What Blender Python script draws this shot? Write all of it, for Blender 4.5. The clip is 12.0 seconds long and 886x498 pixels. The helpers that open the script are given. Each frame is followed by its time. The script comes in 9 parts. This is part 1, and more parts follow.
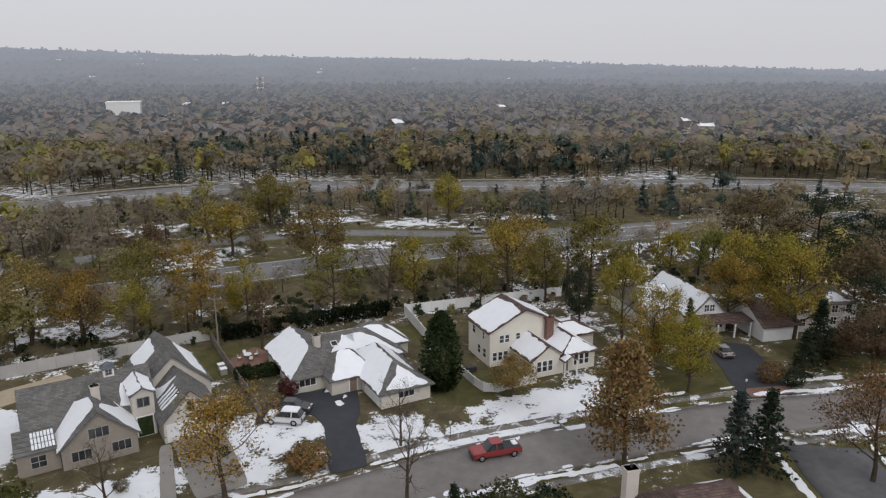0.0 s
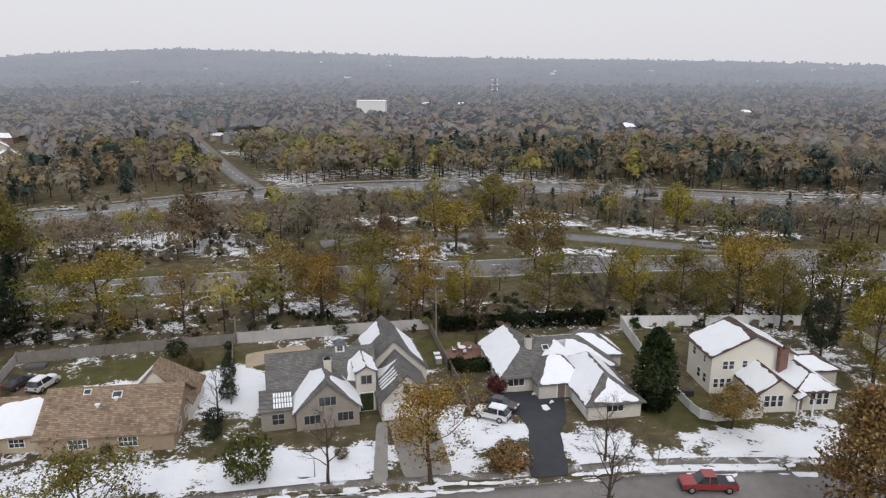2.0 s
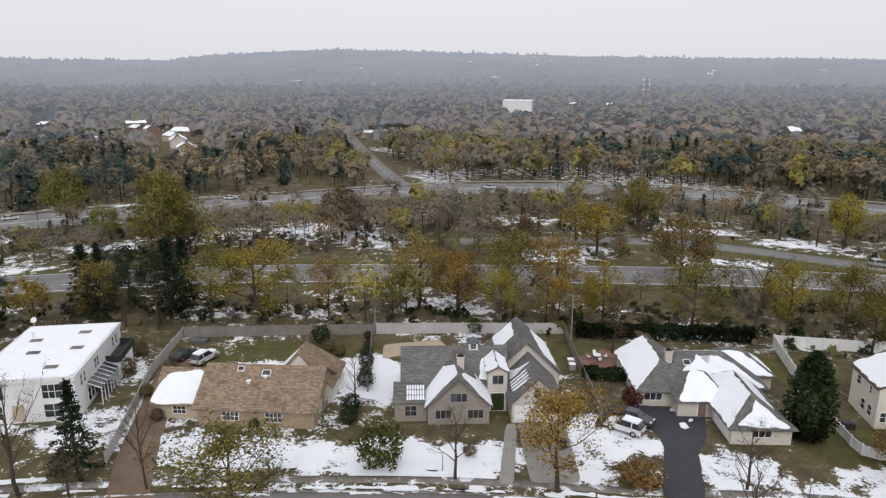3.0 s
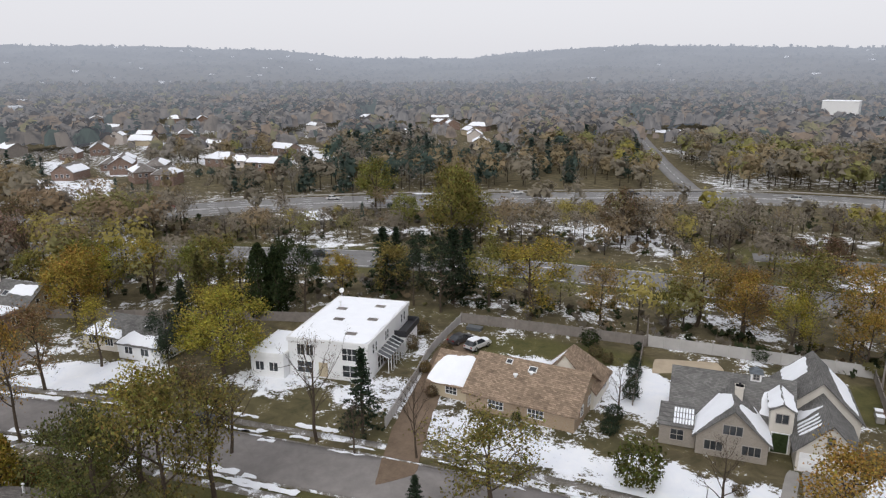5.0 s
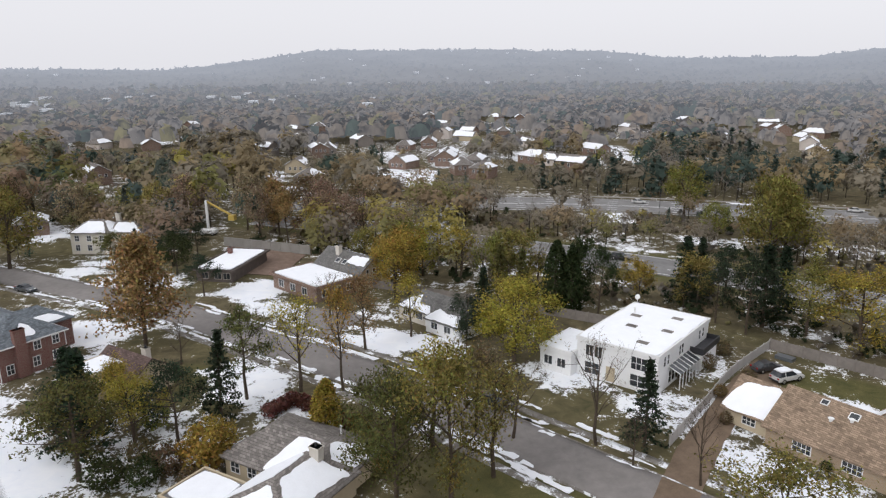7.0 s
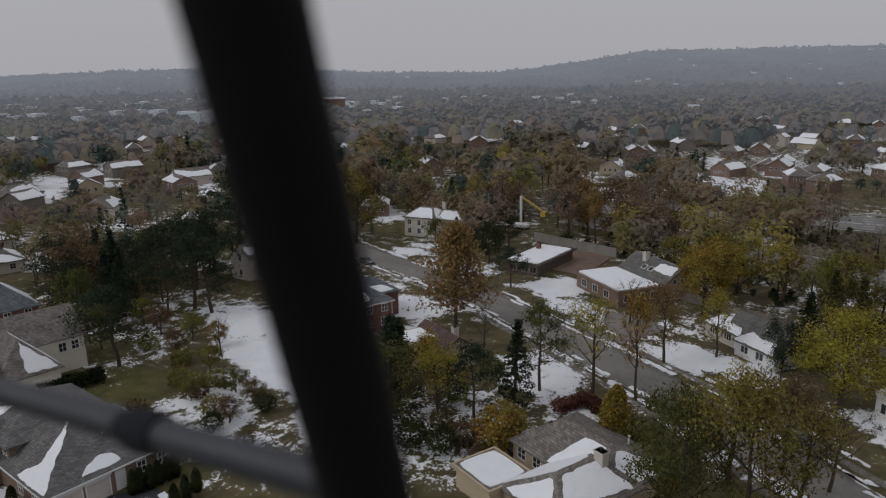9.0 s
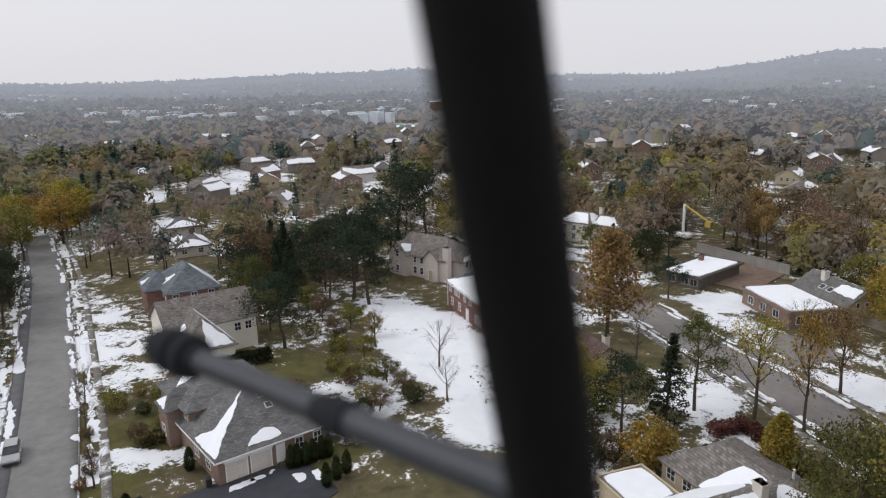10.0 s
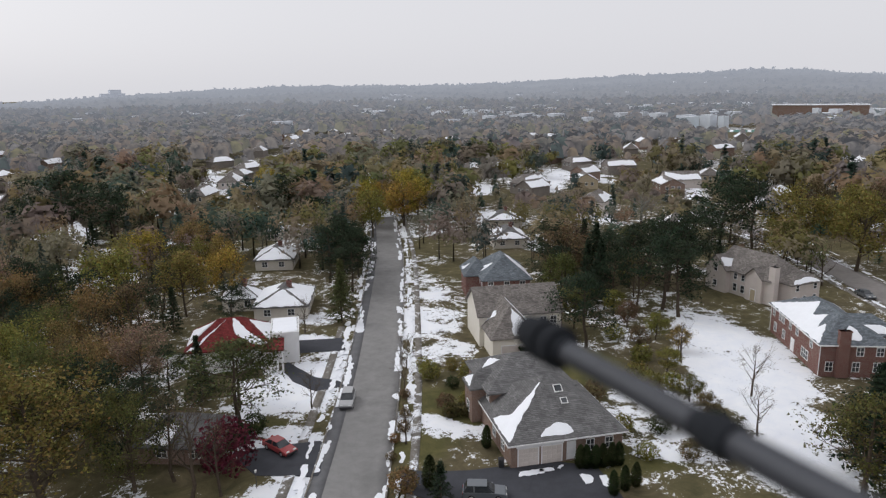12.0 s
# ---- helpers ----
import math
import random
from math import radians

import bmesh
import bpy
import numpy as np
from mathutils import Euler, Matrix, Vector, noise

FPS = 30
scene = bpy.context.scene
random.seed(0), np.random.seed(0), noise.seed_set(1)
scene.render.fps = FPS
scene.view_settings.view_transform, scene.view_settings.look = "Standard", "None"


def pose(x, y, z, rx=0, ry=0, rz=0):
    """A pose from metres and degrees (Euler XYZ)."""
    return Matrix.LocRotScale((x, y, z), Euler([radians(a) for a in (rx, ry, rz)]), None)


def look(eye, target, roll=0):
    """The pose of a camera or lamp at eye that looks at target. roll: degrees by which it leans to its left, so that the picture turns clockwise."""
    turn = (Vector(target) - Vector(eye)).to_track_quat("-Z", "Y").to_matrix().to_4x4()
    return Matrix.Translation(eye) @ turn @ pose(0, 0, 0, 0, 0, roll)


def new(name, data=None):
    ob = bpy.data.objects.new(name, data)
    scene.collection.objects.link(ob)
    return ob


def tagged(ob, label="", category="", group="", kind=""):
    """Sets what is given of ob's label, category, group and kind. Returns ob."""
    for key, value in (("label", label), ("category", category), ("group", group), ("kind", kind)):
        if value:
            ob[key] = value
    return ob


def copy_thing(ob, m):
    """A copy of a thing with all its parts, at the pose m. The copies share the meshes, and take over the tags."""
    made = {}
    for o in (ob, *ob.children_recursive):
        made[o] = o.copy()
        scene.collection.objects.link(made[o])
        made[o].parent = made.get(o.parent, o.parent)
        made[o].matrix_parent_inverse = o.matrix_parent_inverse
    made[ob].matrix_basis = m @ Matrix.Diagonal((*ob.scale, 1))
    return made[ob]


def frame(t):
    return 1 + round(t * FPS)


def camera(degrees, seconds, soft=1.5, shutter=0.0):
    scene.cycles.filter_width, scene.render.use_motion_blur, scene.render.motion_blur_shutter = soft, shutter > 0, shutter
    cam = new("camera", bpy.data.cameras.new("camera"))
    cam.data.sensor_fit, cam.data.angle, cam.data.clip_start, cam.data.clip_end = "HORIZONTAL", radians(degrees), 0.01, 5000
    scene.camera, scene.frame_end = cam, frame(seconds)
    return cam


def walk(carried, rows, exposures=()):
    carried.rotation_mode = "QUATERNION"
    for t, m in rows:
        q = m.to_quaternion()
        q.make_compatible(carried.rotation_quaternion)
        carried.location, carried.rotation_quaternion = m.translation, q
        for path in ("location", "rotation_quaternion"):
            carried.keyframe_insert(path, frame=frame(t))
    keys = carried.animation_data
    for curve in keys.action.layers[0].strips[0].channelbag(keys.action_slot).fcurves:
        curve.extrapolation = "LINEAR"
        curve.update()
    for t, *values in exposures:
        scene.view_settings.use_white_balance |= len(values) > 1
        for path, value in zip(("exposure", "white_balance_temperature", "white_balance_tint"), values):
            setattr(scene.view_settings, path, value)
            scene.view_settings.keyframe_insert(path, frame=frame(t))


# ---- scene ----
cam = camera(65.24, 12.0, 1.25)
# seconds, eye in metres, turn in degrees
PATH = [
    (0, -0.000, 0.060, 41.513, 75.62, 0.07, 0.00),
    (0.5, -0.033, 0.066, 41.631, 75.62, 0.01, 0.16),
    (1, -0.062, 0.060, 41.747, 75.69, 0.00, 5.30),
    (1.5, -0.072, 0.075, 41.822, 75.74, -0.01, 12.05),
    (2, -0.078, 0.124, 41.903, 75.74, -0.08, 18.56),
    (2.5, -0.081, 0.203, 41.969, 75.70, -0.10, 24.50),
    (3, -0.088, 0.262, 42.062, 75.68, -0.11, 30.37),
    (3.5, -0.120, 0.360, 42.360, 75.61, -0.09, 36.21),
    (4, -0.190, 0.460, 42.660, 75.53, -0.03, 42.02),
    (4.5, -0.230, 0.530, 42.840, 75.46, 0.05, 47.86),
    (5, -0.240, 0.552, 42.889, 75.42, 0.14, 53.75),
    (5.5, -0.240, 0.553, 42.889, 75.45, 0.22, 59.69),
    (6, -0.240, 0.553, 42.889, 75.48, 0.33, 65.96),
    (6.5, -0.244, 0.548, 42.891, 75.53, 0.42, 72.42),
    (7, -0.247, 0.543, 42.894, 75.59, 0.46, 78.85),
    (7.5, -0.249, 0.538, 42.896, 75.66, 0.53, 85.26),
    (8, -0.251, 0.532, 42.898, 75.74, 0.63, 91.65),
    (8.5, -0.252, 0.526, 42.901, 75.84, 0.73, 98.05),
    (9, -0.251, 0.521, 42.903, 75.96, 0.80, 104.48),
    (9.5, -0.250, 0.515, 42.904, 76.11, 0.86, 110.95),
    (10, -0.248, 0.510, 42.904, 76.34, 0.88, 117.44),
    (10.5, -0.245, 0.504, 42.905, 76.45, 0.90, 123.94),
    (11, -0.241, 0.499, 42.904, 76.60, 0.95, 130.50),
    (11.5, -0.237, 0.494, 42.904, 76.75, 0.91, 137.09),
    (12, -0.232, 0.490, 42.904, 76.86, 0.88, 143.50),
]
walk(cam, [(t, pose(x, y, z, rx, ry, rz)) for t, x, y, z, rx, ry, rz in PATH],
     [(0, -0.12), (1, -0.08), (2.5, 0.18), (5, 0.20), (7.3, 0.27), (8.7, -0.80), (9.05, -0.78), (9.5, -0.42), (10, 0.14), (10.5, 0.16), (11, 0.34), (11.5, 0.34), (12, 0.07)])
cam.data.dof.use_dof, cam.data.dof.focus_distance, cam.data.dof.aperture_fstop = True, 90.0, 7.0

# ---- overcast sky and a wide, weak sun ----
world = bpy.data.worlds.new("overcast")
scene.world = world
world.use_nodes = True
wn, wl = world.node_tree.nodes, world.node_tree.links
sky = wn.new("ShaderNodeTexSky")
sky.sky_type, sky.sun_disc = "NISHITA", False
sky.sun_elevation, sky.sun_rotation = radians(32), radians(150)
sky.air_density, sky.dust_density, sky.ozone_density = 1.0, 4.0, 1.0
grey = wn.new("ShaderNodeRGBToBW")
veil = wn.new("ShaderNodeMix")
veil.data_type = "RGBA"
veil.inputs[0].default_value = 0.80
veil.inputs[7].default_value = (7.95, 7.95, 8.42, 1)
soft_sky = wn.new("ShaderNodeMix")
soft_sky.data_type = "RGBA"
soft_sky.inputs[0].default_value = 0.75
wl.new(sky.outputs[0], grey.inputs[0])
wl.new(sky.outputs[0], soft_sky.inputs[6])
wl.new(grey.outputs[0], soft_sky.inputs[7])
wl.new(soft_sky.outputs[2], veil.inputs[6])
wl.new(veil.outputs[2], wn["Background"].inputs[0])
wn["Background"].inputs[1].default_value = 0.10
sun = new("sun", bpy.data.lights.new("sun", "SUN"))
sun.data.energy, sun.data.angle, sun.data.color = 0.8, radians(25), (0.985, 0.99, 1.0)
sun.matrix_world = look((0, 0, 0), (-0.45, 0.75, -0.9))

# ---- materials ----
def nodes_of(name, rough=0.8, metal=0.0, spec=0.3):
    m = bpy.data.materials.new(name)
    m.use_nodes = True
    n, l = m.node_tree.nodes, m.node_tree.links
    b = n["Principled BSDF"]
    b.inputs["Roughness"].default_value = rough
    b.inputs["Metallic"].default_value = metal
    b.inputs["Specular IOR Level"].default_value = spec
    return m, n, l, b


def noise_node(n, l, scale, detail=4.0, rough=0.6, coord=None, dist=0.0):
    t = n.new("ShaderNodeTexNoise")
    t.inputs["Scale"].default_value = scale
    t.inputs["Detail"].default_value = detail
    t.inputs["Roughness"].default_value = rough
    t.inputs["Distortion"].default_value = dist
    if coord is not None:
        l.new(coord, t.inputs["Vector"])
    return t


def ramp(n, l, fac, stops):
    r = n.new("ShaderNodeValToRGB")
    els = r.color_ramp.elements
    while len(els) < len(stops):
        els.new(0.5)
    for e, (p, c) in zip(els, stops):
        e.position = p
        e.color = (*c, 1) if len(c) == 3 else c
    l.new(fac, r.inputs[0])
    return r


def mix(n, l, fac, a, b):
    m = n.new("ShaderNodeMix")
    m.data_type = "RGBA"
    for i, v in ((0, fac), (6, a), (7, b)):
        if isinstance(v, (int, float)):
            m.inputs[i].default_value = v
        elif isinstance(v, tuple):
            m.inputs[i].default_value = (*v, 1)
        else:
            l.new(v, m.inputs[i])
    return m.outputs[2]


def calc(n, l, op, a, b=0.0):
    m = n.new("ShaderNodeMath")
    m.operation = op
    for i, v in ((0, a), (1, b)):
        if isinstance(v, (int, float)):
            m.inputs[i].default_value = v
        else:
            l.new(v, m.inputs[i])
    return m.outputs[0]


def bump(n, l, b, height, strength=0.4, dist=0.05):
    k = n.new("ShaderNodeBump")
    k.inputs["Strength"].default_value = strength
    k.inputs["Distance"].default_value = dist
    l.new(height, k.inputs["Height"])
    l.new(k.outputs[0], b.inputs["Normal"])


def worn(name, col, vary=0.15, scale=1.5, rough=0.8, spec=0.3, fine=18.0, metal=0.0, relief=0.02):
    """A plain surface with stains at one scale and grain at another."""
    m, n, l, b = nodes_of(name, rough, metal, spec)
    tc = n.new("ShaderNodeTexCoord").outputs["Object"]
    big, small = noise_node(n, l, scale, 5, 0.6, tc), noise_node(n, l, fine, 3, 0.6, tc)
    f = calc(n, l, "ADD", calc(n, l, "MULTIPLY", big.outputs[0], 0.65), calc(n, l, "MULTIPLY", small.outputs[0], 0.35))
    lo, hi = tuple(c * (1 - vary) for c in col), tuple(min(1, c * (1 + vary)) for c in col)
    r = ramp(n, l, f, [(0.32, lo), (0.68, hi)])
    oi = n.new("ShaderNodeObjectInfo")
    hsv = n.new("ShaderNodeHueSaturation")
    l.new(r.outputs[0], hsv.inputs["Color"])
    l.new(calc(n, l, "ADD", calc(n, l, "MULTIPLY", oi.outputs["Random"], 0.10), 0.95), hsv.inputs["Value"])
    l.new(hsv.outputs[0], b.inputs["Base Color"])
    bump(n, l, b, small.outputs[0], 0.5, relief)
    return m


def shingle(name, col, vary=0.3, course=0.28, tab=0.45):
    """Asphalt shingles: courses and tabs with uneven tone and weather stains."""
    m, n, l, b = nodes_of(name, 0.92, 0, 0.15)
    tc = n.new("ShaderNodeTexCoord").outputs["Object"]
    sep = n.new("ShaderNodeSeparateXYZ")
    l.new(tc, sep.inputs[0])
    comb = n.new("ShaderNodeCombineXYZ")
    l.new(calc(n, l, "ADD", sep.outputs[0], sep.outputs[1]), comb.inputs[0])
    l.new(sep.outputs[2], comb.inputs[1])
    br = n.new("ShaderNodeTexBrick")
    l.new(comb.outputs[0], br.inputs["Vector"])
    br.inputs["Scale"].default_value = 1.0
    br.inputs["Brick Width"].default_value = tab
    br.inputs["Row Height"].default_value = course * 0.5
    br.inputs["Mortar Size"].default_value = 0.012
    br.inputs["Color1"].default_value = (*[c * (1 - vary) for c in col], 1)
    br.inputs["Color2"].default_value = (*[c * (1 + vary) for c in col], 1)
    br.inputs["Mortar"].default_value = (*[c * 0.55 for c in col], 1)
    st = noise_node(n, l, 0.6, 5, 0.65, tc)
    g = noise_node(n, l, 9.0, 4, 0.7, tc)
    dark = ramp(n, l, st.outputs[0], [(0.3, (0.72,) * 3), (0.65, (1.1,) * 3)])
    k = n.new("ShaderNodeMix")
    k.data_type, k.blend_type = "RGBA", "MULTIPLY"
    k.inputs[0].default_value = 1.0
    l.new(br.outputs[0], k.inputs[6])
    l.new(dark.outputs[0], k.inputs[7])
    l.new(k.outputs[2], b.inputs["Base Color"])
    bump(n, l, b, g.outputs[0], 0.5, 0.02)
    return m


def brickwork(name, a, c, mortar=(0.32, 0.28, 0.25)):
    m, n, l, b = nodes_of(name, 0.9, 0, 0.2)
    tc = n.new("ShaderNodeTexCoord").outputs["Object"]
    sep = n.new("ShaderNodeSeparateXYZ")
    l.new(tc, sep.inputs[0])
    comb = n.new("ShaderNodeCombineXYZ")
    l.new(calc(n, l, "ADD", sep.outputs[0], sep.outputs[1]), comb.inputs[0])
    l.new(sep.outputs[2], comb.inputs[1])
    br = n.new("ShaderNodeTexBrick")
    l.new(comb.outputs[0], br.inputs["Vector"])
    br.inputs["Scale"].default_value = 1.0
    br.inputs["Brick Width"].default_value = 0.215
    br.inputs["Row Height"].default_value = 0.075
    br.inputs["Mortar Size"].default_value = 0.01
    for i, v in (("Color1", a), ("Color2", c), ("Mortar", mortar)):
        br.inputs[i].default_value = (*v, 1)
    st = noise_node(n, l, 0.9, 4, 0.6, tc)
    col = mix(n, l, calc(n, l, "MULTIPLY", st.outputs[0], 0.5), br.outputs[0], tuple(v * 0.6 for v in a))
    l.new(col, b.inputs["Base Color"])
    bump(n, l, b, br.outputs["Fac"], -0.3, 0.01)
    return m


def leaf_stuff(name, rough=0.7, spread=0.6, through_light=0.42):
    """Foliage and twigs, coloured by the 'tint' stored with each tree, with leaf-to-leaf variation."""
    m, n, l, b = nodes_of(name, rough, 0, 0.15)
    at = n.new("ShaderNodeAttribute")
    at.attribute_name = "tint"
    geo = n.new("ShaderNodeNewGeometry")
    oi = n.new("ShaderNodeObjectInfo")
    hsv = n.new("ShaderNodeHueSaturation")
    l.new(at.outputs["Color"], hsv.inputs["Color"])
    l.new(calc(n, l, "ADD", calc(n, l, "MULTIPLY", geo.outputs["Random Per Island"], spread), 0.97 - spread / 2), hsv.inputs["Value"])
    l.new(calc(n, l, "ADD", calc(n, l, "MULTIPLY", oi.outputs["Random"], 0.05), 0.475), hsv.inputs["Hue"])
    l.new(hsv.outputs[0], b.inputs["Base Color"])
    tr = n.new("ShaderNodeBsdfTranslucent")
    l.new(hsv.outputs[0], tr.inputs[0])
    ms = n.new("ShaderNodeMixShader")
    ms.inputs[0].default_value = through_light
    l.new(b.outputs[0], ms.inputs[1])
    l.new(tr.outputs[0], ms.inputs[2])
    l.new(ms.outputs[0], n["Material Output"].inputs[0])
    return m


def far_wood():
    """Woods of the backdrop with distance haze painted in: alpha of 'tint' is the haze glow's strength."""
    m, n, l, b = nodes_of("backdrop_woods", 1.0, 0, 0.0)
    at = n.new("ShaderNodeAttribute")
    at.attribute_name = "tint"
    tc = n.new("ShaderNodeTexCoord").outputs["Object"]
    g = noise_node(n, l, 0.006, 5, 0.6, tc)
    # bluish emission that stands in for haze; the woods give off no light
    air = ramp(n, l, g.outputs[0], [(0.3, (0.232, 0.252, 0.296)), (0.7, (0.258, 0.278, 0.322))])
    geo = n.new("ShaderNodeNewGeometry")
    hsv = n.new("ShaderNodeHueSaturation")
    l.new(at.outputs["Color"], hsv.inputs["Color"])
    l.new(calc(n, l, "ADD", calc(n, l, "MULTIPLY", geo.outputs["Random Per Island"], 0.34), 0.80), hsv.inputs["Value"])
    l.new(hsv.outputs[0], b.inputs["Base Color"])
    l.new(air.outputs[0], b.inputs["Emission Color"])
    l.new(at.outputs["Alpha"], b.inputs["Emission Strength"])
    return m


M = {}
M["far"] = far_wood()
M["bark"] = worn("bark", (0.085, 0.066, 0.05), 0.35, 2.0, 0.95, 0.1, 22, relief=0.03)
M["leaf"] = leaf_stuff("foliage")
M["wood_leaf"] = leaf_stuff("woodland_twigs", 0.8, 0.2, 0.45)

M["snow"] = worn("snow", (0.88, 0.90, 0.94), 0.04, 0.8, 0.6, 0.3, 6, relief=0.05)
M["shingle_grey"] = shingle("grey_shingle", (0.172, 0.167, 0.16), 0.2)
M["shingle_tan"] = shingle("tan_shingle", (0.30, 0.222, 0.16), 0.3)
M["shingle_dark"] = shingle("charcoal_shingle", (0.175, 0.172, 0.172), 0.22)
M["shingle_brown"] = shingle("brown_shingle", (0.135, 0.095, 0.085))
M["shingle_taupe"] = shingle("taupe_shingle", (0.22, 0.20, 0.185))
M["shingle_slate"] = shingle("slate_shingle", (0.165, 0.185, 0.205))
M["tile_red"] = shingle("red_roof_tile", (0.17, 0.032, 0.032), 0.25, 0.35, 0.3)
M["cream"] = worn("cream_siding", (0.72, 0.68, 0.60), 0.06, 0.7, 0.75, 0.3, 10)
# white made bluish, so that distance haze is in the wall colour
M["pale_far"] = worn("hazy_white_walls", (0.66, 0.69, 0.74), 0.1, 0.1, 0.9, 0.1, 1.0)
M["white"] = worn("white_paint", (0.80, 0.80, 0.80), 0.05, 0.9, 0.6, 0.3, 12)
M["stucco"] = worn("grey_stucco", (0.60, 0.56, 0.50), 0.08, 0.8, 0.9, 0.2, 14)
M["pinkish"] = worn("beige_stucco", (0.62, 0.56, 0.52), 0.07, 0.6, 0.9, 0.2, 14)
M["tanwall"] = worn("tan_siding", (0.50, 0.42, 0.30), 0.10, 0.7, 0.85, 0.2, 12)
M["stone"] = brickwork("tan_stone", (0.37, 0.325, 0.275), (0.28, 0.245, 0.205), (0.36, 0.33, 0.3))
M["sand_brick"] = brickwork("sand_brick", (0.43, 0.31, 0.20), (0.34, 0.24, 0.155), (0.4, 0.36, 0.3))
# wall colour darkened to hold the shade below a wide snowy roof
M["dark_wall"] = worn("dark_stained_boards", (0.12, 0.10, 0.09), 0.25, 1.4, 0.85, 0.2, 14)
M["yard"] = worn("leaf_covered_yard", (0.20, 0.145, 0.115), 0.3, 0.6, 0.95, 0.1, 9, relief=0.03)
M["frame_dull"] = worn("taupe_window_frame", (0.36, 0.33, 0.30), 0.1, 1.0, 0.7, 0.3, 12)
M["brick"] = brickwork("red_brick", (0.2, 0.078, 0.062), (0.15, 0.058, 0.048))
M["brick_tan"] = brickwork("brown_brick", (0.26, 0.165, 0.125), (0.2, 0.125, 0.095))
M["concrete"] = worn("concrete", (0.30, 0.285, 0.265), 0.15, 0.5, 0.9, 0.2, 9)
M["wood_grey"] = worn("weathered_fence_wood", (0.235, 0.21, 0.19), 0.2, 1.2, 0.9, 0.2, 20)
M["vinyl_old"] = worn("weathered_vinyl", (0.47, 0.455, 0.44), 0.1, 0.6, 0.6, 0.3, 10)
M["vinyl"] = worn("white_vinyl", (0.74, 0.74, 0.73), 0.05, 0.6, 0.55, 0.3, 10)
M["metal_dark"] = worn("dark_metal", (0.05, 0.05, 0.055), 0.15, 2, 0.45, 0.5, 20, 0.4)
M["carbon"] = worn("black_carbon_tube", (0.007, 0.007, 0.008), 0.25, 14, 0.7, 0.12, 160, relief=0.0004)
M["foam"] = worn("black_foam_grip", (0.02, 0.022, 0.026), 0.2, 20, 0.95, 0.15, 300, relief=0.0008)
M["tube_grey"] = worn("grey_anodised_tube", (0.04, 0.043, 0.053), 0.15, 16, 0.5, 0.5, 200, 0.2, relief=0.0003)
M["rubber"] = worn("tyre_rubber", (0.02, 0.02, 0.02), 0.2, 4, 0.9, 0.2, 30)
M["chrome"] = worn("bright_metal", (0.55, 0.55, 0.56), 0.1, 4, 0.3, 0.5, 30, 0.9)
M["lamp_red"] = worn("red_lamp_glass", (0.3, 0.02, 0.02), 0.1, 4, 0.2, 0.5, 30)
M["lamp_clear"] = worn("clear_lamp_glass", (0.7, 0.7, 0.68), 0.05, 4, 0.15, 0.5, 30)
M["green_hedge"] = worn("hedge", (0.035, 0.05, 0.02), 0.4, 3, 0.9, 0.1, 14, relief=0.1)


def glass_material():
    m, n, l, b = nodes_of("window_glass", 0.08, 0.0, 0.6)
    tc = n.new("ShaderNodeTexCoord").outputs["Object"]
    r = ramp(n, l, noise_node(n, l, 0.7, 2, 0.5, tc).outputs[0], [(0.35, (0.02, 0.024, 0.03)), (0.7, (0.07, 0.075, 0.08))])
    l.new(r.outputs[0], b.inputs["Base Color"])
    return m


M["glass"] = glass_material()


def car_paint(name, col):
    m, n, l, b = nodes_of(name, 0.32, 0.15, 0.5)
    tc = n.new("ShaderNodeTexCoord").outputs["Object"]
    d = noise_node(n, l, 2.5, 5, 0.6, tc)
    l.new(mix(n, l, calc(n, l, "MULTIPLY", d.outputs[0], 0.25), col, (0.25, 0.22, 0.2)), b.inputs["Base Color"])
    b.inputs["Coat Weight"].default_value = 0.5
    return m


for key, col in (("red", (0.33, 0.015, 0.02)), ("white", (0.75, 0.75, 0.75)), ("dark", (0.02, 0.023, 0.03)), ("silver", (0.42, 0.43, 0.44)), ("greyblue", (0.10, 0.12, 0.14))):
    M["car_" + key] = car_paint("car_paint_" + key, col)


def asphalt_material(name, col, patch=0.25):
    m, n, l, b = nodes_of(name, 0.88, 0, 0.25)
    tc = n.new("ShaderNodeTexCoord").outputs["Object"]
    big, mid, fine = noise_node(n, l, 0.08, 5, 0.6, tc, 1.0), noise_node(n, l, 0.7, 5, 0.65, tc), noise_node(n, l, 14, 3, 0.7, tc)
    f = calc(n, l, "ADD", calc(n, l, "MULTIPLY", big.outputs[0], 0.5), calc(n, l, "ADD", calc(n, l, "MULTIPLY", mid.outputs[0], 0.35), calc(n, l, "MULTIPLY", fine.outputs[0], 0.15)))
    r = ramp(n, l, f, [(0.34, tuple(c * (1 - patch) for c in col)), (0.5, col), (0.66, tuple(c * (1 + patch) for c in col))])
    v = n.new("ShaderNodeTexVoronoi")
    v.feature = "DISTANCE_TO_EDGE"
    v.inputs["Scale"].default_value = 0.22
    l.new(tc, v.inputs["Vector"])
    crack = ramp(n, l, v.outputs[0], [(0.0, (0.6,) * 3), (0.02, (1,) * 3)])
    k = n.new("ShaderNodeMix")
    k.data_type, k.blend_type = "RGBA", "MULTIPLY"
    k.inputs[0].default_value = 0.14
    l.new(r.outputs[0], k.inputs[6])
    l.new(crack.outputs[0], k.inputs[7])
    l.new(k.outputs[2], b.inputs["Base Color"])
    bump(n, l, b, fine.outputs[0], 0.4, 0.01)
    return m


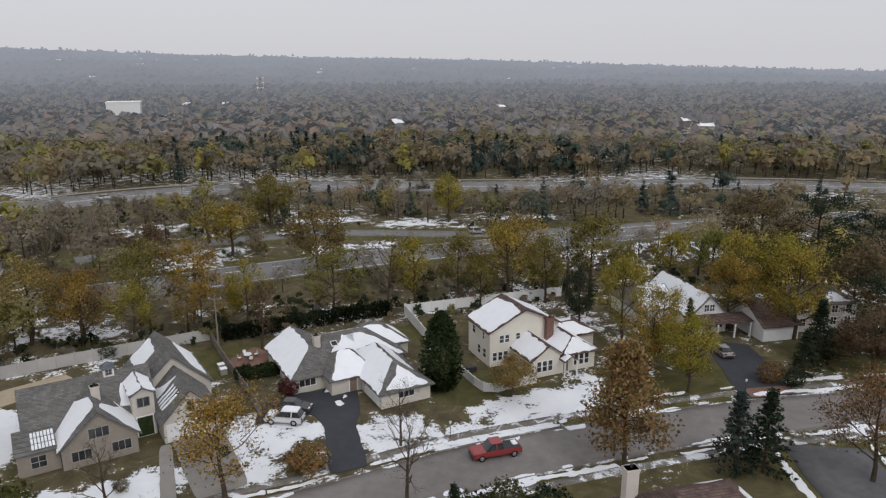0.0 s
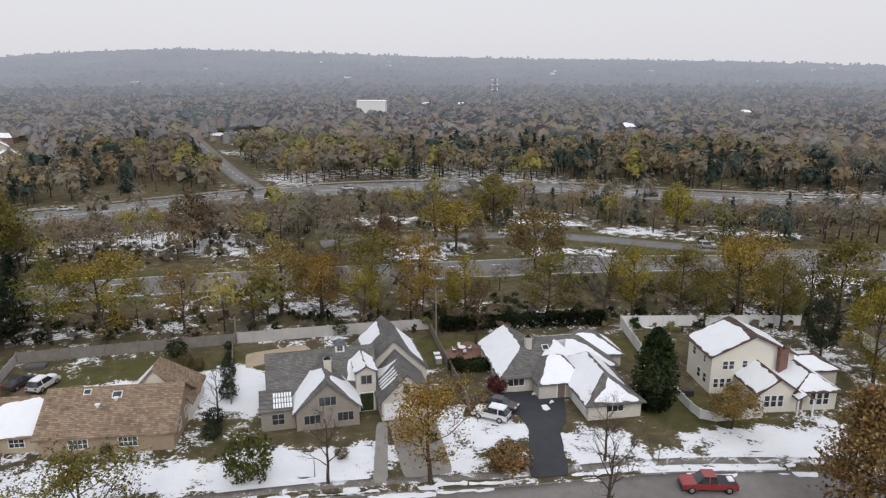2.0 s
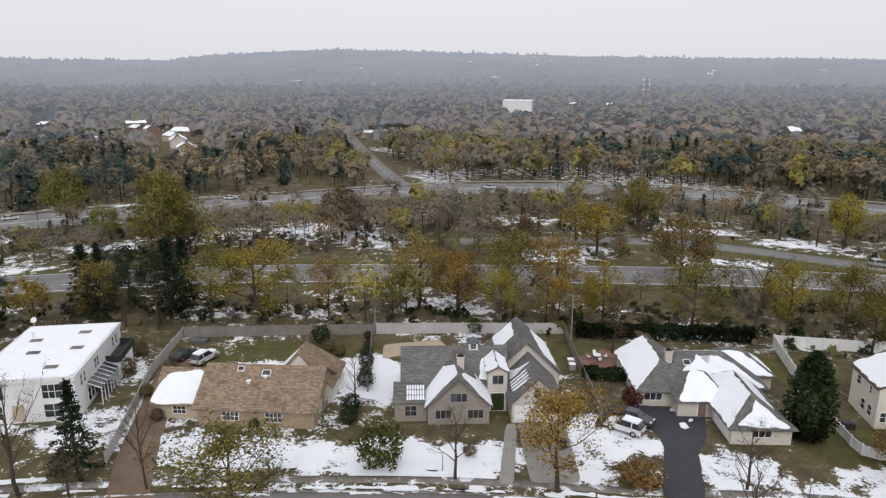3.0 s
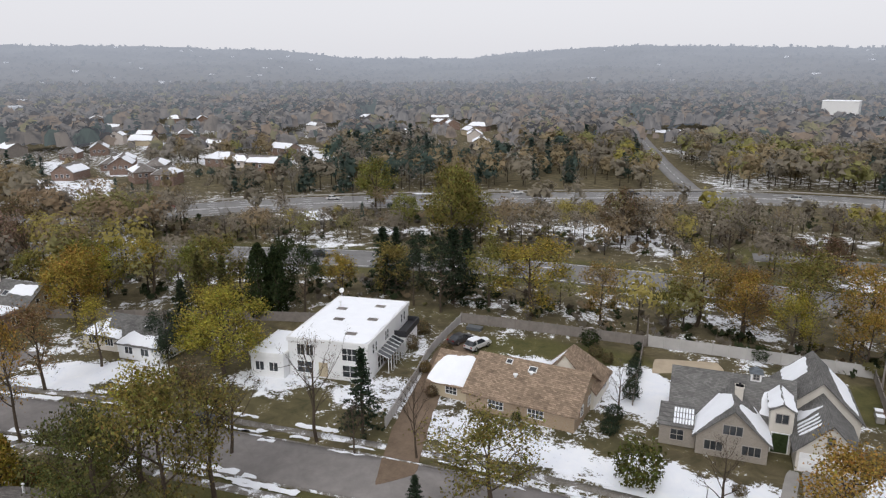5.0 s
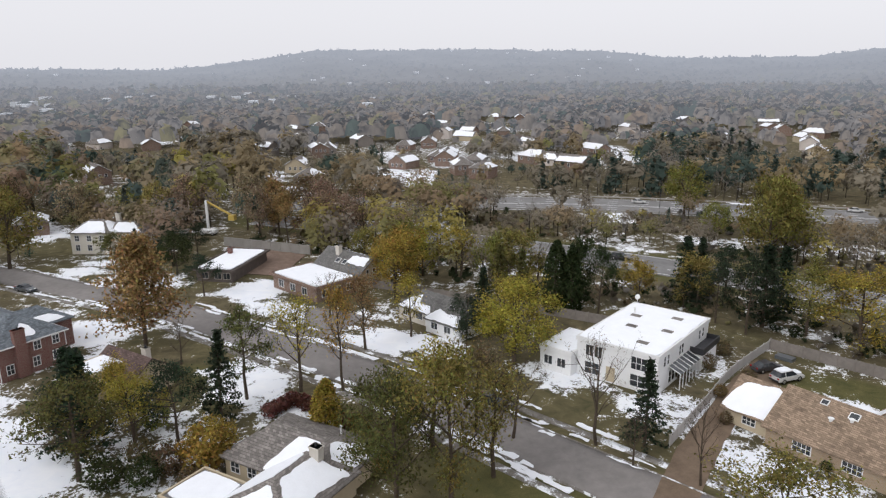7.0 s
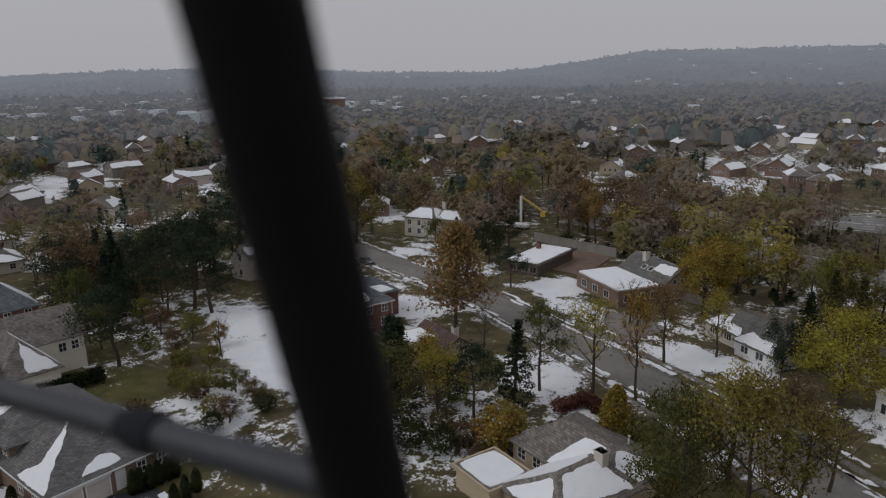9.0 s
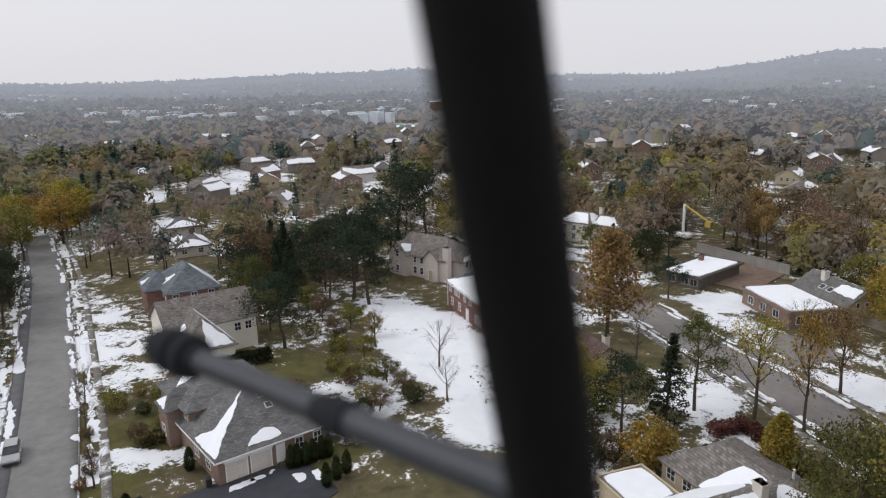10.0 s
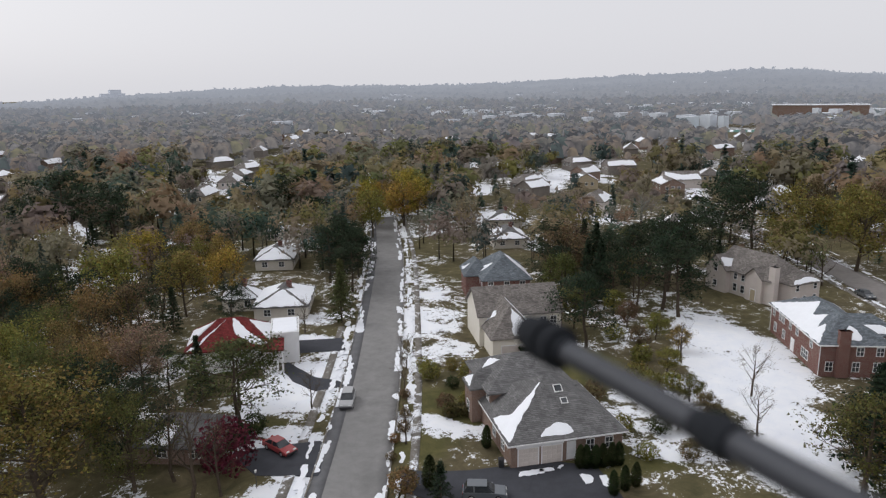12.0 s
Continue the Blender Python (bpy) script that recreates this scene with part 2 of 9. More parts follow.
M["road"] = asphalt_material("street_asphalt", (0.225, 0.208, 0.198))
M["lane"] = asphalt_material("lane_asphalt", (0.225, 0.22, 0.215))
M["lane_edge"] = asphalt_material("repaired_asphalt", (0.13, 0.13, 0.135), 0.35)
M["driveway"] = asphalt_material("driveway_asphalt", (0.055, 0.057, 0.066))
M["highway"] = asphalt_material("parkway_asphalt", (0.21, 0.205, 0.20))
M["boom"] = worn("yellow_boom_paint", (0.55, 0.40, 0.10), 0.15, 1, 0.5, 0.4, 9)
M["court"] = worn("green_court", (0.10, 0.22, 0.19), 0.1, 0.3, 0.8, 0.2, 4)
M["paver"] = worn("brick_paver", (0.22, 0.13, 0.10), 0.25, 0.6, 0.9, 0.2, 9)
M["dirt"] = worn("bare_soil", (0.17, 0.125, 0.09), 0.3, 0.4, 0.95, 0.1, 6)
M["sand"] = worn("pale_sand", (0.46, 0.38, 0.28), 0.15, 0.5, 0.95, 0.1, 5)


def ground_material():
    m, n, l, b = nodes_of("ground", 0.95, 0, 0.15)
    tc = n.new("ShaderNodeTexCoord").outputs["Object"]

    def attr(name):
        a = n.new("ShaderNodeAttribute")
        a.attribute_name = name
        return a.outputs["Fac"]
    patchy, mid, fine = noise_node(n, l, 0.045, 5, 0.6, tc), noise_node(n, l, 0.35, 5, 0.65, tc, 0.6), noise_node(n, l, 2.2, 5, 0.7, tc, 0.5)
    tuft = noise_node(n, l, 7.0, 3, 0.7, tc)
    litter = ramp(n, l, mid.outputs[0], [(0.3, (0.062, 0.055, 0.03)), (0.5, (0.12, 0.1, 0.058)), (0.7, (0.185, 0.152, 0.085))])
    grass = ramp(n, l, calc(n, l, "ADD", calc(n, l, "MULTIPLY", mid.outputs[0], 0.6), calc(n, l, "MULTIPLY", tuft.outputs[0], 0.4)),
                 [(0.32, (0.052, 0.054, 0.022)), (0.5, (0.098, 0.093, 0.036)), (0.68, (0.16, 0.135, 0.06))])
    base = mix(n, l, attr("lawn"), litter.outputs[0], grass.outputs[0])
    f = calc(n, l, "ADD", calc(n, l, "MULTIPLY", fine.outputs[0], 0.45), calc(n, l, "MULTIPLY", mid.outputs[0], 0.55))
    cover = calc(n, l, "ADD", attr("snow"), calc(n, l, "MULTIPLY", calc(n, l, "SUBTRACT", f, 0.5), 2.6))
    mask = ramp(n, l, cover, [(0.47, (0,) * 3), (0.56, (1,) * 3)])
    sn = ramp(n, l, mid.outputs[0], [(0.3, (0.80, 0.83, 0.89)), (0.7, (0.90, 0.91, 0.93))])
    l.new(mix(n, l, mask.outputs[0], base, sn.outputs[0]), b.inputs["Base Color"])
    h = calc(n, l, "ADD", calc(n, l, "MULTIPLY", mask.outputs[0], 0.5), calc(n, l, "MULTIPLY", tuft.outputs[0], 0.6))
    bump(n, l, b, h, 0.6, 0.12)
    return m


M["ground"] = ground_material()


def pavement_material():
    """Grey slabs with dirt and scraps of old snow."""
    m, n, l, b = nodes_of("pavement", 0.92, 0, 0.2)
    tc = n.new("ShaderNodeTexCoord").outputs["Object"]
    mid, fine = noise_node(n, l, 0.4, 5, 0.65, tc, 0.8), noise_node(n, l, 6, 4, 0.7, tc)
    base = ramp(n, l, calc(n, l, "ADD", calc(n, l, "MULTIPLY", mid.outputs[0], 0.5), calc(n, l, "MULTIPLY", fine.outputs[0], 0.5)), [(0.35, (0.10, 0.085, 0.065)), (0.5, (0.21, 0.195, 0.175)), (0.65, (0.29, 0.275, 0.255))])
    part_snow = ramp(n, l, calc(n, l, "ADD", calc(n, l, "MULTIPLY", mid.outputs[0], 0.8), calc(n, l, "MULTIPLY", fine.outputs[0], 0.2)), [(0.53, (0,) * 3), (0.57, (1,) * 3)])
    l.new(mix(n, l, part_snow.outputs[0], base.outputs[0], (0.82, 0.84, 0.88)), b.inputs["Base Color"])
    bump(n, l, b, fine.outputs[0], 0.5, 0.03)
    return m


M["pavement"] = pavement_material()


# ---- mesh helpers ----
def part(name, bm, material, parent=None, label=""):
    """Links a bmesh as one mesh object under its thing."""
    me = bpy.data.meshes.new(name)
    bm.to_mesh(me)
    bm.free()
    if material is not None:
        me.materials.append(material)
    ob = new(name, me)
    if parent is not None:
        ob.parent = parent
    if label:
        tagged(ob, label)
    return ob


def thing(name, label, category, m=None, group="", kind=""):
    ob = new(name)
    ob.empty_display_size = 0.5
    if m is not None:
        ob.matrix_world = m
    return tagged(ob, label, category, group, kind)


def box(bm, x0, x1, y0, y1, z0, z1, bevel=0.0):
    r = bmesh.ops.create_cube(bm, size=1.0, matrix=Matrix.LocRotScale(((x0 + x1) / 2, (y0 + y1) / 2, (z0 + z1) / 2), None, (x1 - x0, y1 - y0, z1 - z0)))
    if bevel:
        es = list({e for v in r["verts"] for e in v.link_edges})
        bmesh.ops.bevel(bm, geom=es, offset=bevel, segments=1, affect="EDGES")
    return r["verts"]


def boxes(*dims, bevel=0.0):
    bm = bmesh.new()
    for d in dims:
        box(bm, *d, bevel=bevel)
    return bm


def tube(bm, p0, p1, r0, r1, sides=6):
    p0, p1 = Vector(p0), Vector(p1)
    q = (p1 - p0).to_track_quat("Z", "Y").to_matrix()
    ring = [[bm.verts.new(p + q @ Vector((r * math.cos(2 * math.pi * i / sides), r * math.sin(2 * math.pi * i / sides), 0))) for i in range(sides)] for p, r in ((p0, r0), (p1, r1))]
    for i in range(sides):
        j = (i + 1) % sides
        bm.faces.new((ring[0][i], ring[0][j], ring[1][j], ring[1][i]))
    bm.faces.new(ring[0][::-1])
    bm.faces.new(ring[1])


def slab(points, faces, dz=-0.16):
    """A shell: the given faces, and the same faces moved by dz, closed along the border."""
    bm = bmesh.new()
    top = [bm.verts.new(p) for p in points]
    low = [bm.verts.new(Vector(p) + Vector((0, 0, dz))) for p in points]
    edges = {}
    for f in faces:
        bm.faces.new([top[i] for i in f])
        bm.faces.new([low[i] for i in reversed(f)])
        for a, b in zip(f, (*f[1:], f[0])):
            edges[(a, b)] = edges.get((a, b), 0) + 1
    for (a, b) in edges:
        if (b, a) not in edges:
            bm.faces.new((top[b], top[a], low[a], low[b]))
    bmesh.ops.recalc_face_normals(bm, faces=bm.faces)
    return bm


def mesh_from(name, verts, faces, material, attrs=(), smooth=False, normals=None):
    """A mesh object from numpy arrays; attrs: (name, kind, values per vertex); normals per vertex, where given."""
    me = bpy.data.meshes.new(name)
    nv, nf, k = len(verts), len(faces), faces.shape[1]
    me.vertices.add(nv)
    me.vertices.foreach_set("co", np.ascontiguousarray(verts, np.float32).ravel())
    me.loops.add(nf * k)
    me.loops.foreach_set("vertex_index", np.ascontiguousarray(faces, np.int32).ravel())
    me.polygons.add(nf)
    me.polygons.foreach_set("loop_start", np.arange(0, nf * k, k, dtype=np.int32))
    me.polygons.foreach_set("loop_total", np.full(nf, k, np.int32))
    if smooth:
        me.polygons.foreach_set("use_smooth", np.ones(nf, bool))
    for an, kind, vals in attrs:
        a = me.attributes.new(an, kind, "POINT")
        a.data.foreach_set("color" if kind == "FLOAT_COLOR" else "value", np.ascontiguousarray(vals, np.float32).ravel())
    me.update(calc_edges=True)
    me.validate()
    if normals is not None:
        me.normals_split_custom_set_from_vertices(np.asarray(normals, np.float32))
    me.materials.append(material)
    return me


def leaf_corners(rnd, normal, size):
    """Corners of one leaf spray for each normal, nearly even-sided, round the origin."""
    n = len(normal)
    side = np.cross(normal, rnd.normal(size=(n, 3)))
    side /= np.linalg.norm(side, axis=1)[:, None] + 1e-6
    up = np.cross(normal, side)
    a = np.arange(3)[None, :] * 2.094 + rnd.uniform(-0.45, 0.45, (n, 3))
    r = size * rnd.uniform(0.7, 1.45, (n, 3)) * rnd.uniform(0.7, 1.3, (n, 1))
    return (np.cos(a) * r)[..., None] * side[:, None, :] + (np.sin(a) * r)[..., None] * up[:, None, :]


def crown_normals(T, centre, lift=0.0):
    """Turns each leaf triangle outwards and gives its corners the normals of the crown's round form."""
    out = T - np.array(centre)
    out[..., 2] += lift
    out /= np.linalg.norm(out, axis=-1, keepdims=True) + 1e-6
    face = np.cross(T[:, 1] - T[:, 0], T[:, 2] - T[:, 0])
    turn = (face * out.mean(1)).sum(-1) < 0
    T[turn] = T[turn][:, ::-1]
    out[turn] = out[turn][:, ::-1]
    return T, out


def field(x, y, scale, seed=0):
    """Smooth value noise in 0..1 on arrays."""
    x, y = np.asarray(x) / scale + seed * 17.3, np.asarray(y) / scale - seed * 9.1
    xi, yi = np.floor(x), np.floor(y)
    u, v = x - xi, y - yi
    u, v = u * u * (3 - 2 * u), v * v * (3 - 2 * v)

    def h(a, b):
        s = np.sin(a * 127.1 + b * 311.7 + seed * 74.7) * 43758.5453
        return s - np.floor(s)
    return (h(xi, yi) * (1 - u) + h(xi + 1, yi) * u) * (1 - v) + (h(xi, yi + 1) * (1 - u) + h(xi + 1, yi + 1) * u) * v


def along(points, step=3.0):
    """A smooth line through the points, as an array."""
    p = np.array(points, float)
    out = []
    for i in range(len(p) - 1):
        a, b, c, d = p[max(i - 1, 0)], p[i], p[i + 1], p[min(i + 2, len(p) - 1)]
        n = max(2, int(np.linalg.norm(c - b) / step))
        for u in np.linspace(0, 1, n, endpoint=False):
            out.append(0.5 * ((2 * b) + (c - a) * u + (2 * a - 5 * b + 4 * c - d) * u * u + (3 * b - a - 3 * c + d) * u ** 3))
    out.append(p[-1])
    return np.array(out)


def side_of(line, off):
    t = np.gradient(line, axis=0)
    t /= np.linalg.norm(t, axis=1)[:, None]
    return line + np.stack([-t[:, 1], t[:, 0]], 1) * off


def strip(name, line, a, b, z0, z1, material, parent=None, cells=4):
    """A raised ribbon along a line, from offset a to b (to the left), with its two edges."""
    offs = np.linspace(a, b, cells + 1)
    rows = [side_of(line, o) for o in offs]
    n = len(line)
    verts = [np.c_[rows[0], np.full(n, z0)]] + [np.c_[r, np.full(n, z1)] for r in rows] + [np.c_[rows[-1], np.full(n, z0)]]
    k = len(verts)
    V = np.concatenate(verts)
    F = []
    for j in range(k - 1):
        i = np.arange(n - 1)
        F.append(np.stack([j * n + i, j * n + i + 1, (j + 1) * n + i + 1, (j + 1) * n + i], 1))
    ob = new(name, mesh_from(name, V, np.concatenate(F)[:, ::-1], material))
    if parent is not None:
        ob.parent = parent
    return ob


def patch_mesh(outline, thick, seed, rough=0.35, step=0.5):
    """A sheet with an uneven, rounded outline in its own plane."""
    rnd = random.Random(seed)
    pts = []
    o = [Vector((*p, 0)) for p in outline]
    for a, b in zip(o, (*o[1:], o[0])):
        n = max(1, int((b - a).length / step))
        for i in range(n):
            p = a.lerp(b, i / n)
            pts.append(p + Vector((rnd.uniform(-rough, rough), rnd.uniform(-rough, rough), 0)))
    sm = [(pts[i - 1] + pts[i] * 4 + pts[(i + 1) % len(pts)]) / 6 for i in range(len(pts))]
    bm = bmesh.new()
    f = bm.faces.new([bm.verts.new(p) for p in sm])
    if f.normal.z < 0:
        f.normal_flip()
    bmesh.ops.triangulate(bm, faces=[f])
    r = bmesh.ops.extrude_face_region(bm, geom=bm.faces[:])
    bmesh.ops.translate(bm, vec=(0, 0, thick), verts=[v for v in r["geom"] if isinstance(v, bmesh.types.BMVert)])
    bmesh.ops.recalc_face_normals(bm, faces=bm.faces)
    return bm

# ---- lines of the plan ----
STREET = along([(134.4, 94.1), (84, 85.7), (44.8, 79.5), (24.6, 74.5), (4.5, 67.8), (-11.2, 59.9), (-31.4, 50.4), (-53.3, 37.2), (-72.9, 23.1), (-93.4, 8.2), (-114.6, -10.9), (-134.4, -30.2), (-152.3, -52.6), (-179.2, -87.4), (-212.8, -136.6)])
LANE = along([(-6.7, -24.6), (-17.9, -42.6), (-31.4, -60.5), (-43.7, -77.3), (-58.8, -99.1), (-90.7, -147.3), (-116.5, -190.4), (-122, -200)])
SIDE = along([(44.8, 78.4), (43.1, 67.2), (43.1, 58.2), (44.8, 44.8), (51.5, 22.4)])
PARKWAY = along([(-212, -14), (-192.6, 13.4), (-165.8, 48.2), (-141.1, 75), (-117.6, 95.2), (-99.7, 108.6), (-61.6, 131), (-15.7, 154.6), (22.4, 169.1), (78.4, 188.2), (168, 212.8)], 6)
RAMP = along([(-84, 152.3), (-56, 170.2), (-29.1, 179.8), (9, 178.6), (38.1, 183.7), (84, 197.1)], 4)
FARWAY = along([(-236, -20), (-233, 10), (-224, 50.4), (-209.4, 95.2), (-175.8, 154.6), (-126.6, 221.8), (-79.5, 250.9), (-38.1, 257.6), (20.2, 256.5), (84, 262.1), (145.6, 255.4), (246.4, 229.6)], 6)
EXIT = along([(-146, 219), (-155.7, 228.5), (-196, 269.9), (-236.3, 313.6), (-313.6, 397.6), (-393.1, 489.4), (-481.6, 582.4)], 8)
BACK = along([(-212.8, -67.2), (-168, -15.7), (-141.1, 17.9), (-121, 40.3), (-106.4, 61.6), (-90.7, 73.9), (-62.7, 88.5), (-20.2, 106.4), (5.6, 114.2), (33.6, 123.2), (84, 129.9), (179.2, 125.4)])


def near_line(x, y, line):
    d = np.full(np.shape(x), 1e9)
    for p in line:
        d = np.minimum(d, (x - p[0]) ** 2 + (y - p[1]) ** 2)
    return np.sqrt(d)


def beyond_back(x, y):
    """How far a place lies past the back fences, towards the parkway."""
    best, out = np.full(np.shape(x), 1e9), np.zeros(np.shape(x))
    t = np.gradient(BACK, axis=0)
    for p, q in zip(BACK, t):
        d = np.hypot(x - p[0], y - p[1])
        side = q[0] * (y - p[1]) - q[1] * (x - p[0])
        near = d < best
        best = np.where(near, d, best)
        out = np.where(near, np.sign(side) * d, out)
    return out


# snow and lawn patches: centre, half sizes, turn, strength
SNOW = [(-37, 59.4, 12.3, 5, 31, 1), (-56, 49.8, 11.2, 4, 24, 1), (-19, 75, 4.5, 6.7, 31, 0.8), (-21.3, 66.1, 5.6, 4.5, 31, 0.7), (-5.6, 75, 6.7, 4.5, 28, 0.8), (13.4, 82.3, 10.1, 4.7, 20, 0.95), (19, 87.4, 5.6, 3.4, 20, 0.7), (-56, 73.9, 5, 9, 31, 1), (-67.2, 69.4, 9, 3.4, 24, 0.9), (-47, 79.5, 3.4, 5.6, 33, 0.7), (-73.9, 48.2, 5.6, 4.5, 35, 0.8), (-75, 54.9, 2.2, 6.7, 60, 0.8), (-87.4, 34.7, 9, 3.4, 35, 0.8), (-104.2, 16.8, 9, 4.5, 45, 1)]
SNOW += [(-125.4, -5.6, 9, 4.5, 45, 0.9), (-94.1, -51.5, 11.2, 10.1, 30, 1), (-106.4, -63.8, 10.1, 5.6, 30, 0.95), (-85.1, -40.3, 9, 6.7, 40, 1), (-96.3, -10.1, 9, 5.6, 45, 0.9), (-85.1, -3.4, 7.8, 4.5, 45, 0.7), (-106.4, -31.4, 6.7, 4.5, 45, 0.9), (-37, -87.4, 5.6, 7.8, 35, 0.95), (-30.2, -73.9, 4.5, 6.7, 35, 0.85), (-26.9, -65, 5.6, 4.5, 35, 0.95), (-47, -68.3, 3.4, 6.7, 35, 0.75), (-69.4, -106.4, 4.5, 6.7, 35, 0.9), (-60.5, -89.6, 4.5, 6.7, 35, 0.7), (-51.5, -61.6, 2.2, 5.6, 35, 0.7)]
SNOW += [(-73.9, -49.3, 5.6, 4.5, 30, 0.9), (-67.2, -42.6, 3.4, 5.6, 30, 0.7), (-63.8, -58.2, 2.8, 11.2, 60, 0.8), (-20.2, 163.5, 17.9, 6.7, 15, 0.7), (-33.6, 196, 13.4, 5.6, 10, 0.9), (-9, 192.6, 11.2, 5.6, 10, 0.9), (22.4, 199.4, 15.7, 5.6, 0, 0.8), (-78.4, 184.8, 13.4, 6.7, 30, 0.8), (-145.6, 123.2, 17.9, 5.6, 50, 0.8), (-156.8, 100.8, 11.2, 5.6, 50, 0.8), (-106.4, -67.2, 11.2, 4.5, 30, 0.9), (-129.9, -50.4, 6.7, 9, 45, 0.7), (-151.2, -33.6, 9, 6.7, 45, 0.8)]
SNOW += [(-22.5, 75, 3.2, 6.5, 30, .95), (-21, 66, 4, 3, 30, .9), (-45, 79, 2.5, 4, 33, .9), (-54, 74, 4, 7, 30, 1.0), (-72.5, 48, 5, 4, 30, .75), (-77, 44, 4, 5, 40, .7), (-106, 12, 8, 5, 40, 1.0), (-122, -3, 5, 4, 40, .8), (-36, -92, 6, 5, 30, .95), (-47, -107, 5, 2, 30, .9), (-33, -70.5, 3, 2, 30, .9), (-25, -64, 5, 3, 30, 1.0)]
SNOW += [(-54, -62, 3, 4, 30, .65), (-66, -88, 4, 5, 30, .8), (-76, -103, 4, 5, 30, .75), (-66, -45, 2.2, 6, 40, .85), (-75, -33, 7, 5, 40, 1.0), (-100, -62, 6, 4, 40, .9), (-112, -72, 6, 3, 40, .8), (10, 77, 5, 4, 25, .75), (36, 82, 6, 1.2, 15, .85), (52, 66, 2, 6, 10, .8), (47, 54, 2, 5, 10, .7), (-80, -4, 4, 5, 40, .75)]

SNOW += [(-48.2, -106, 4, 6, 35, .85), (-43, -92, 3, 5, 35, .95), (-36, -87.5, 5, 3.5, 35, 1.0), (-29.5, -86, 5, 3, 35, .9), (-54, -117, 4, 3, 35, .85), (-18, -111, 6, 5, 35, .85), (-28, -107.4, 3, 4, 35, .7), (-68, 46, 3, 6, 50, .75), (30, 92, 5, 2, 20, .6), (3, 73, 6, 3, 25, .8), (24, 82, 5, 2.4, 18, .85)]

SNOW += [(-110.2, -67.1, 9, 5, 47, 1), (-111.5, -72.9, 6, 4, 47, 0.8), (-106.1, -57.3, 7, 6, 47, 1), (-95.7, -46.8, 8, 6, 47, 1), (-89.0, -50.9, 7, 6, 47, 1), (-76.7, -55.4, 3, 6, 40, 0.9), (-82.2, -116.0, 5, 4, 57, 0.95), (-68.6, -97.9, 5, 6, 57, 0.9), (-59.0, -115.4, 4, 3, 57, 0.9), (-43.4, -92.9, 6, 7, 57, 1), (-51.3, -99.2, 5, 3, 57, 1)]


def far_clearings():
    rnd = random.Random(8)
    out = []
    for k in range(84):
        a, d = radians(rnd.uniform(52, 188)), rnd.uniform(185, 520)
        x, y = -d * math.sin(a), d * math.cos(a)
        out.append((x, y, rnd.uniform(0.05, 0.09) * d, rnd.uniform(4, 8), math.degrees(math.atan2(y, x)), rnd.uniform(0.7, 1)))
    return out


SNOW += [(-139, -12.5, 8, 5.2, 42, 1), (-145, -9, 5, 3.4, 42, 1), (-122, -37, 7, 4.6, 47, 1), (-116, -36, 4, 3, 47, .9), (-163, -51, 6, 3.5, 50, .9), (-170, -48, 5, 3, 60, .9), (-152, -33, 4, 2.5, 47, .8)]
FAR_SNOW = far_clearings() + [(-280, 405, 34, 9, 124.7, 1), (-262, 378, 24, 8, 124.7, 1), (-300, 425, 16, 14, 124.7, 1)]
LAWN = [(-69.4, 73.9, 13.4, 5.6, 31, 1), (-28, 97.4, 11.2, 5.6, 25, 1), (-11.2, 103, 13.4, 4.5, 25, 1), (5.6, 87.4, 6.7, 4.5, 20, 1), (31.4, 87.4, 10.1, 7.8, 16, 1), (-42.6, -67.2, 4.5, 6.7, 35, 1), (-76.2, -69.4, 7.8, 6.7, 35, 1.4), (-28, -80.6, 4.5, 4.5, 35, 1), (44.8, 67.2, 9, 4.5, 0, 1),
        (-61.6, 20.2, 10.1, 4.5, 40, 1), (-44.8, 31.4, 13.4, 4.5, 33, 1), (-53.8, -69.4, 5.6, 6.7, 35, 1), (0, 56, 13.4, 5.6, 25, 1), (-95.2, -16.8, 9, 5.6, 45, 0.7), (-59.4, -47, 3.4, 6.7, 60, 1), (67.2, 100.8, 15.7, 9, 10, 0.6)]


def blobs(x, y, items, soft=0.5):
    out = np.zeros(np.shape(x))
    for cx, cy, rx, ry, turn, k in items:
        c, s = math.cos(radians(turn)), math.sin(radians(turn))
        u, v = (x - cx) * c + (y - cy) * s, -(x - cx) * s + (y - cy) * c
        d = (np.abs(u) / rx) ** 3 + (np.abs(v) / ry) ** 3
        out = np.maximum(out, k * np.clip((1.45 - d) / soft, 0, 1))
    return out


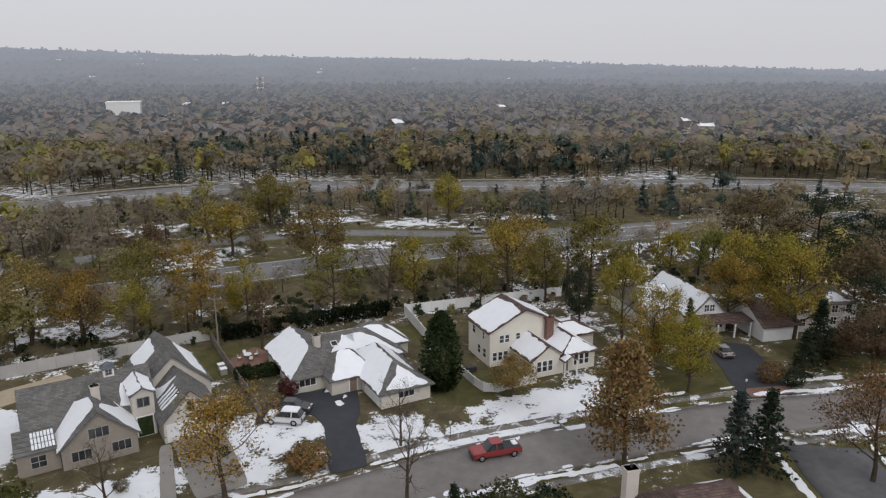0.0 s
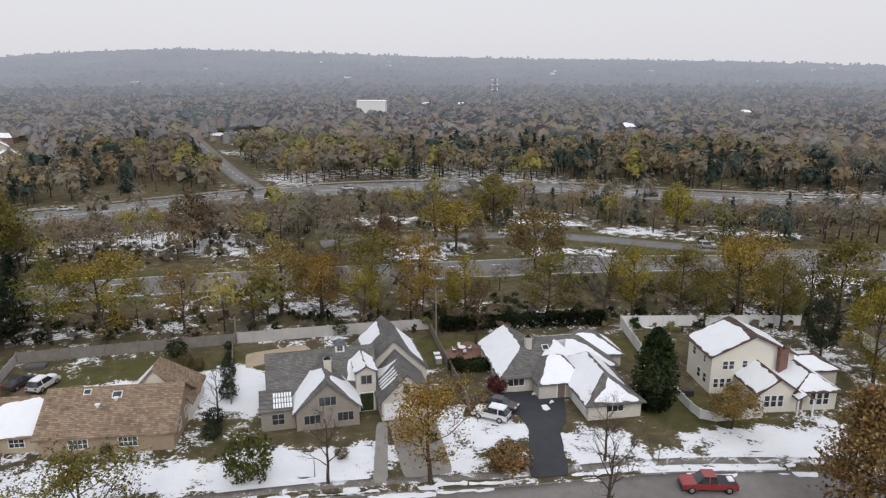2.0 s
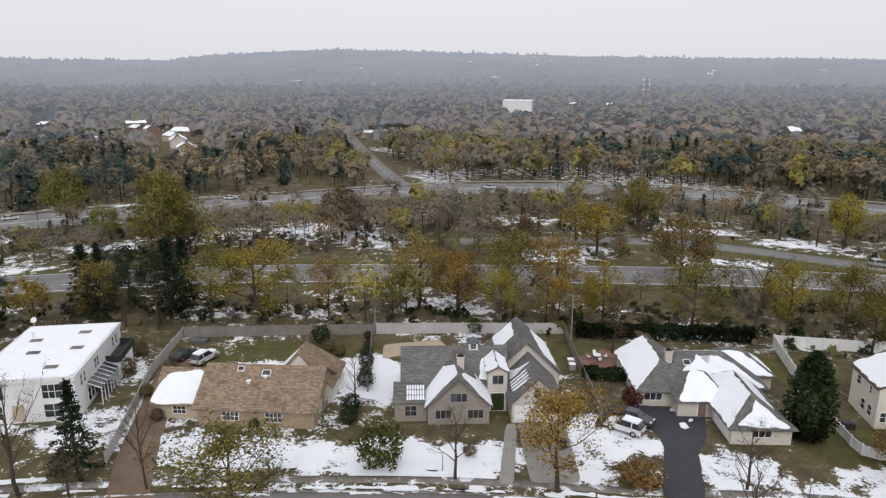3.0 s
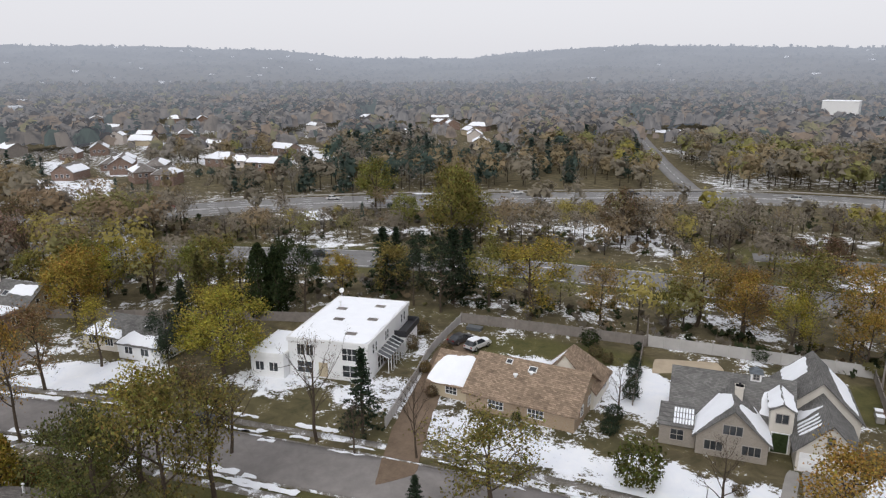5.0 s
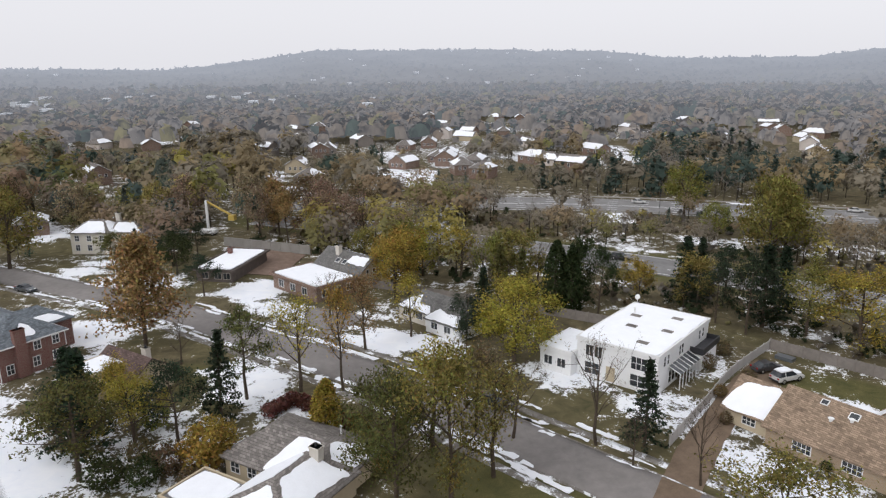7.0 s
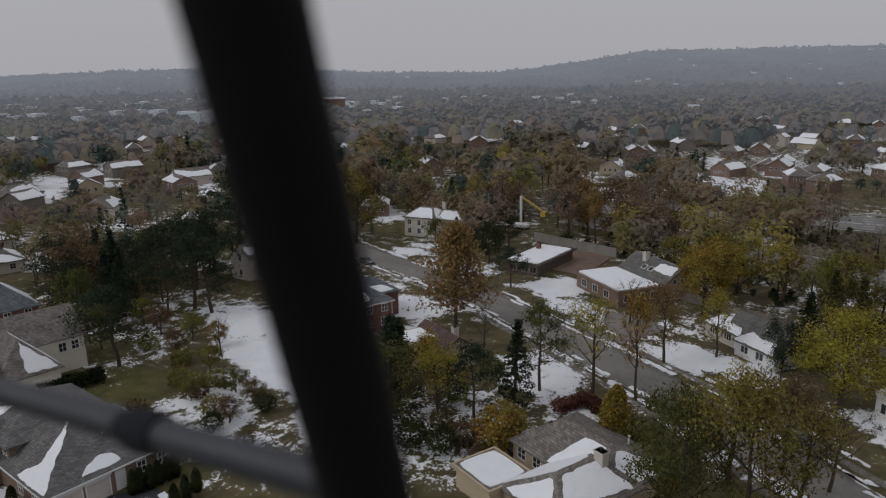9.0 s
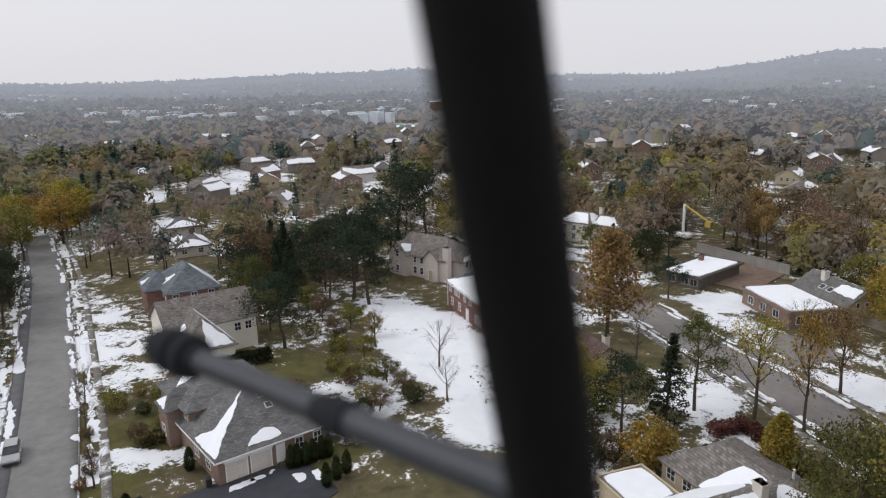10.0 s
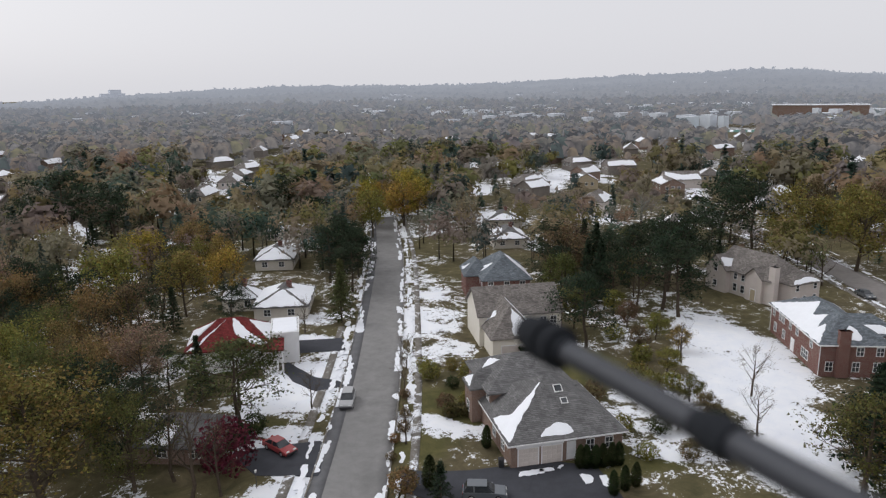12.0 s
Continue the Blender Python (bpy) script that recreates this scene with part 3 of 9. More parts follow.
def ground_masks(x, y):
    r = np.hypot(x, y)
    back = beyond_back(x, y)
    woods = np.clip(back / 4, 0, 1)
    snow = 0.30 + 0.5 * (field(x, y, 11, 3) - 0.5) + 0.2 * (field(x, y, 4, 13) - 0.5)
    snow = np.where(woods > 0.5, 0.10 + 0.75 * field(x, y, 22, 5) ** 2, snow)
    snow = np.where((back > 1) & (back < 22) & (x < 40), 0.6 * field(x, y, 6, 8) + 0.03, snow)
    wx, wy = x + 3.2 * (field(x, y, 4.5, 31) - 0.5) + 2.0 * (field(x, y, 1.9, 33) - 0.5), y + 3.2 * (field(x, y, 4.5, 32) - 0.5) + 2.0 * (field(x, y, 1.9, 34) - 0.5)
    snow = np.maximum(snow, 0.9 * blobs(wx, wy, SNOW, 1.15) - 0.25 * np.clip(field(x, y, 3.2, 35) - 0.62, 0, 1) / 0.38)
    far = np.clip((r - 170) / 100, 0, 1)
    snow = snow * (1 - far) + far * 0.55 * field(x, y, 40, 9)
    snow = np.maximum(snow, blobs(wx, wy, FAR_SNOW, 0.9))
    snow = np.where(r < 120, snow - 0.22 * np.clip(blobs(x, y, LAWN), 0, 1) * (blobs(wx, wy, SNOW, 1.15) < 0.5), snow)
    lawn = np.clip(blobs(x, y, LAWN) + 0.35 * (1 - woods) * (field(x, y, 9, 4) > 0.45), 0, 1)
    for line, w in ((PARKWAY, 7.5), (RAMP, 4.5)):
        d = near_line(x, y, line)
        lawn = np.maximum(lawn, np.clip((w + 5 - d) / 3, 0, 1))
        snow = np.where(d < w + 2, np.minimum(snow, 0.25), snow)
    snow = np.where(near_line(x, y, EXIT) < 7, 0.1, snow)
    return snow, lawn


# ---- the ground: one sheet, finer near the houses, out to the horizon ----
def build_ground():
    na = 260
    radii = [8.0]
    while radii[-1] < 4600:
        radii.append(radii[-1] + max(1.1, radii[-1] * 0.018))
    radii = np.array(radii)
    a = np.linspace(0, 2 * math.pi, na, endpoint=False)
    R, A = np.meshgrid(radii, a, indexing="ij")
    X, Y = R * np.cos(A), R * np.sin(A)
    Z = 0.05 * (field(X, Y, 5, 1) - 0.5) + 0.0 * X
    Z = Z - 0.12
    for line, w in ((STREET, 5.4), (LANE, 6), (SIDE, 5), (PARKWAY, 9), (RAMP, 5), (FARWAY, 14), (EXIT, 6)):
        Z = np.where(near_line(X, Y, line) < w, -0.22, Z)
    snow, lawn = ground_masks(X, Y)
    V = np.c_[X.ravel(), Y.ravel(), Z.ravel()]
    V = np.concatenate([V, [[0, 0, -0.1]]])
    i, j = np.meshgrid(np.arange(len(radii) - 1), np.arange(na), indexing="ij")
    k = (j + 1) % na
    F = np.stack([i * na + j, (i + 1) * na + j, (i + 1) * na + k, i * na + k], -1).reshape(-1, 4)
    hub = len(V) - 1
    jj = np.arange(na)
    F = np.concatenate([F, np.stack([np.full(na, hub), jj, (jj + 1) % na, np.full(na, hub)], 1)[:0]])
    cap = np.stack([np.full(na // 2, hub), jj[0::2], jj[1::2], (jj[1::2] + 1) % na], 1)
    F = np.concatenate([F, cap])
    ob = new("ground", mesh_from("ground", V, F, M["ground"], [("snow", "FLOAT", np.append(snow.ravel(), 0.1)), ("lawn", "FLOAT", np.append(lawn.ravel(), 0.5))], True))
    tagged(ob, "patchy lawns and leaf litter under melting snow", "ground", "", "structure")


build_ground()

# ---- far hills round the place ----
SKYLINE = [(-75, 0.2), (-32, 0.05), (-18, 0.48), (0, 1.05), (17, 1.27), (28, 1.6), (39, 1.85), (47, 1.45), (52, 0.9), (61, 0.95), (67, 1.6), (79, 1.8), (89, 1.75), (94, 1.0), (100, 0.33), (111, 0.5), (119, 1.1), (132, 0.66), (143, 0.25), (156, 0.4), (165, 0.0), (176, -0.6), (200, -0.6), (285, 0.2)]


def painted_haze(r):
    """How much painted haze a far slope or tree gets, growing with distance."""
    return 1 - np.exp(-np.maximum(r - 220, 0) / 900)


def hill_height(X, Y, R, el):
    top = 42.5 + 2600 * np.tan(np.radians(el))
    rise = np.clip((R - 1250) / 1350, 0, 1) ** 1.6
    Z = 6 + (top - 6) * rise
    Z = Z + 16 * (field(X, Y, 260, 2) - 0.5) * np.clip((R - 1250) / 300, 0, 1) * (1 - rise ** 4) + (5 + 6 * rise) * (field(X, Y, 26, 3) - 0.6) + 5 * (field(X, Y, 11, 6) - 0.6)
    return np.where(R > 2750, Z - 40 * (R - 2700) / 300, Z)


def build_hills():
    az = np.linspace(-75, 285, 601)
    el = np.interp(az, *zip(*SKYLINE)) - 0.10
    radii = np.concatenate([np.linspace(1250, 2000, 22), np.linspace(2040, 2700, 20), [2900, 3300]])
    A, R = np.meshgrid(np.radians(az), radii, indexing="ij")
    E = np.repeat(el[:, None], len(radii), 1)
    X, Y = -R * np.sin(A), R * np.cos(A)
    Z = hill_height(X, Y, R, E)
    # the hills' haze is painted: tint darkens, glow rises with radius
    F2 = painted_haze(R)
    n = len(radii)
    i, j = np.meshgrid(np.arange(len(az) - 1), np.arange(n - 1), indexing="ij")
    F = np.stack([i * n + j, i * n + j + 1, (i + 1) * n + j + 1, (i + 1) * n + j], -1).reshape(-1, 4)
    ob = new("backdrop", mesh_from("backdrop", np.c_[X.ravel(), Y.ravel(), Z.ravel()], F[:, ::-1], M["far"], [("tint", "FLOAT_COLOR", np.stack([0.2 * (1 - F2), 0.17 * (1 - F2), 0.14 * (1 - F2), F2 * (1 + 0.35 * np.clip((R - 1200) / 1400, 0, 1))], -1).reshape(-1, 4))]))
    tagged(ob, "wooded hills on the horizon with haze painted as blue-grey glow", "hills", "", "structure")
    # pale houses scattered over the slopes, haze put into their white
    rnd = random.Random(15)
    bm = bmesh.new()
    for k in range(120):
        a, r = radians(rnd.choice((rnd.uniform(64, 92), rnd.uniform(118, 152), rnd.uniform(-25, 180)))), rnd.uniform(1350, 2600)
        x, y = -r * math.sin(a), r * math.cos(a)
        z = float(hill_height(np.array([x]), np.array([y]), np.array([r]), np.interp([math.degrees(a)], *zip(*SKYLINE)) - 0.10)[0])
        w, d, h = rnd.uniform(3, 8), rnd.uniform(3, 6), rnd.uniform(1.5, 3.5)
        box(bm, x - w, x + w, y - d, y + d, z - 2, z + h)
    # boxes as tall as the canopy, so that the camera sees their tops
    for k in range(150):
        a, r = radians(rnd.choice((rnd.uniform(108, 150), rnd.uniform(84, 172)))), rnd.uniform(680, 1350)
        x, y = -r * math.sin(a), r * math.cos(a)
        w, d, h = rnd.uniform(4, 11), rnd.uniform(3, 6), rnd.uniform(11.5, 13.5)
        box(bm, x - w, x + w, y - d, y + d, 0, h)
    # pale building block, set on the skyline by its bearing in the view
    x, y = -2600 * math.sin(radians(168.5)), 2600 * math.cos(radians(168.5))
    box(bm, x - 38, x + 38, y - 12, y + 12, 0, 40)
    box(bm, x - 26, x + 10, y - 11, y + 11, 40, 52)
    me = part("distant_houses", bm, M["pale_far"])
    tagged(me, "pale haze-tinted houses and one block over far woods and hills", "houses", "", "stuff")


build_hills()

# ---- streets, parkway and pavements ----
tagged(strip("road", STREET, -4.0, 4.1, -0.3, -0.09, M["road"], cells=6), "worn grey asphalt street with patched cracks", "road", "", "structure")
tagged(strip("road", LANE, -4.3, 4.3, -0.3, -0.095, M["lane"], cells=6), "grey asphalt lane with melting snow along its edges", "road", "", "structure")
# the lane's wet shoulder, added as a strip of darker asphalt
tagged(strip("road_patch", LANE, 2.6, 4.25, -0.3, -0.088, M["lane_edge"], cells=2), "dark wet asphalt shoulder along the lane edge", "road", "", "structure")
tagged(strip("road", SIDE[2:], -4.6, 4.6, -0.3, -0.10, M["lane_edge"], cells=4), "dark asphalt side street at the corner", "road", "", "structure")
tagged(strip("road", PARKWAY, -7.0, 7.0, -0.3, -0.05, M["highway"], cells=6), "pale asphalt parkway carriageway behind the trees", "road", "", "structure")
tagged(strip("road", RAMP, -3.4, 3.4, -0.3, -0.045, M["highway"], cells=3), "curving asphalt slip road beside the grass", "road", "", "structure")
tagged(strip("road", FARWAY, -11.7, 11.7, -0.3, -0.05, M["highway"], cells=6), "wide pale asphalt carriageway curving behind the woods", "road", "", "structure")
tagged(strip("road", EXIT, -3.8, 3.8, -0.3, -0.03, M["highway"], cells=4), "straight asphalt road leading away through woods", "road", "", "structure")

for line, a, b in ((STREET, 4.1, 4.3), (STREET, -4.2, -4.0), (LANE, 4.3, 4.5), (LANE, -4.5, -4.3)):
    tagged(strip("kerb", line, a, b, -0.3, 0.0, M["pavement"], cells=1), "low concrete kerb along the street", "kerb", "", "structure")
for line, a, b in ((STREET, 5.7, 6.9), (STREET[:90], -7.0, -5.8), (LANE, -7.7, -6.6), (LANE[:32], 6.4, 7.6)):
    tagged(strip("pavement", line, a, b, -0.3, -0.06, M["pavement"], cells=1), "pale concrete pavement beside the street", "pavement", "", "structure")


def lane_marks(line, offs, name, dash=3.0, gap=7.0, w=0.16, z=-0.04):
    """Painted dashes as one thin sheet."""
    bm = bmesh.new()
    t = np.gradient(line, axis=0)
    d = np.concatenate([[0], np.cumsum(np.linalg.norm(np.diff(line, axis=0), axis=1))])
    for off in offs:
        side = side_of(line, off)
        s = 0.0
        while s < d[-1] - dash:
            p = [np.array([np.interp(v, d, side[:, 0]), np.interp(v, d, side[:, 1])]) for v in (s, s + dash)]
            u = (p[1] - p[0]) / (np.linalg.norm(p[1] - p[0]) + 1e-9)
            n = np.array([-u[1], u[0]]) * w
            bm.faces.new([bm.verts.new((*q, z)) for q in (p[0] - n, p[1] - n, p[1] + n, p[0] + n)])
            s += dash + gap
    bmesh.ops.recalc_face_normals(bm, faces=bm.faces)
    tagged(part(name, bm, M["white"]), "white lane markings on the carriageway", "road marking", "", "structure")


lane_marks(PARKWAY, (-2.3, 2.3), "lane_marking")
lane_marks(FARWAY, (-7.6, -3.8, 3.8, 7.6), "lane_marking")
lane_marks(PARKWAY, (-6.4, 6.4), "edge_line", 11, 0.01, 0.12)
lane_marks(FARWAY, (-10.9, -0.6, 0.6, 10.9), "edge_line", 11, 0.01, 0.12)
lane_marks(EXIT, (0,), "lane_marking", 3, 7, 0.15, -0.02)


def sheet(name, label, outline, material, top=-0.05, seed=1, rough=0.15, kind="structure", category="driveway"):
    bm = patch_mesh(outline, 0.22, seed, rough, 1.0)
    bm.transform(Matrix.Translation((0, 0, top - 0.22)))
    return tagged(part(name, bm, material), label, category, "", kind)


sheet("driveway", "wet dark asphalt driveway between snowy lawns", [(-18.8, 85), (-11.9, 86.6), (-10.4, 80), (-10.6, 76), (-8.2, 67.2), (-12.2, 65.6), (-14.4, 75.6), (-16.4, 79.2), (-23, 76), (-23.5, 82)], M["driveway"])
sheet("driveway", "dark asphalt garage court with snow remnants", [(-38.6, -60.8), (-42.7, -57.2), (-48.6, -53.8), (-54.4, -50.8), (-57.2, -47.6), (-54, -40.6), (-44, -44), (-36, -57)], M["driveway"], -0.05, 2)
sheet("driveway", "dark curved driveway in snow", [(-44.8, -109), (-54.5, -103.6), (-51.8, -98), (-43, -103.2)], M["driveway"], -0.045, 3)
sheet("driveway", "dark looped driveway round a snowy island", [(-42, -99.5), (-40, -97), (-39.4, -92), (-40.6, -86.2), (-45.4, -85.6), (-45, -88), (-42.6, -91), (-42.4, -95)], M["driveway"], -0.045, 4)
sheet("driveway", "dark asphalt drive with a strip of snow", [(-24.5, -77), (-34.8, -72.6), (-30.6, -65.4), (-24.8, -70)], M["driveway"], -0.05, 5)
sheet("driveway", "grey asphalt driveway beside an autumn tree", [(41.5, 104), (47.9, 101.4), (47.4, 92), (47, 84.5), (39.2, 83), (40.2, 94)], M["driveway"], -0.05, 6)
sheet("driveway", "bare earth drive along a garden fence", [(-57, 33), (-65.8, 40.6), (-74.2, 49.8), (-82.2, 58.8), (-87.4, 66.2), (-80.5, 67), (-75.6, 57.2), (-66.6, 47.6), (-56.2, 37.6)], M["dirt"], -0.05, 7)
sheet("driveway", "asphalt drive sweeping up to the broad house", [(-110.5, 2.0), (-119.3, 9.6), (-124.8, 3.0), (-126.8, -1.2), (-118, -1.5), (-113, -5.6)], M["road"], -0.05, 8)
sheet("footpath", "concrete path from the front door", [(-32.6, 71.4), (-31.4, 72), (-26.2, 59.8), (-27.6, 59.0)], M["concrete"], -0.04, 9, 0.05)
sheet("driveway", "pale concrete garage drive", [(-31.6, 72.4), (-26.6, 75.6), (-20.2, 63.8), (-24.8, 61.0)], M["concrete"], -0.05, 10, 0.05)
sheet("patio", "brick terrace with snowy chairs", [(-33, 93.5), (-28.0, 91.4), (-25.2, 97.6), (-29.5, 101)], M["paver"], -0.04, 11, 0.1, "structure", "patio")
sheet("play_court", "sandy court behind the grey house", [(-60.4, 84.6), (-53.7, 91.0), (-51.0, 88.8), (-57.4, 79.9)], M["sand"], -0.04, 12, 0.08, "structure", "court")
sheet("terrace", "brick-red terrace behind the ranch house", [(-58.5, -14), (-56, -9), (-61.5, -6.5), (-65, -11.5)], M["paver"], -0.04, 13, 0.2, "structure", "patio")
sheet("forecourt", "paved garage forecourt at the kerb", [(40.5, 83.2), (46.6, 84.6), (47.2, 87.0), (40.4, 86.0)], M["paver"], -0.035, 14, 0.08, "structure", "driveway")


def snow_scrap(x, y, a, b, turn, seed):
    """A thin left-over of snow on a drive."""
    bm = patch_mesh([(-a, -b), (a, -b * .7), (a * .9, b), (-a * .7, b * .8)], 0.05, seed, 0.22, 0.35)
    bm.transform(pose(x, y, -0.048, 0, 0, turn))
    tagged(part("snow_patch", bm, M["snow"]), "small scrap of melting snow on a drive", "snow", "snow scraps")


for i, (x, y, a, b, turn) in enumerate(((-50.0, -51.1, 1.6, 0.6, 150), (-51.9, -50.4, 0.9, 0.4, 150), (-54.2, -46.3, 1.1, 0.6, 60), (-53.7, -50.0, 0.5, 0.3, 20), (-55.5, -44.8, 0.5, 1.2, 150), (-15.1, 85.7, 1, 0.5, 30), (-13.4, 81.8, 0.5, 0.8, 30), (-17.3, 87.8, 0.8, 0.4, 10), (-13.1, 83.6, 0.6, 0.3, 60))):
    snow_scrap(x, y, a, b, turn, 50 + i)


def snow_banks():
    """Strips of grey-white snow left along the kerbs, as one sheet of many pieces."""
    rnd = random.Random(4)
    whole = bmesh.new()
    for line, offs, share in ((STREET, (-5.0, 5.0), 0.8), (STREET, (-3.8, 3.9), 0.4), (LANE, (5.6, -5.5), 0.9), (LANE, (5.1, -6.0), 0.7), (LANE, (3.9, -3.9), 0.7), (LANE, (3.4, -3.5), 0.3), (SIDE, (5.6, -5.6), 0.7), (STREET, (-8.2,), 0.25)):
        for off in offs:
            s = side_of(line, off)
            i = 0
            while i < len(s) - 2:
                if rnd.random() < share:
                    p, q = s[i], s[i + 1]
                    t = (q - p) / (np.linalg.norm(q - p) + 1e-9)
                    ln, w = rnd.uniform(0.7, 3.6), rnd.uniform(0.12, 0.55)
                    c = p + (q - p) * rnd.random()
                    n = np.array([-t[1], t[0]])
                    c = c + n * rnd.uniform(-0.4, 0.4)
                    o = [tuple(c + t * a * ln + n * b * w) for a, b in ((-1, -1), (1, -.8), (1, .9), (-1, 1))]
                    bm = patch_mesh(o, rnd.uniform(0.03, 0.07), rnd.randrange(9999), 0.3, 0.5)
                    bm.transform(Matrix.Translation((0, 0, -0.085)))
                    me = bpy.data.meshes.new("tmp")
                    bm.to_mesh(me)
                    bm.free()
                    whole.from_mesh(me)
                    bpy.data.meshes.remove(me)
                i += 1 if rnd.random() < 0.7 else 2
    tagged(part("snow_bank", whole, M["snow"]), "ragged strips of old snow along the kerbs", "snow", "", "stuff")


snow_banks()

# ---- houses ----
def frame_at(x, y, turn, z=0.0):
    return pose(x, y, z, 0, 0, turn)


def volume(root, x0, x1, y0, y1, ze, zr, axis="x", hips=(0, 0), wall=None, roof=None, over=0.4, z0=-0.15, name="wall", pitchless=False):
    """A block with walls and a gabled or hipped roof. Returns the slopes: eave-left, eave-right, ridge-right, ridge-left, as seen from outside."""
    bm = bmesh.new()
    ym, xm = (y0 + y1) / 2, (x0 + x1) / 2
    base = [(x0, y0), (x1, y0), (x1, y1), (x0, y1)]
    lo = [bm.verts.new((*p, z0)) for p in base]
    hi = [bm.verts.new((*p, ze)) for p in base]
    bm.faces.new(lo[::-1])
    drop = 0.12
    if axis == "x":
        ra, rb = Vector((x0 + hips[0], ym, zr)), Vector((x1 - hips[1], ym, zr))
    else:
        ra, rb = Vector((xm, y0 + hips[0], zr)), Vector((xm, y1 - hips[1], zr))
    order = {"x": ((0, 1), (1, 2), (2, 3), (3, 0)), "y": ((3, 0), (0, 1), (1, 2), (2, 3))}[axis]
    # ends of the ridge: a at x0 (or y0), b at x1 (or y1)
    ends = {1: (hips[1], rb), 3: (hips[0], ra)} if axis == "x" else {1: (hips[0], ra), 3: (hips[1], rb)}
    for k, (i, j) in enumerate(order):
        if k in ends and ends[k][0] == 0:
            p = bm.verts.new(ends[k][1] - Vector((0, 0, drop)))
            bm.faces.new((lo[i], lo[j], hi[j], p, hi[i]))
        else:
            bm.faces.new((lo[i], lo[j], hi[j], hi[i]))
    bmesh.ops.recalc_face_normals(bm, faces=bm.faces)
    part(name, bm, wall, root)
    # roof
    half = (y1 - y0) / 2 if axis == "x" else (x1 - x0) / 2
    fall = (zr - ze) / half * over
    o = over
    ex0, ex1, ey0, ey1 = x0 - o, x1 + o, y0 - o, y1 + o
    zz = ze - fall
    if axis == "x":
        a = Vector((x0 - o if hips[0] == 0 else x0 + hips[0], ym, zr))
        b = Vector((x1 + o if hips[1] == 0 else x1 - hips[1], ym, zr))
    else:
        a = Vector((xm, y0 - o if hips[0] == 0 else y0 + hips[0], zr))
        b = Vector((xm, y1 + o if hips[1] == 0 else y1 - hips[1], zr))
    c = [Vector((ex0, ey0, zz)), Vector((ex1, ey0, zz)), Vector((ex1, ey1, zz)), Vector((ex0, ey1, zz))]
    pts = c + [a, b]
    if axis == "x":
        faces = [(0, 1, 5, 4), (2, 3, 4, 5)]
        if hips[0]:
            faces.append((3, 0, 4))
        if hips[1]:
            faces.append((1, 2, 5))
        slopes = {"front": (c[0], c[1], b, a), "back": (c[2], c[3], a, b), "left": (c[3], c[0], a, a), "right": (c[1], c[2], b, b)}
    else:
        faces = [(3, 0, 4, 5), (1, 2, 5, 4)]
        if hips[0]:
            faces.append((0, 1, 4))
        if hips[1]:
            faces.append((2, 3, 5))
        slopes = {"left": (c[3], c[0], a, b), "right": (c[1], c[2], b, a), "front": (c[0], c[1], a, a), "back": (c[2], c[3], b, b)}
    up = Vector((0, 0, 0.14))
    part("roof", slab([p + up for p in pts], faces, -0.18), roof, root)
    return {k: [p + up for p in v] for k, v in slopes.items()}


SEED = [0]


def roof_snow(root, slope, outline=((0.02, 0.02), (0.98, 0.02), (0.98, 0.97), (0.02, 0.97)), rough=0.2, name="roof_snow", thick=0.055):
    """Snow on a slope. outline: (along the eave, up the slope) in 0..1."""
    SEED[0] += 1
    a, b, c, d = slope
    ex = (b - a).normalized()
    nz = ex.cross((d - a) if (d - a).length > 1e-3 else (c - b)).normalized()
    if (c - d).length < 1e-6:
        nz = (b - a).cross(c - a).normalized()
    ey = nz.cross(ex)
    pts = []
    for u, v in outline:
        p = a.lerp(b, u).lerp(d.lerp(c, u), v) - a
        pts.append((p.dot(ex), p.dot(ey)))
    bm = patch_mesh(pts, thick, SEED[0], rough, 0.42)
    bm.transform(Matrix.Translation(a + nz * 0.012) @ Matrix((ex, ey, nz)).transposed().to_4x4())
    return part(name, bm, M["snow"], root, "melting snow on the roof")


def wall_frame(side, x, y, z):
    """Places parts on a wall: local x along it, -y outwards."""
    return pose(x, y, z, 0, 0, {"front": 0, "right": 90, "back": 180, "left": -90}[side])


def grille(w, h, t, cols, rows, bar, depth):
    """One connected window frame with its glazing bars, lying in x and z, from y = -depth to 0."""
    def cuts(size, n, lo):
        c = [lo - t, lo]
        for i in range(1, n):
            m = lo + size * i / n
            c += [m - bar / 2, m + bar / 2]
        return c + [lo + size, lo + size + t]
    xs, zs = cuts(w, cols, -w / 2), cuts(h, rows, 0)
    bm = bmesh.new()
    g = [[bm.verts.new((x, -depth, z)) for z in zs] for x in xs]
    for i in range(len(xs) - 1):
        for j in range(len(zs) - 1):
            if not (i % 2 and j % 2):
                bm.faces.new((g[i][j], g[i + 1][j], g[i + 1][j + 1], g[i][j + 1]))
    r = bmesh.ops.extrude_face_region(bm, geom=bm.faces[:])
    bmesh.ops.translate(bm, vec=(0, depth, 0), verts=[v for v in r["geom"] if isinstance(v, bmesh.types.BMVert)])
    bmesh.ops.recalc_face_normals(bm, faces=bm.faces)
    return bm


def window(root, side, x, y, z, w, h, cols=1, rows=2, frame_mat=None, name="window"):
    m = wall_frame(side, x, y, z)
    bm = grille(w, h, 0.09, cols, rows, 0.06, 0.07)
    bm.transform(m)
    win = part(name, bm, frame_mat or M["white"], root)
    g = boxes((-w / 2, w / 2, -0.03, 0.015, 0, h))
    g.transform(m)
    part("pane", g, M["glass"], win, "dark window glass")
    return win


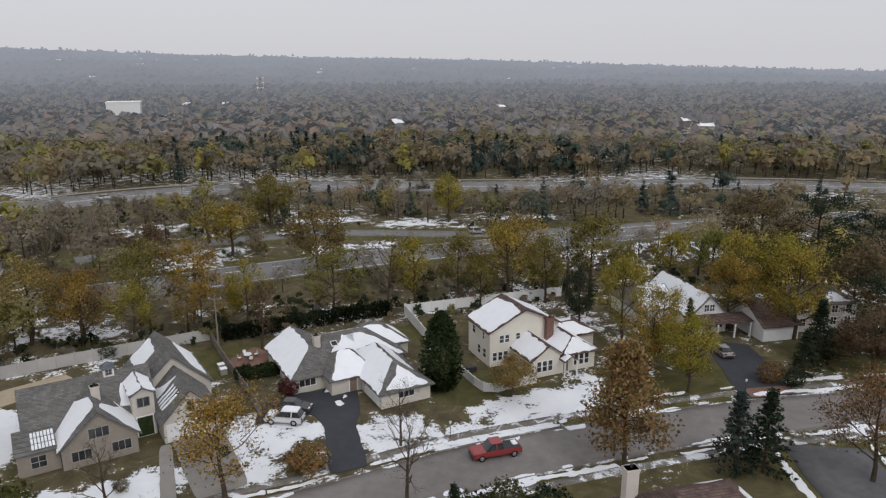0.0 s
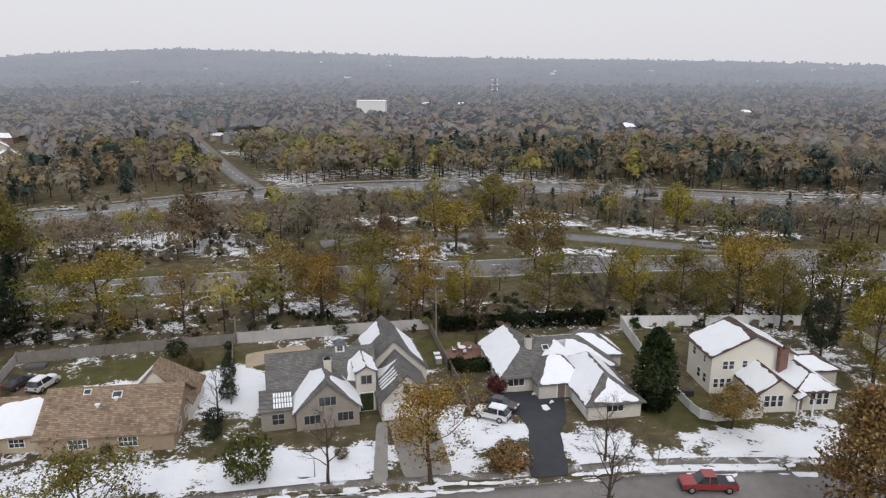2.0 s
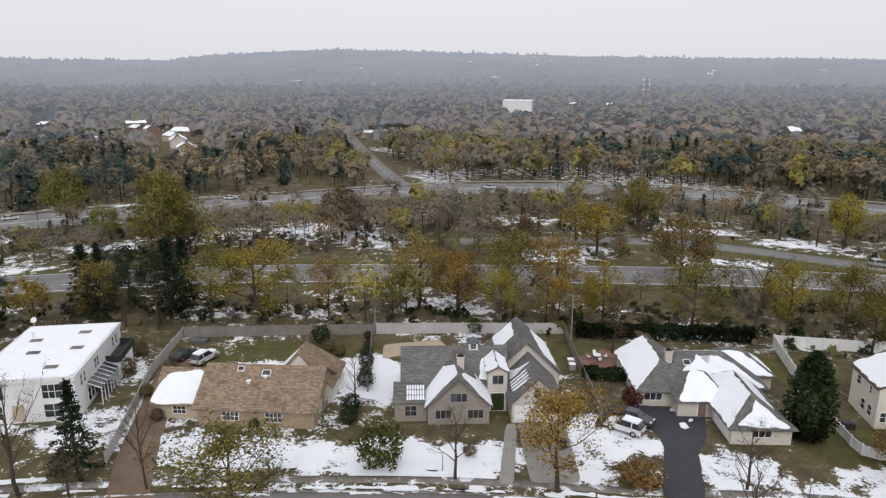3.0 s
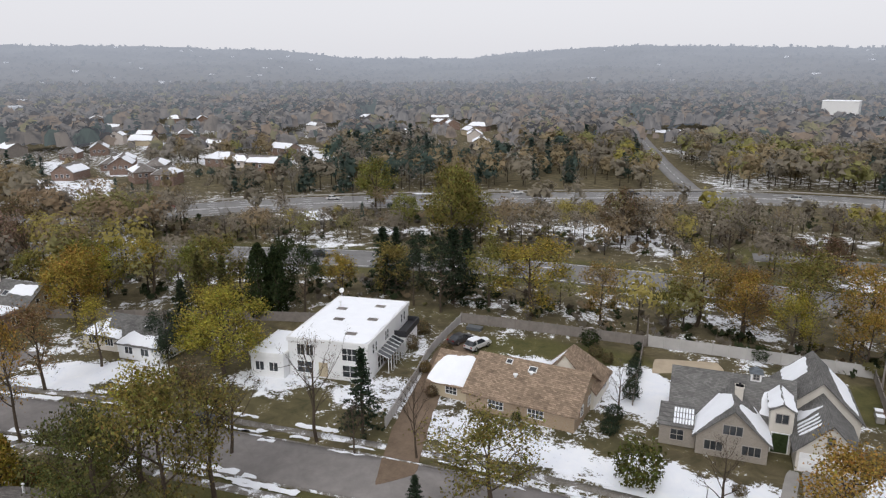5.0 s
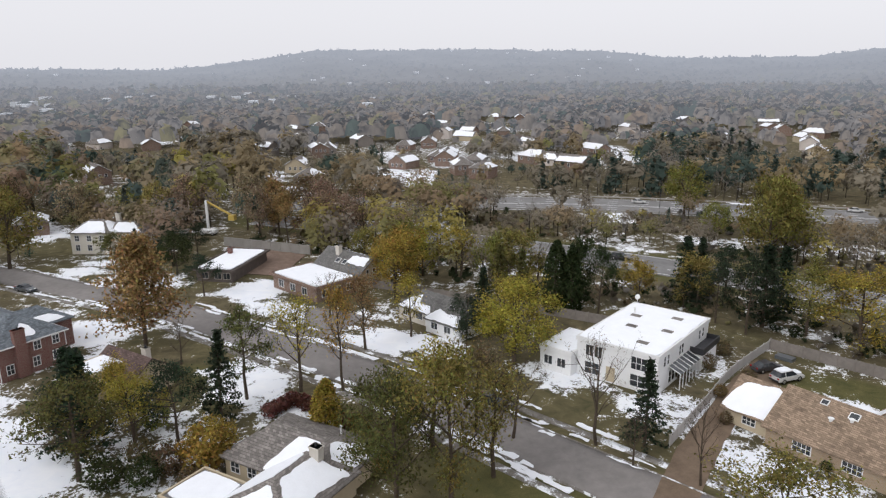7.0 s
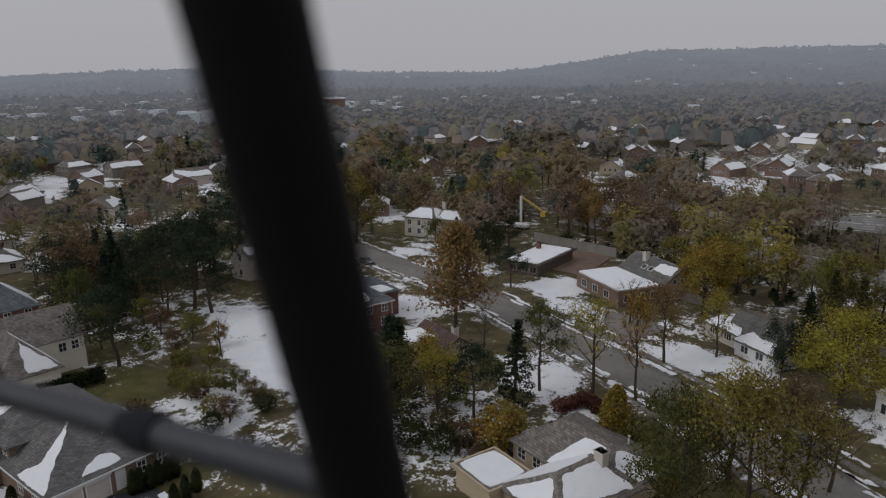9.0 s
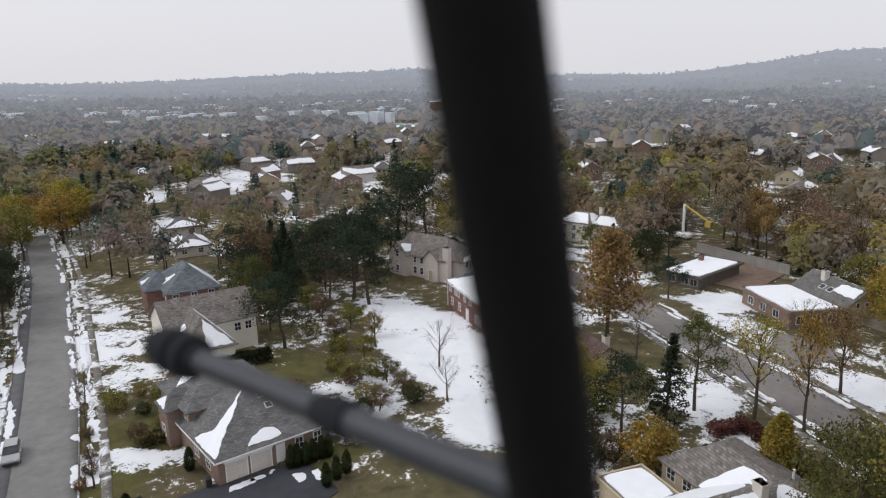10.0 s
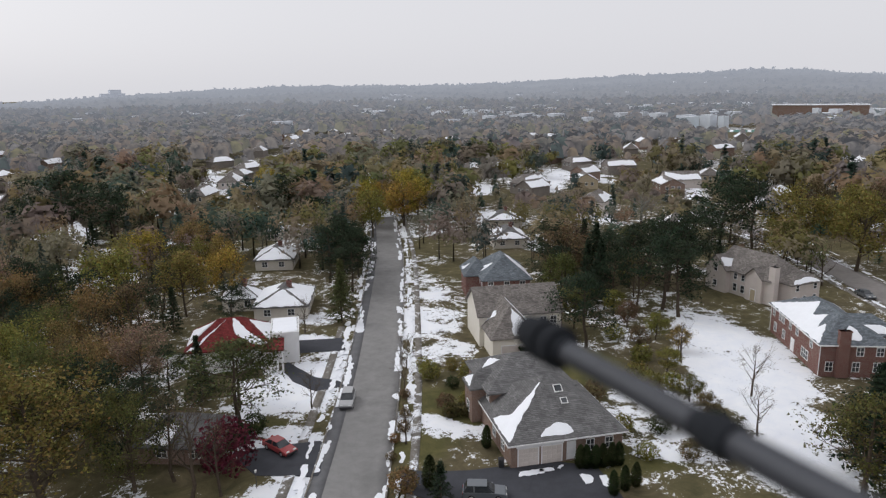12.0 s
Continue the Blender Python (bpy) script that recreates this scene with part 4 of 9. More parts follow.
def door(root, side, x, y, z, w, h, material, name="door", panels=(2, 3)):
    m = wall_frame(side, x, y, z)
    bm = bmesh.new()
    box(bm, -w / 2, w / 2, -0.05, 0.02, 0, h)
    cw, rh = w / panels[0], h / panels[1]
    bm.transform(m)
    d = part(name, bm, material, root)
    for i in range(panels[0]):
        for j in range(panels[1]):
            bm = bmesh.new()
            box(bm, -w / 2 + i * cw + 0.06, -w / 2 + (i + 1) * cw - 0.06, -0.08, -0.047, j * rh + 0.06, (j + 1) * rh - 0.06, 0.015)
            bm.transform(m)
            part("door_panel", bm, material, d)
    f = boxes((-w / 2 - 0.12, -w / 2, -0.07, 0.02, 0, h + 0.12), (w / 2, w / 2 + 0.12, -0.07, 0.02, 0, h + 0.12), (-w / 2, w / 2, -0.07, 0.02, h, h + 0.12))
    f.transform(m)
    part("door_frame", f, M["white"], d)
    return d


def chimney(root, x, y, z0, z1, w=0.9, d=0.7, material=None):
    bm = boxes((x - w / 2, x + w / 2, y - d / 2, y + d / 2, z0, z1))
    box(bm, x - w / 2 - 0.07, x + w / 2 + 0.07, y - d / 2 - 0.07, y + d / 2 + 0.07, z1 - 0.18, z1)
    ch = part("chimney", bm, material or M["brick"], root)
    b2 = bmesh.new()
    tube(b2, (x, y, z1), (x, y, z1 + 0.35), 0.16, 0.14, 8)
    part("flue", b2, M["metal_dark"], ch)
    return ch


HOMES = []


def house(label, x, y, turn, name="house"):
    HOMES.append((x, y, turn))
    return thing(name, label, "house", frame_at(x, y, turn))


FULL = ((0.01, 0.015), (0.99, 0.015), (0.99, 0.96), (0.01, 0.96))


def row_windows(r, side, xs, fixed, z, w=0.95, h=1.3, cols=2, rows=2, frame_mat=None):
    for a in xs:
        x, y = (a, fixed) if side in ("front", "back") else (fixed, a)
        window(r, side, x, y, z, w, h, cols, rows, frame_mat)


def gutter(r, x0, x1, y0, y1, z):
    """White fascia boards along the four eaves."""
    t = 0.05
    bm = boxes((x0, x1, y0 - t, y0, z - 0.2, z), (x0, x1, y1, y1 + t, z - 0.2, z), (x0 - t, x0, y0, y1, z - 0.2, z), (x1, x1 + t, y0, y1, z - 0.2, z))
    part("gutter", bm, M["white"], r)


def flat_block(r, x0, x1, y0, y1, z, wall, top, rim=0.35, over=0.15):
    """A flat-roofed block with a low parapet and snow or gravel on its deck."""
    part("wall", boxes((x0, x1, y0, y1, -0.15, z)), wall, r)
    o = over
    bm = boxes((x0 - o, x1 + o, y0 - o, y0 - o + 0.25, z - 0.25, z + rim), (x0 - o, x1 + o, y1 + o - 0.25, y1 + o, z - 0.25, z + rim),
               (x0 - o, x0 - o + 0.25, y0 - o + 0.25, y1 + o - 0.25, z - 0.25, z + rim), (x1 + o - 0.25, x1 + o, y0 - o + 0.25, y1 + o - 0.25, z - 0.25, z + rim))
    part("parapet", bm, wall, r)
    part("roof", boxes((x0, x1, y0, y1, z, z + 0.06)), M["shingle_dark"], r)
    bm = patch_mesh([(x0 + .15, y0 + .15), (x1 - .15, y0 + .15), (x1 - .15, y1 - .15), (x0 + .15, y1 - .15)], rim * 0.85, int(abs(x1 * 31 + y1 * 7)), 0.12, 0.9)
    bm.transform(Matrix.Translation((0, 0, z + 0.07)))
    part("roof_snow", bm, top, r, "melting snow on the roof")


def vent(r, x, y, z, h=0.5, rad=0.09):
    bm = bmesh.new()
    tube(bm, (x, y, z - 0.4), (x, y, z + h), rad, rad, 8)
    tube(bm, (x, y, z + h), (x, y, z + h + 0.1), rad * 1.8, rad * 1.4, 8)
    part("vent_pipe", bm, M["white"], r)


def skylight(r, slope, u, v, w=1.0, h=0.8):
    a, b, c, d = slope
    p = a.lerp(b, u).lerp(d.lerp(c, u), v)
    ex = (b - a).normalized()
    nz = ex.cross(d - a).normalized()
    ey = nz.cross(ex)
    m = Matrix.Translation(p) @ Matrix((ex, ey, nz)).transposed().to_4x4()
    f = boxes((-w / 2 - .08, w / 2 + .08, -h / 2 - .08, -h / 2, -.05, .16), (-w / 2 - .08, w / 2 + .08, h / 2, h / 2 + .08, -.05, .16), (-w / 2 - .08, -w / 2, -h / 2, h / 2, -.05, .16), (w / 2, w / 2 + .08, -h / 2, h / 2, -.05, .16))
    f.transform(m)
    k = part("skylight", f, M["white"], r)
    g = boxes((-w / 2, w / 2, -h / 2, h / 2, 0.05, 0.12))
    g.transform(m)
    part("pane", g, M["glass"], k, "grey skylight glass")


def h_grey():
    r = house("grey-shingled stone house with steep snow-streaked gables", -40.8, 66.2, 33)
    w, g, st = M["stucco"], M["shingle_grey"], M["stone"]
    s1 = volume(r, -3, 10.4, 4.6, 13.4, 2.8, 6.5, "x", (0, 0), st, g)
    s2 = volume(r, 0, 7.6, 0, 8.5, 2.5, 5.9, "y", (0, 0), st, g, 0.45)
    s3 = volume(r, 10.4, 16.7, 0, 8.5, 2.7, 5.9, "y", (0, 0), w, g, 0.45)
    s4 = volume(r, 8.9, 17.9, 8, 17.6, 3.0, 7.3, "y", (0, 0), w, g)
    s5 = volume(r, 7.8, 10.2, 3.2, 8.6, 5.3, 6.0, "y", (0, 0), w, g, 0.25, name="dormer_wall")
    lean = slab([(-4.3, 0.6, 2.55), (-0.3, 0.6, 2.55), (-0.3, 5.2, 3.3), (-4.3, 5.2, 3.3)], [(0, 1, 2, 3)], -0.15)
    part("lean_to_roof", lean, g, r)
    part("sunroom_wall", boxes((-4.1, -0.05, 0.9, 4.6, -0.1, 2.5)), st, r)
    for i in range(7):
        for j in range(3):
            bm = boxes((-2.6 + i * 0.33, -2.36 + i * 0.33, 1.0 + j * 1.1, 1.9 + j * 1.1, 0.0, 0.07))
            bm.transform(Matrix.Translation((0, 0, 2.58)) @ Matrix.Shear("XZ", 4, (0, 0)) @ pose(0, 0, 0, 9.3))
            part("roof_snow", bm, M["snow"], r)
    roof_snow(r, s2["left"], ((0.02, 0.05), (0.08, 0.5), (0.3, 0.7), (0.5, 0.97), (0.8, 0.98), (0.9, 0.4), (0.99, 0.02), (0.5, 0.02)))
    roof_snow(r, s2["right"], ((0.01, 0.03), (0.78, 0.03), (0.74, 0.5), (0.55, 0.3), (0.34, 0.85), (0.22, 0.9), (0.05, 0.4)))
    roof_snow(r, s1["front"], ((0.72, 0.2), (0.82, 0.2), (0.83, 0.8), (0.74, 0.65)))
    roof_snow(r, s3["left"], ((0.02, 0.02), (0.30, 0.02), (0.42, 0.3), (0.40, 0.95), (0.32, 0.6)))
    for k in range(4):
        roof_snow(r, s3["left"], ((0.48 + k * 0.08, 0.2), (0.52 + k * 0.08, 0.2), (0.55 + k * 0.09, 0.75), (0.51 + k * 0.09, 0.8)), 0.08)
    roof_snow(r, s4["right"], ((0.12, 0.12), (0.95, 0.12), (0.95, 0.62), (0.15, 0.5)))
    roof_snow(r, s4["left"], ((0.02, 0.3), (0.5, 0.3), (0.5, 0.8), (0.05, 0.85)))
    roof_snow(r, s5["left"], FULL)
    roof_snow(r, s5["right"], FULL)
    chimney(r, 4.3, 4.6, 4.4, 7.0, 0.9, 0.8, M["stucco"])
    # cupola on the ridge
    cu = part("cupola", boxes((5.7, 6.9, 8.4, 9.6, 6.1, 7.2)), M["white"], r, "white louvred cupola")
    part("cupola_roof", slab([(5.5, 8.2, 7.2), (6.9 + .2, 8.2, 7.2), (7.1, 9.8, 7.2), (5.5, 9.8, 7.2), (6.3, 9.0, 7.9)], [(0, 1, 4), (1, 2, 4), (2, 3, 4), (3, 0, 4)], -0.1), M["shingle_slate"], cu)
    window(r, "front", 6.3, 8.4, 6.4, 0.6, 0.6, 2, 2, name="cupola_louvre", frame_mat=M["frame_dull"])
    # openings
    window(r, "front", 3.8, 0, 2.9, 2.0, 1.1, 3, 1, name="arched_window", frame_mat=M["frame_dull"])
    row_windows(r, "front", (1.9, 5.9), 0, 0.7, 1.9, 1.1, 3, 1, frame_mat=M["frame_dull"])
    window(r, "front", 9.0, 3.2, 3.7, 1.3, 1.1, 2, 1, frame_mat=M["frame_dull"])
    door(r, "front", 9.0, 3.2, 0.0, 1.7, 2.4, M["green_hedge"], "front_door")
    door(r, "front", 13.1, 0, 0.0, 4.6, 2.1, M["white"], "garage_door", (4, 4))
    window(r, "front", 13.55, 0, 3.4, 0.7, 1.1, 1, 2, frame_mat=M["frame_dull"])
    row_windows(r, "front", (-2.1,), 0.9, 0.7, 1.4, 1.3, 2, 2, frame_mat=M["frame_dull"])
    row_windows(r, "right", (3, 6, 11, 14), 16.7, 0.9, 1.0, 1.2, 2, 2, frame_mat=M["frame_dull"])
    window(r, "right", 17.9, 12.5, 1.0, 1.2, 1.2, 2, 2, frame_mat=M["frame_dull"])


def h_tan():
    r = house("long tan-shingled ranch house with a stone front", -52.1, 58.2, 26)
    w, g = M["sand_brick"], M["shingle_tan"]
    s = volume(r, -14.6, 0, 0, 10.6, 2.4, 5.7, "x", (0, 0), w, g, 0.5)
    s2 = volume(r, -20.7, -14.6, 1.4, 9.4, 2.1, 4.9, "x", (0, 0), M["tanwall"], g, 0.45)
    s3 = volume(r, -7.6, 0.4, 7, 14.6, 2.5, 6.9, "y", (0, 4.0), M["cream"], g, 0.4)
    roof_snow(r, s2["front"], ((0.02, 0.02), (0.97, 0.02), (0.97, 0.8), (0.75, 0.95), (0.2, 0.8), (0.06, 0.5)))
    roof_snow(r, s3["left"], ((0.2, 0.03), (0.96, 0.03), (0.8, 0.8), (0.4, 0.9), (0.3, 0.5)))
    skylight(r, s["front"], 0.52, 0.80, 0.95, 0.75)
    skylight(r, s["front"], 0.30, 0.88, 0.7, 0.6)
    vent(r, -7.0, 3.6, 4.7, 0.3, 0.2)
    vent(r, -8.9, 2.9, 4.3, 0.3, 0.2)
    row_windows(r, "front", (-10.4, -5.0), 0, 0.7, 2.0, 1.1, 4, 2)
    window(r, "front", -17.5, 1.4, 0.6, 1.6, 1.0, 3, 2)
    row_windows(r, "right", (3.0, 6.2), 0, 0.9, 1.0, 1.2, 2, 2)
    row_windows(r, "right", (12.2,), 0.4, 0.9, 1.4, 1.2, 2, 2)


def h_low():
    r = house("low rambling hip-roofed house mostly under snow", -20, 84.1, 28.7)
    w, g = M["stucco"], M["shingle_grey"]
    a = volume(r, 0.3, 7.8, 0.2, 12.9, 2.25, 4.6, "y", (3.8, 0), w, g, 0.5)
    b = volume(r, 4, 17, 1.5, 11.5, 2.25, 5.0, "x", (3, 4.5), w, g, 0.5)
    c = volume(r, 11.5, 19.6, 5.4, 12.4, 2.25, 4.6, "x", (2, 3.5), w, g, 0.5)
    d = volume(r, 8.8, 15.8, -9.2, 4, 2.25, 4.6, "y", (3.5, 3), w, g, 0.5)
    e = volume(r, 4.6, 11, -2.6, 5, 2.25, 4.4, "x", (2.5, 2.5), w, g, 0.45)
    roof_snow(r, a["left"])
    roof_snow(r, b["back"])
    roof_snow(r, b["front"], ((0.06, 0.02), (0.97, 0.02), (0.93, 0.75), (0.7, 0.9), (0.56, 0.62), (0.42, 0.9), (0.33, 0.7), (0.16, 0.45)))
    roof_snow(r, c["front"], ((0.02, 0.02), (0.96, 0.03), (0.9, 0.8), (0.1, 0.9)))
    roof_snow(r, c["right"], ((0.1, 0.05), (0.8, 0.05), (0.8, 0.5), (0.3, 0.6)))
    roof_snow(r, d["left"])
    roof_snow(r, d["front"], ((0.1, 0.1), (0.93, 0.05), (0.7, 0.6), (0.52, 0.85), (0.3, 0.5)))
    roof_snow(r, d["right"], ((0.02, 0.5), (0.98, 0.3), (0.98, 0.9), (0.1, 0.9)))
    roof_snow(r, e["front"])
    chimney(r, 5.2, 5.0, 4.0, 5.8, 0.9, 0.9, M["stucco"])
    skylight(r, b["front"], 0.22, 0.66, 0.8, 0.8)
    row_windows(r, "front", (2.2,), 0.2, 0.8, 2.2, 1.3, 3, 1)
    door(r, "front", 7.6, -2.6, 0, 1.0, 2.05, M["brick_tan"], "front_door")
    row_windows(r, "left", (-7, -4.2), 8.8, 0.8, 1.6, 1.2, 2, 1)
    door(r, "left", 8.8, -6.2, 0, 4.6, 2.05, M["white"], "garage_door", (4, 4))
    row_windows(r, "front", (12.3,), -9.2, 0.9, 2.2, 1.1, 3, 1)
    row_windows(r, "left", (5, 9), 0.3, 0.8, 1.2, 1.2, 2, 2)


def h_cream():
    r = house("two-storey cream-sided house with snow-covered brown roofs", 6.7, 93.2, 23)
    w, g = M["cream"], M["shingle_brown"]
    a = volume(r, 0, 11.4, 0, 7.2, 5.3, 8.0, "y", (0, 0), w, g, 0.45)
    b = volume(r, 3.7, 8.8, -5.8, 0.5, 2.7, 4.5, "y", (0, 0), w, g, 0.45)
    c = volume(r, 8.6, 14.2, -5.6, 1.5, 2.7, 4.4, "y", (1.5, 1.5), w, g, 0.45)
    d = volume(r, 11.3, 18, 0.2, 6.4, 2.7, 3.6, "x", (2, 2), w, g, 0.45)
    roof_snow(r, a["left"], ((0.03, 0.03), (0.97, 0.03), (0.97, 0.86), (0.7, 0.93), (0.06, 0.86)))
    roof_snow(r, a["right"], ((0.08, 0.2), (0.95, 0.1), (0.95, 0.86), (0.3, 0.8)))
    for s in (b["left"], c["left"], c["right"], d["front"], c["front"]):
        roof_snow(r, s, ((0.04, 0.04), (0.96, 0.03), (0.96, 0.9), (0.08, 0.93)))
    roof_snow(r, b["right"], ((0.1, 0.05), (0.9, 0.05), (0.9, 0.85), (0.1, 0.85)))
    roof_snow(r, d["back"], ((0.05, 0.05), (0.9, 0.05), (0.9, 0.9), (0.1, 0.9)))
    chimney(r, 9.4, -0.7, 2.0, 6.4, 1.1, 0.8)
    row_windows(r, "front", (1.9, 2.8), 0, 3.4, 0.65, 1.1, 1, 2)
    window(r, "front", 4.6, 0, 3.6, 0.65, 0.9, 1, 2)
    row_windows(r, "front", (0.8, 1.7, 2.6), 0, 0.8, 0.6, 1.2, 1, 2)
    row_windows(r, "left", (1.6, 3.4), 0, 0.9, 0.9, 1.3, 1, 2)
    window(r, "left", 0, 2.0, 3.6, 0.5, 1.0, 1, 2)
    window(r, "left", 0, 5.2, 3.5, 0.9, 1.1, 1, 2)
    row_windows(r, "front", (4.8, 5.7, 6.6), -5.8, 0.7, 0.65, 1.5, 1, 2)
    row_windows(r, "front", (11.0, 11.9, 12.8), -5.6, 0.7, 0.65, 1.5, 1, 2)
    door(r, "front", 9.2, -5.6, 0, 1.0, 2.05, M["brick_tan"], "front_door")
    p = slab([(8.0, -7.3, 2.2), (9.2, -7.3, 2.9), (9.2, -5.5, 2.9), (8.0, -5.5, 2.2), (10.4, -7.3, 2.2), (10.4, -5.5, 2.2)], [(0, 1, 2, 3), (1, 4, 5, 2)], -0.14)
    part("porch_roof", p, M["shingle_brown"], r)
    part("roof_snow", slab([(8.1, -7.25, 2.3), (9.15, -7.25, 2.9), (9.15, -5.7, 2.9), (8.1, -5.7, 2.3)], [(0, 1, 2, 3)], -0.05), M["snow"], r)
    for x in (8.2, 10.2):
        part("porch_post", boxes((x - .08, x + .08, -7.2, -7.04, -0.1, 2.25)), M["white"], r)


def h_gable():
    r = house("white gabled house with snowy roof and covered porch", 41.5, 106.5, 12)
    w, g = M["white"], M["shingle_taupe"]
    a = volume(r, -1.4, 5.2, 0, 15, 3.0, 6.2, "y", (0, 0), w, g, 0.4)
    b = volume(r, -8, -1, 5, 15, 2.8, 5.4, "x", (2, 0), w, g, 0.4)
    roof_snow(r, a["left"])
    roof_snow(r, b["front"])
    c = volume(r, 8.2, 14.5, -5.5, 4.0, 2.6, 5.2, "x", (0, 1.5), w, M["shingle_brown"], 0.5)
    part("porch_roof", slab([(-1.6, -3.2, 2.6), (8, -3.2, 2.6), (8, 0, 3.1), (-1.6, 0, 3.1)], [(0, 1, 2, 3)], -0.18), M["shingle_brown"], r)
    for x in (-1.2, 1.8, 4.8, 7.6):
        part("porch_post", boxes((x - .12, x + .12, -3.1, -2.86, -0.1, 2.5)), M["white"], r)
    row_windows(r, "front", (1.4, 2.4), 0, 3.6, 0.8, 1.1, 2, 2)
    row_windows(r, "front", (0.2, 3.9), 0, 0.7, 1.2, 1.3, 2, 2)
    door(r, "front", 2.1, 0, 0, 1.0, 2.05, M["brick_tan"], "front_door")
    r2 = house("grey two-storey house behind autumn trees", 57.5, 107, 8)
    a = volume(r2, 0, 11, 0, 8, 4.6, 6.6, "x", (3, 3), M["pinkish"], M["shingle_taupe"])
    roof_snow(r2, a["back"])
    roof_snow(r2, a["front"], ((0.5, 0.1), (0.9, 0.1), (0.8, 0.6), (0.6, 0.5)))
    row_windows(r2, "front", (1.5, 4, 7, 9.5), 0, 0.9, 1.0, 1.3)
    row_windows(r2, "front", (1.5, 4, 7, 9.5), 0, 3.0, 1.0, 1.2)


def h_modern():
    r = house("white flat-roofed modern house with snow on top", -88.6, 37.5, 39)
    w = M["white"]
    flat_block(r, 0, 12.2, 0, 19, 5.4, w, M["snow"])
    flat_block(r, -5.2, -0.05, -1.6, 7, 3.3, w, M["snow"], 0.3)
    part("balcony", boxes((12.25, 14.2, 11.5, 18.5, 2.5, 2.75), (14.05, 14.2, 11.5, 18.5, 2.75, 3.5), (12.25, 14.05, 11.5, 11.62, 2.75, 3.5), (12.25, 14.05, 18.38, 18.5, 2.75, 3.5)), M["metal_dark"], r, "dark railed balcony")
    part("bay_wall", boxes((12.25, 13.9, 11.8, 18.2, -0.1, 2.45)), w, r)
    part("sunroom_roof", slab([(14.0, 3.8, 2.2), (14.0, 11, 2.2), (12.2, 11, 3.0), (12.2, 3.8, 3.0)], [(0, 1, 2, 3)], -0.1), M["glass"], r, "sloping glass roof")
    for k in range(7):
        part("glazing_bar", slab([(14.05, 3.8 + k * 1.2 - .05, 2.26), (14.05, 3.8 + k * 1.2 + .05, 2.26), (12.15, 3.8 + k * 1.2 + .05, 3.08), (12.15, 3.8 + k * 1.2 - .05, 3.08)], [(0, 1, 2, 3)], -0.1), w, r)
        part("sunroom_post", boxes((13.9, 14.0, 3.75 + k * 1.2 - .05, 3.75 + k * 1.2 + .05, -0.1, 2.15)), w, r)
    row_windows(r, "right", (2.2, 3.4, 7.6, 8.5, 15.2, 16.6), 12.2, 3.5, 0.6, 1.4, 1, 2)
    row_windows(r, "right", (4.4, 5.6, 6.8, 8.0, 9.2, 10.4), 12.2, 0.4, 0.9, 1.8, 1, 2)
    row_windows(r, "front", (2.0, 3.4), 0, 3.2, 1.1, 1.6, 2, 1)
    window(r, "front", 9.5, 0, 3.0, 2.2, 1.8, 3, 2)
    row_windows(r, "front", (2.5, 9.5), 0, 0.5, 2.2, 1.7, 2, 2)
    door(r, "front", 5.4, 0, 0.1, 1.4, 2.2, M["tanwall"], "front_door")
    row_windows(r, "front", (-3.8, -1.6), -1.6, 0.9, 1.3, 1.3, 2, 1)
    for x, y in ((8.5, 3.2), (4.4, 8.4), (9.5, 9.5), (3.0, 13.0), (8.6, 15.5)):
        part("roof_hatch", boxes((x - .8, x + .8, y - .5, y + .5, 5.4, 5.84)), M["shingle_taupe"], r, "low roof hatch")
    vent(r, 2.2, 14.2, 5.6, 0.9, 0.15)
    bm = bmesh.new()
    tube(bm, (0.3, 19.2, 5.4), (0.3, 19.4, 6.6), 0.05, 0.05, 6)
    dish = bmesh.ops.create_cone(bm, cap_ends=True, segments=14, radius1=0.45, radius2=0.15, depth=0.2, matrix=pose(0.3, 19.2, 6.7, 60))
    part("satellite_dish", bm, M["white"], r)


def h_small():
    r = house("small grey-roofed house with patchy snow", -117.8, 15.3, 35)
    a = volume(r, 0, 16, 0, 7.6, 2.5, 4.7, "x", (2.5, 0), M["stucco"], M["shingle_grey"], 0.5)
    b = volume(r, 8.5, 16.2, -1.6, 4, 2.4, 3.9, "x", (1, 1), M["white"], M["shingle_grey"], 0.4)
    roof_snow(r, a["front"], ((0.02, 0.03), (0.5, 0.03), (0.4, 0.35), (0.22, 0.4), (0.12, 0.8), (0.05, 0.6)))
    roof_snow(r, b["front"], ((0.02, 0.05), (0.96, 0.05), (0.9, 0.7), (0.5, 0.6), (0.1, 0.8)))
    roof_snow(r, a["left"], ((0.2, 0.1), (0.8, 0.1), (0.6, 0.6)))
    chimney(r, 13.6, 4.2, 3.6, 5.4, 1.2, 0.8)
    skylight(r, a["front"], 0.66, 0.55, 1.0, 0.8)
    row_windows(r, "front", (2, 5.2), 0, 0.8, 1.5, 1.2, 3, 1)
    door(r, "front", 7.4, 0, 0, 1.0, 2.05, M["white"], "front_door")
    row_windows(r, "front", (10.5, 13.5), -1.6, 0.8, 1.4, 1.1, 2, 1)


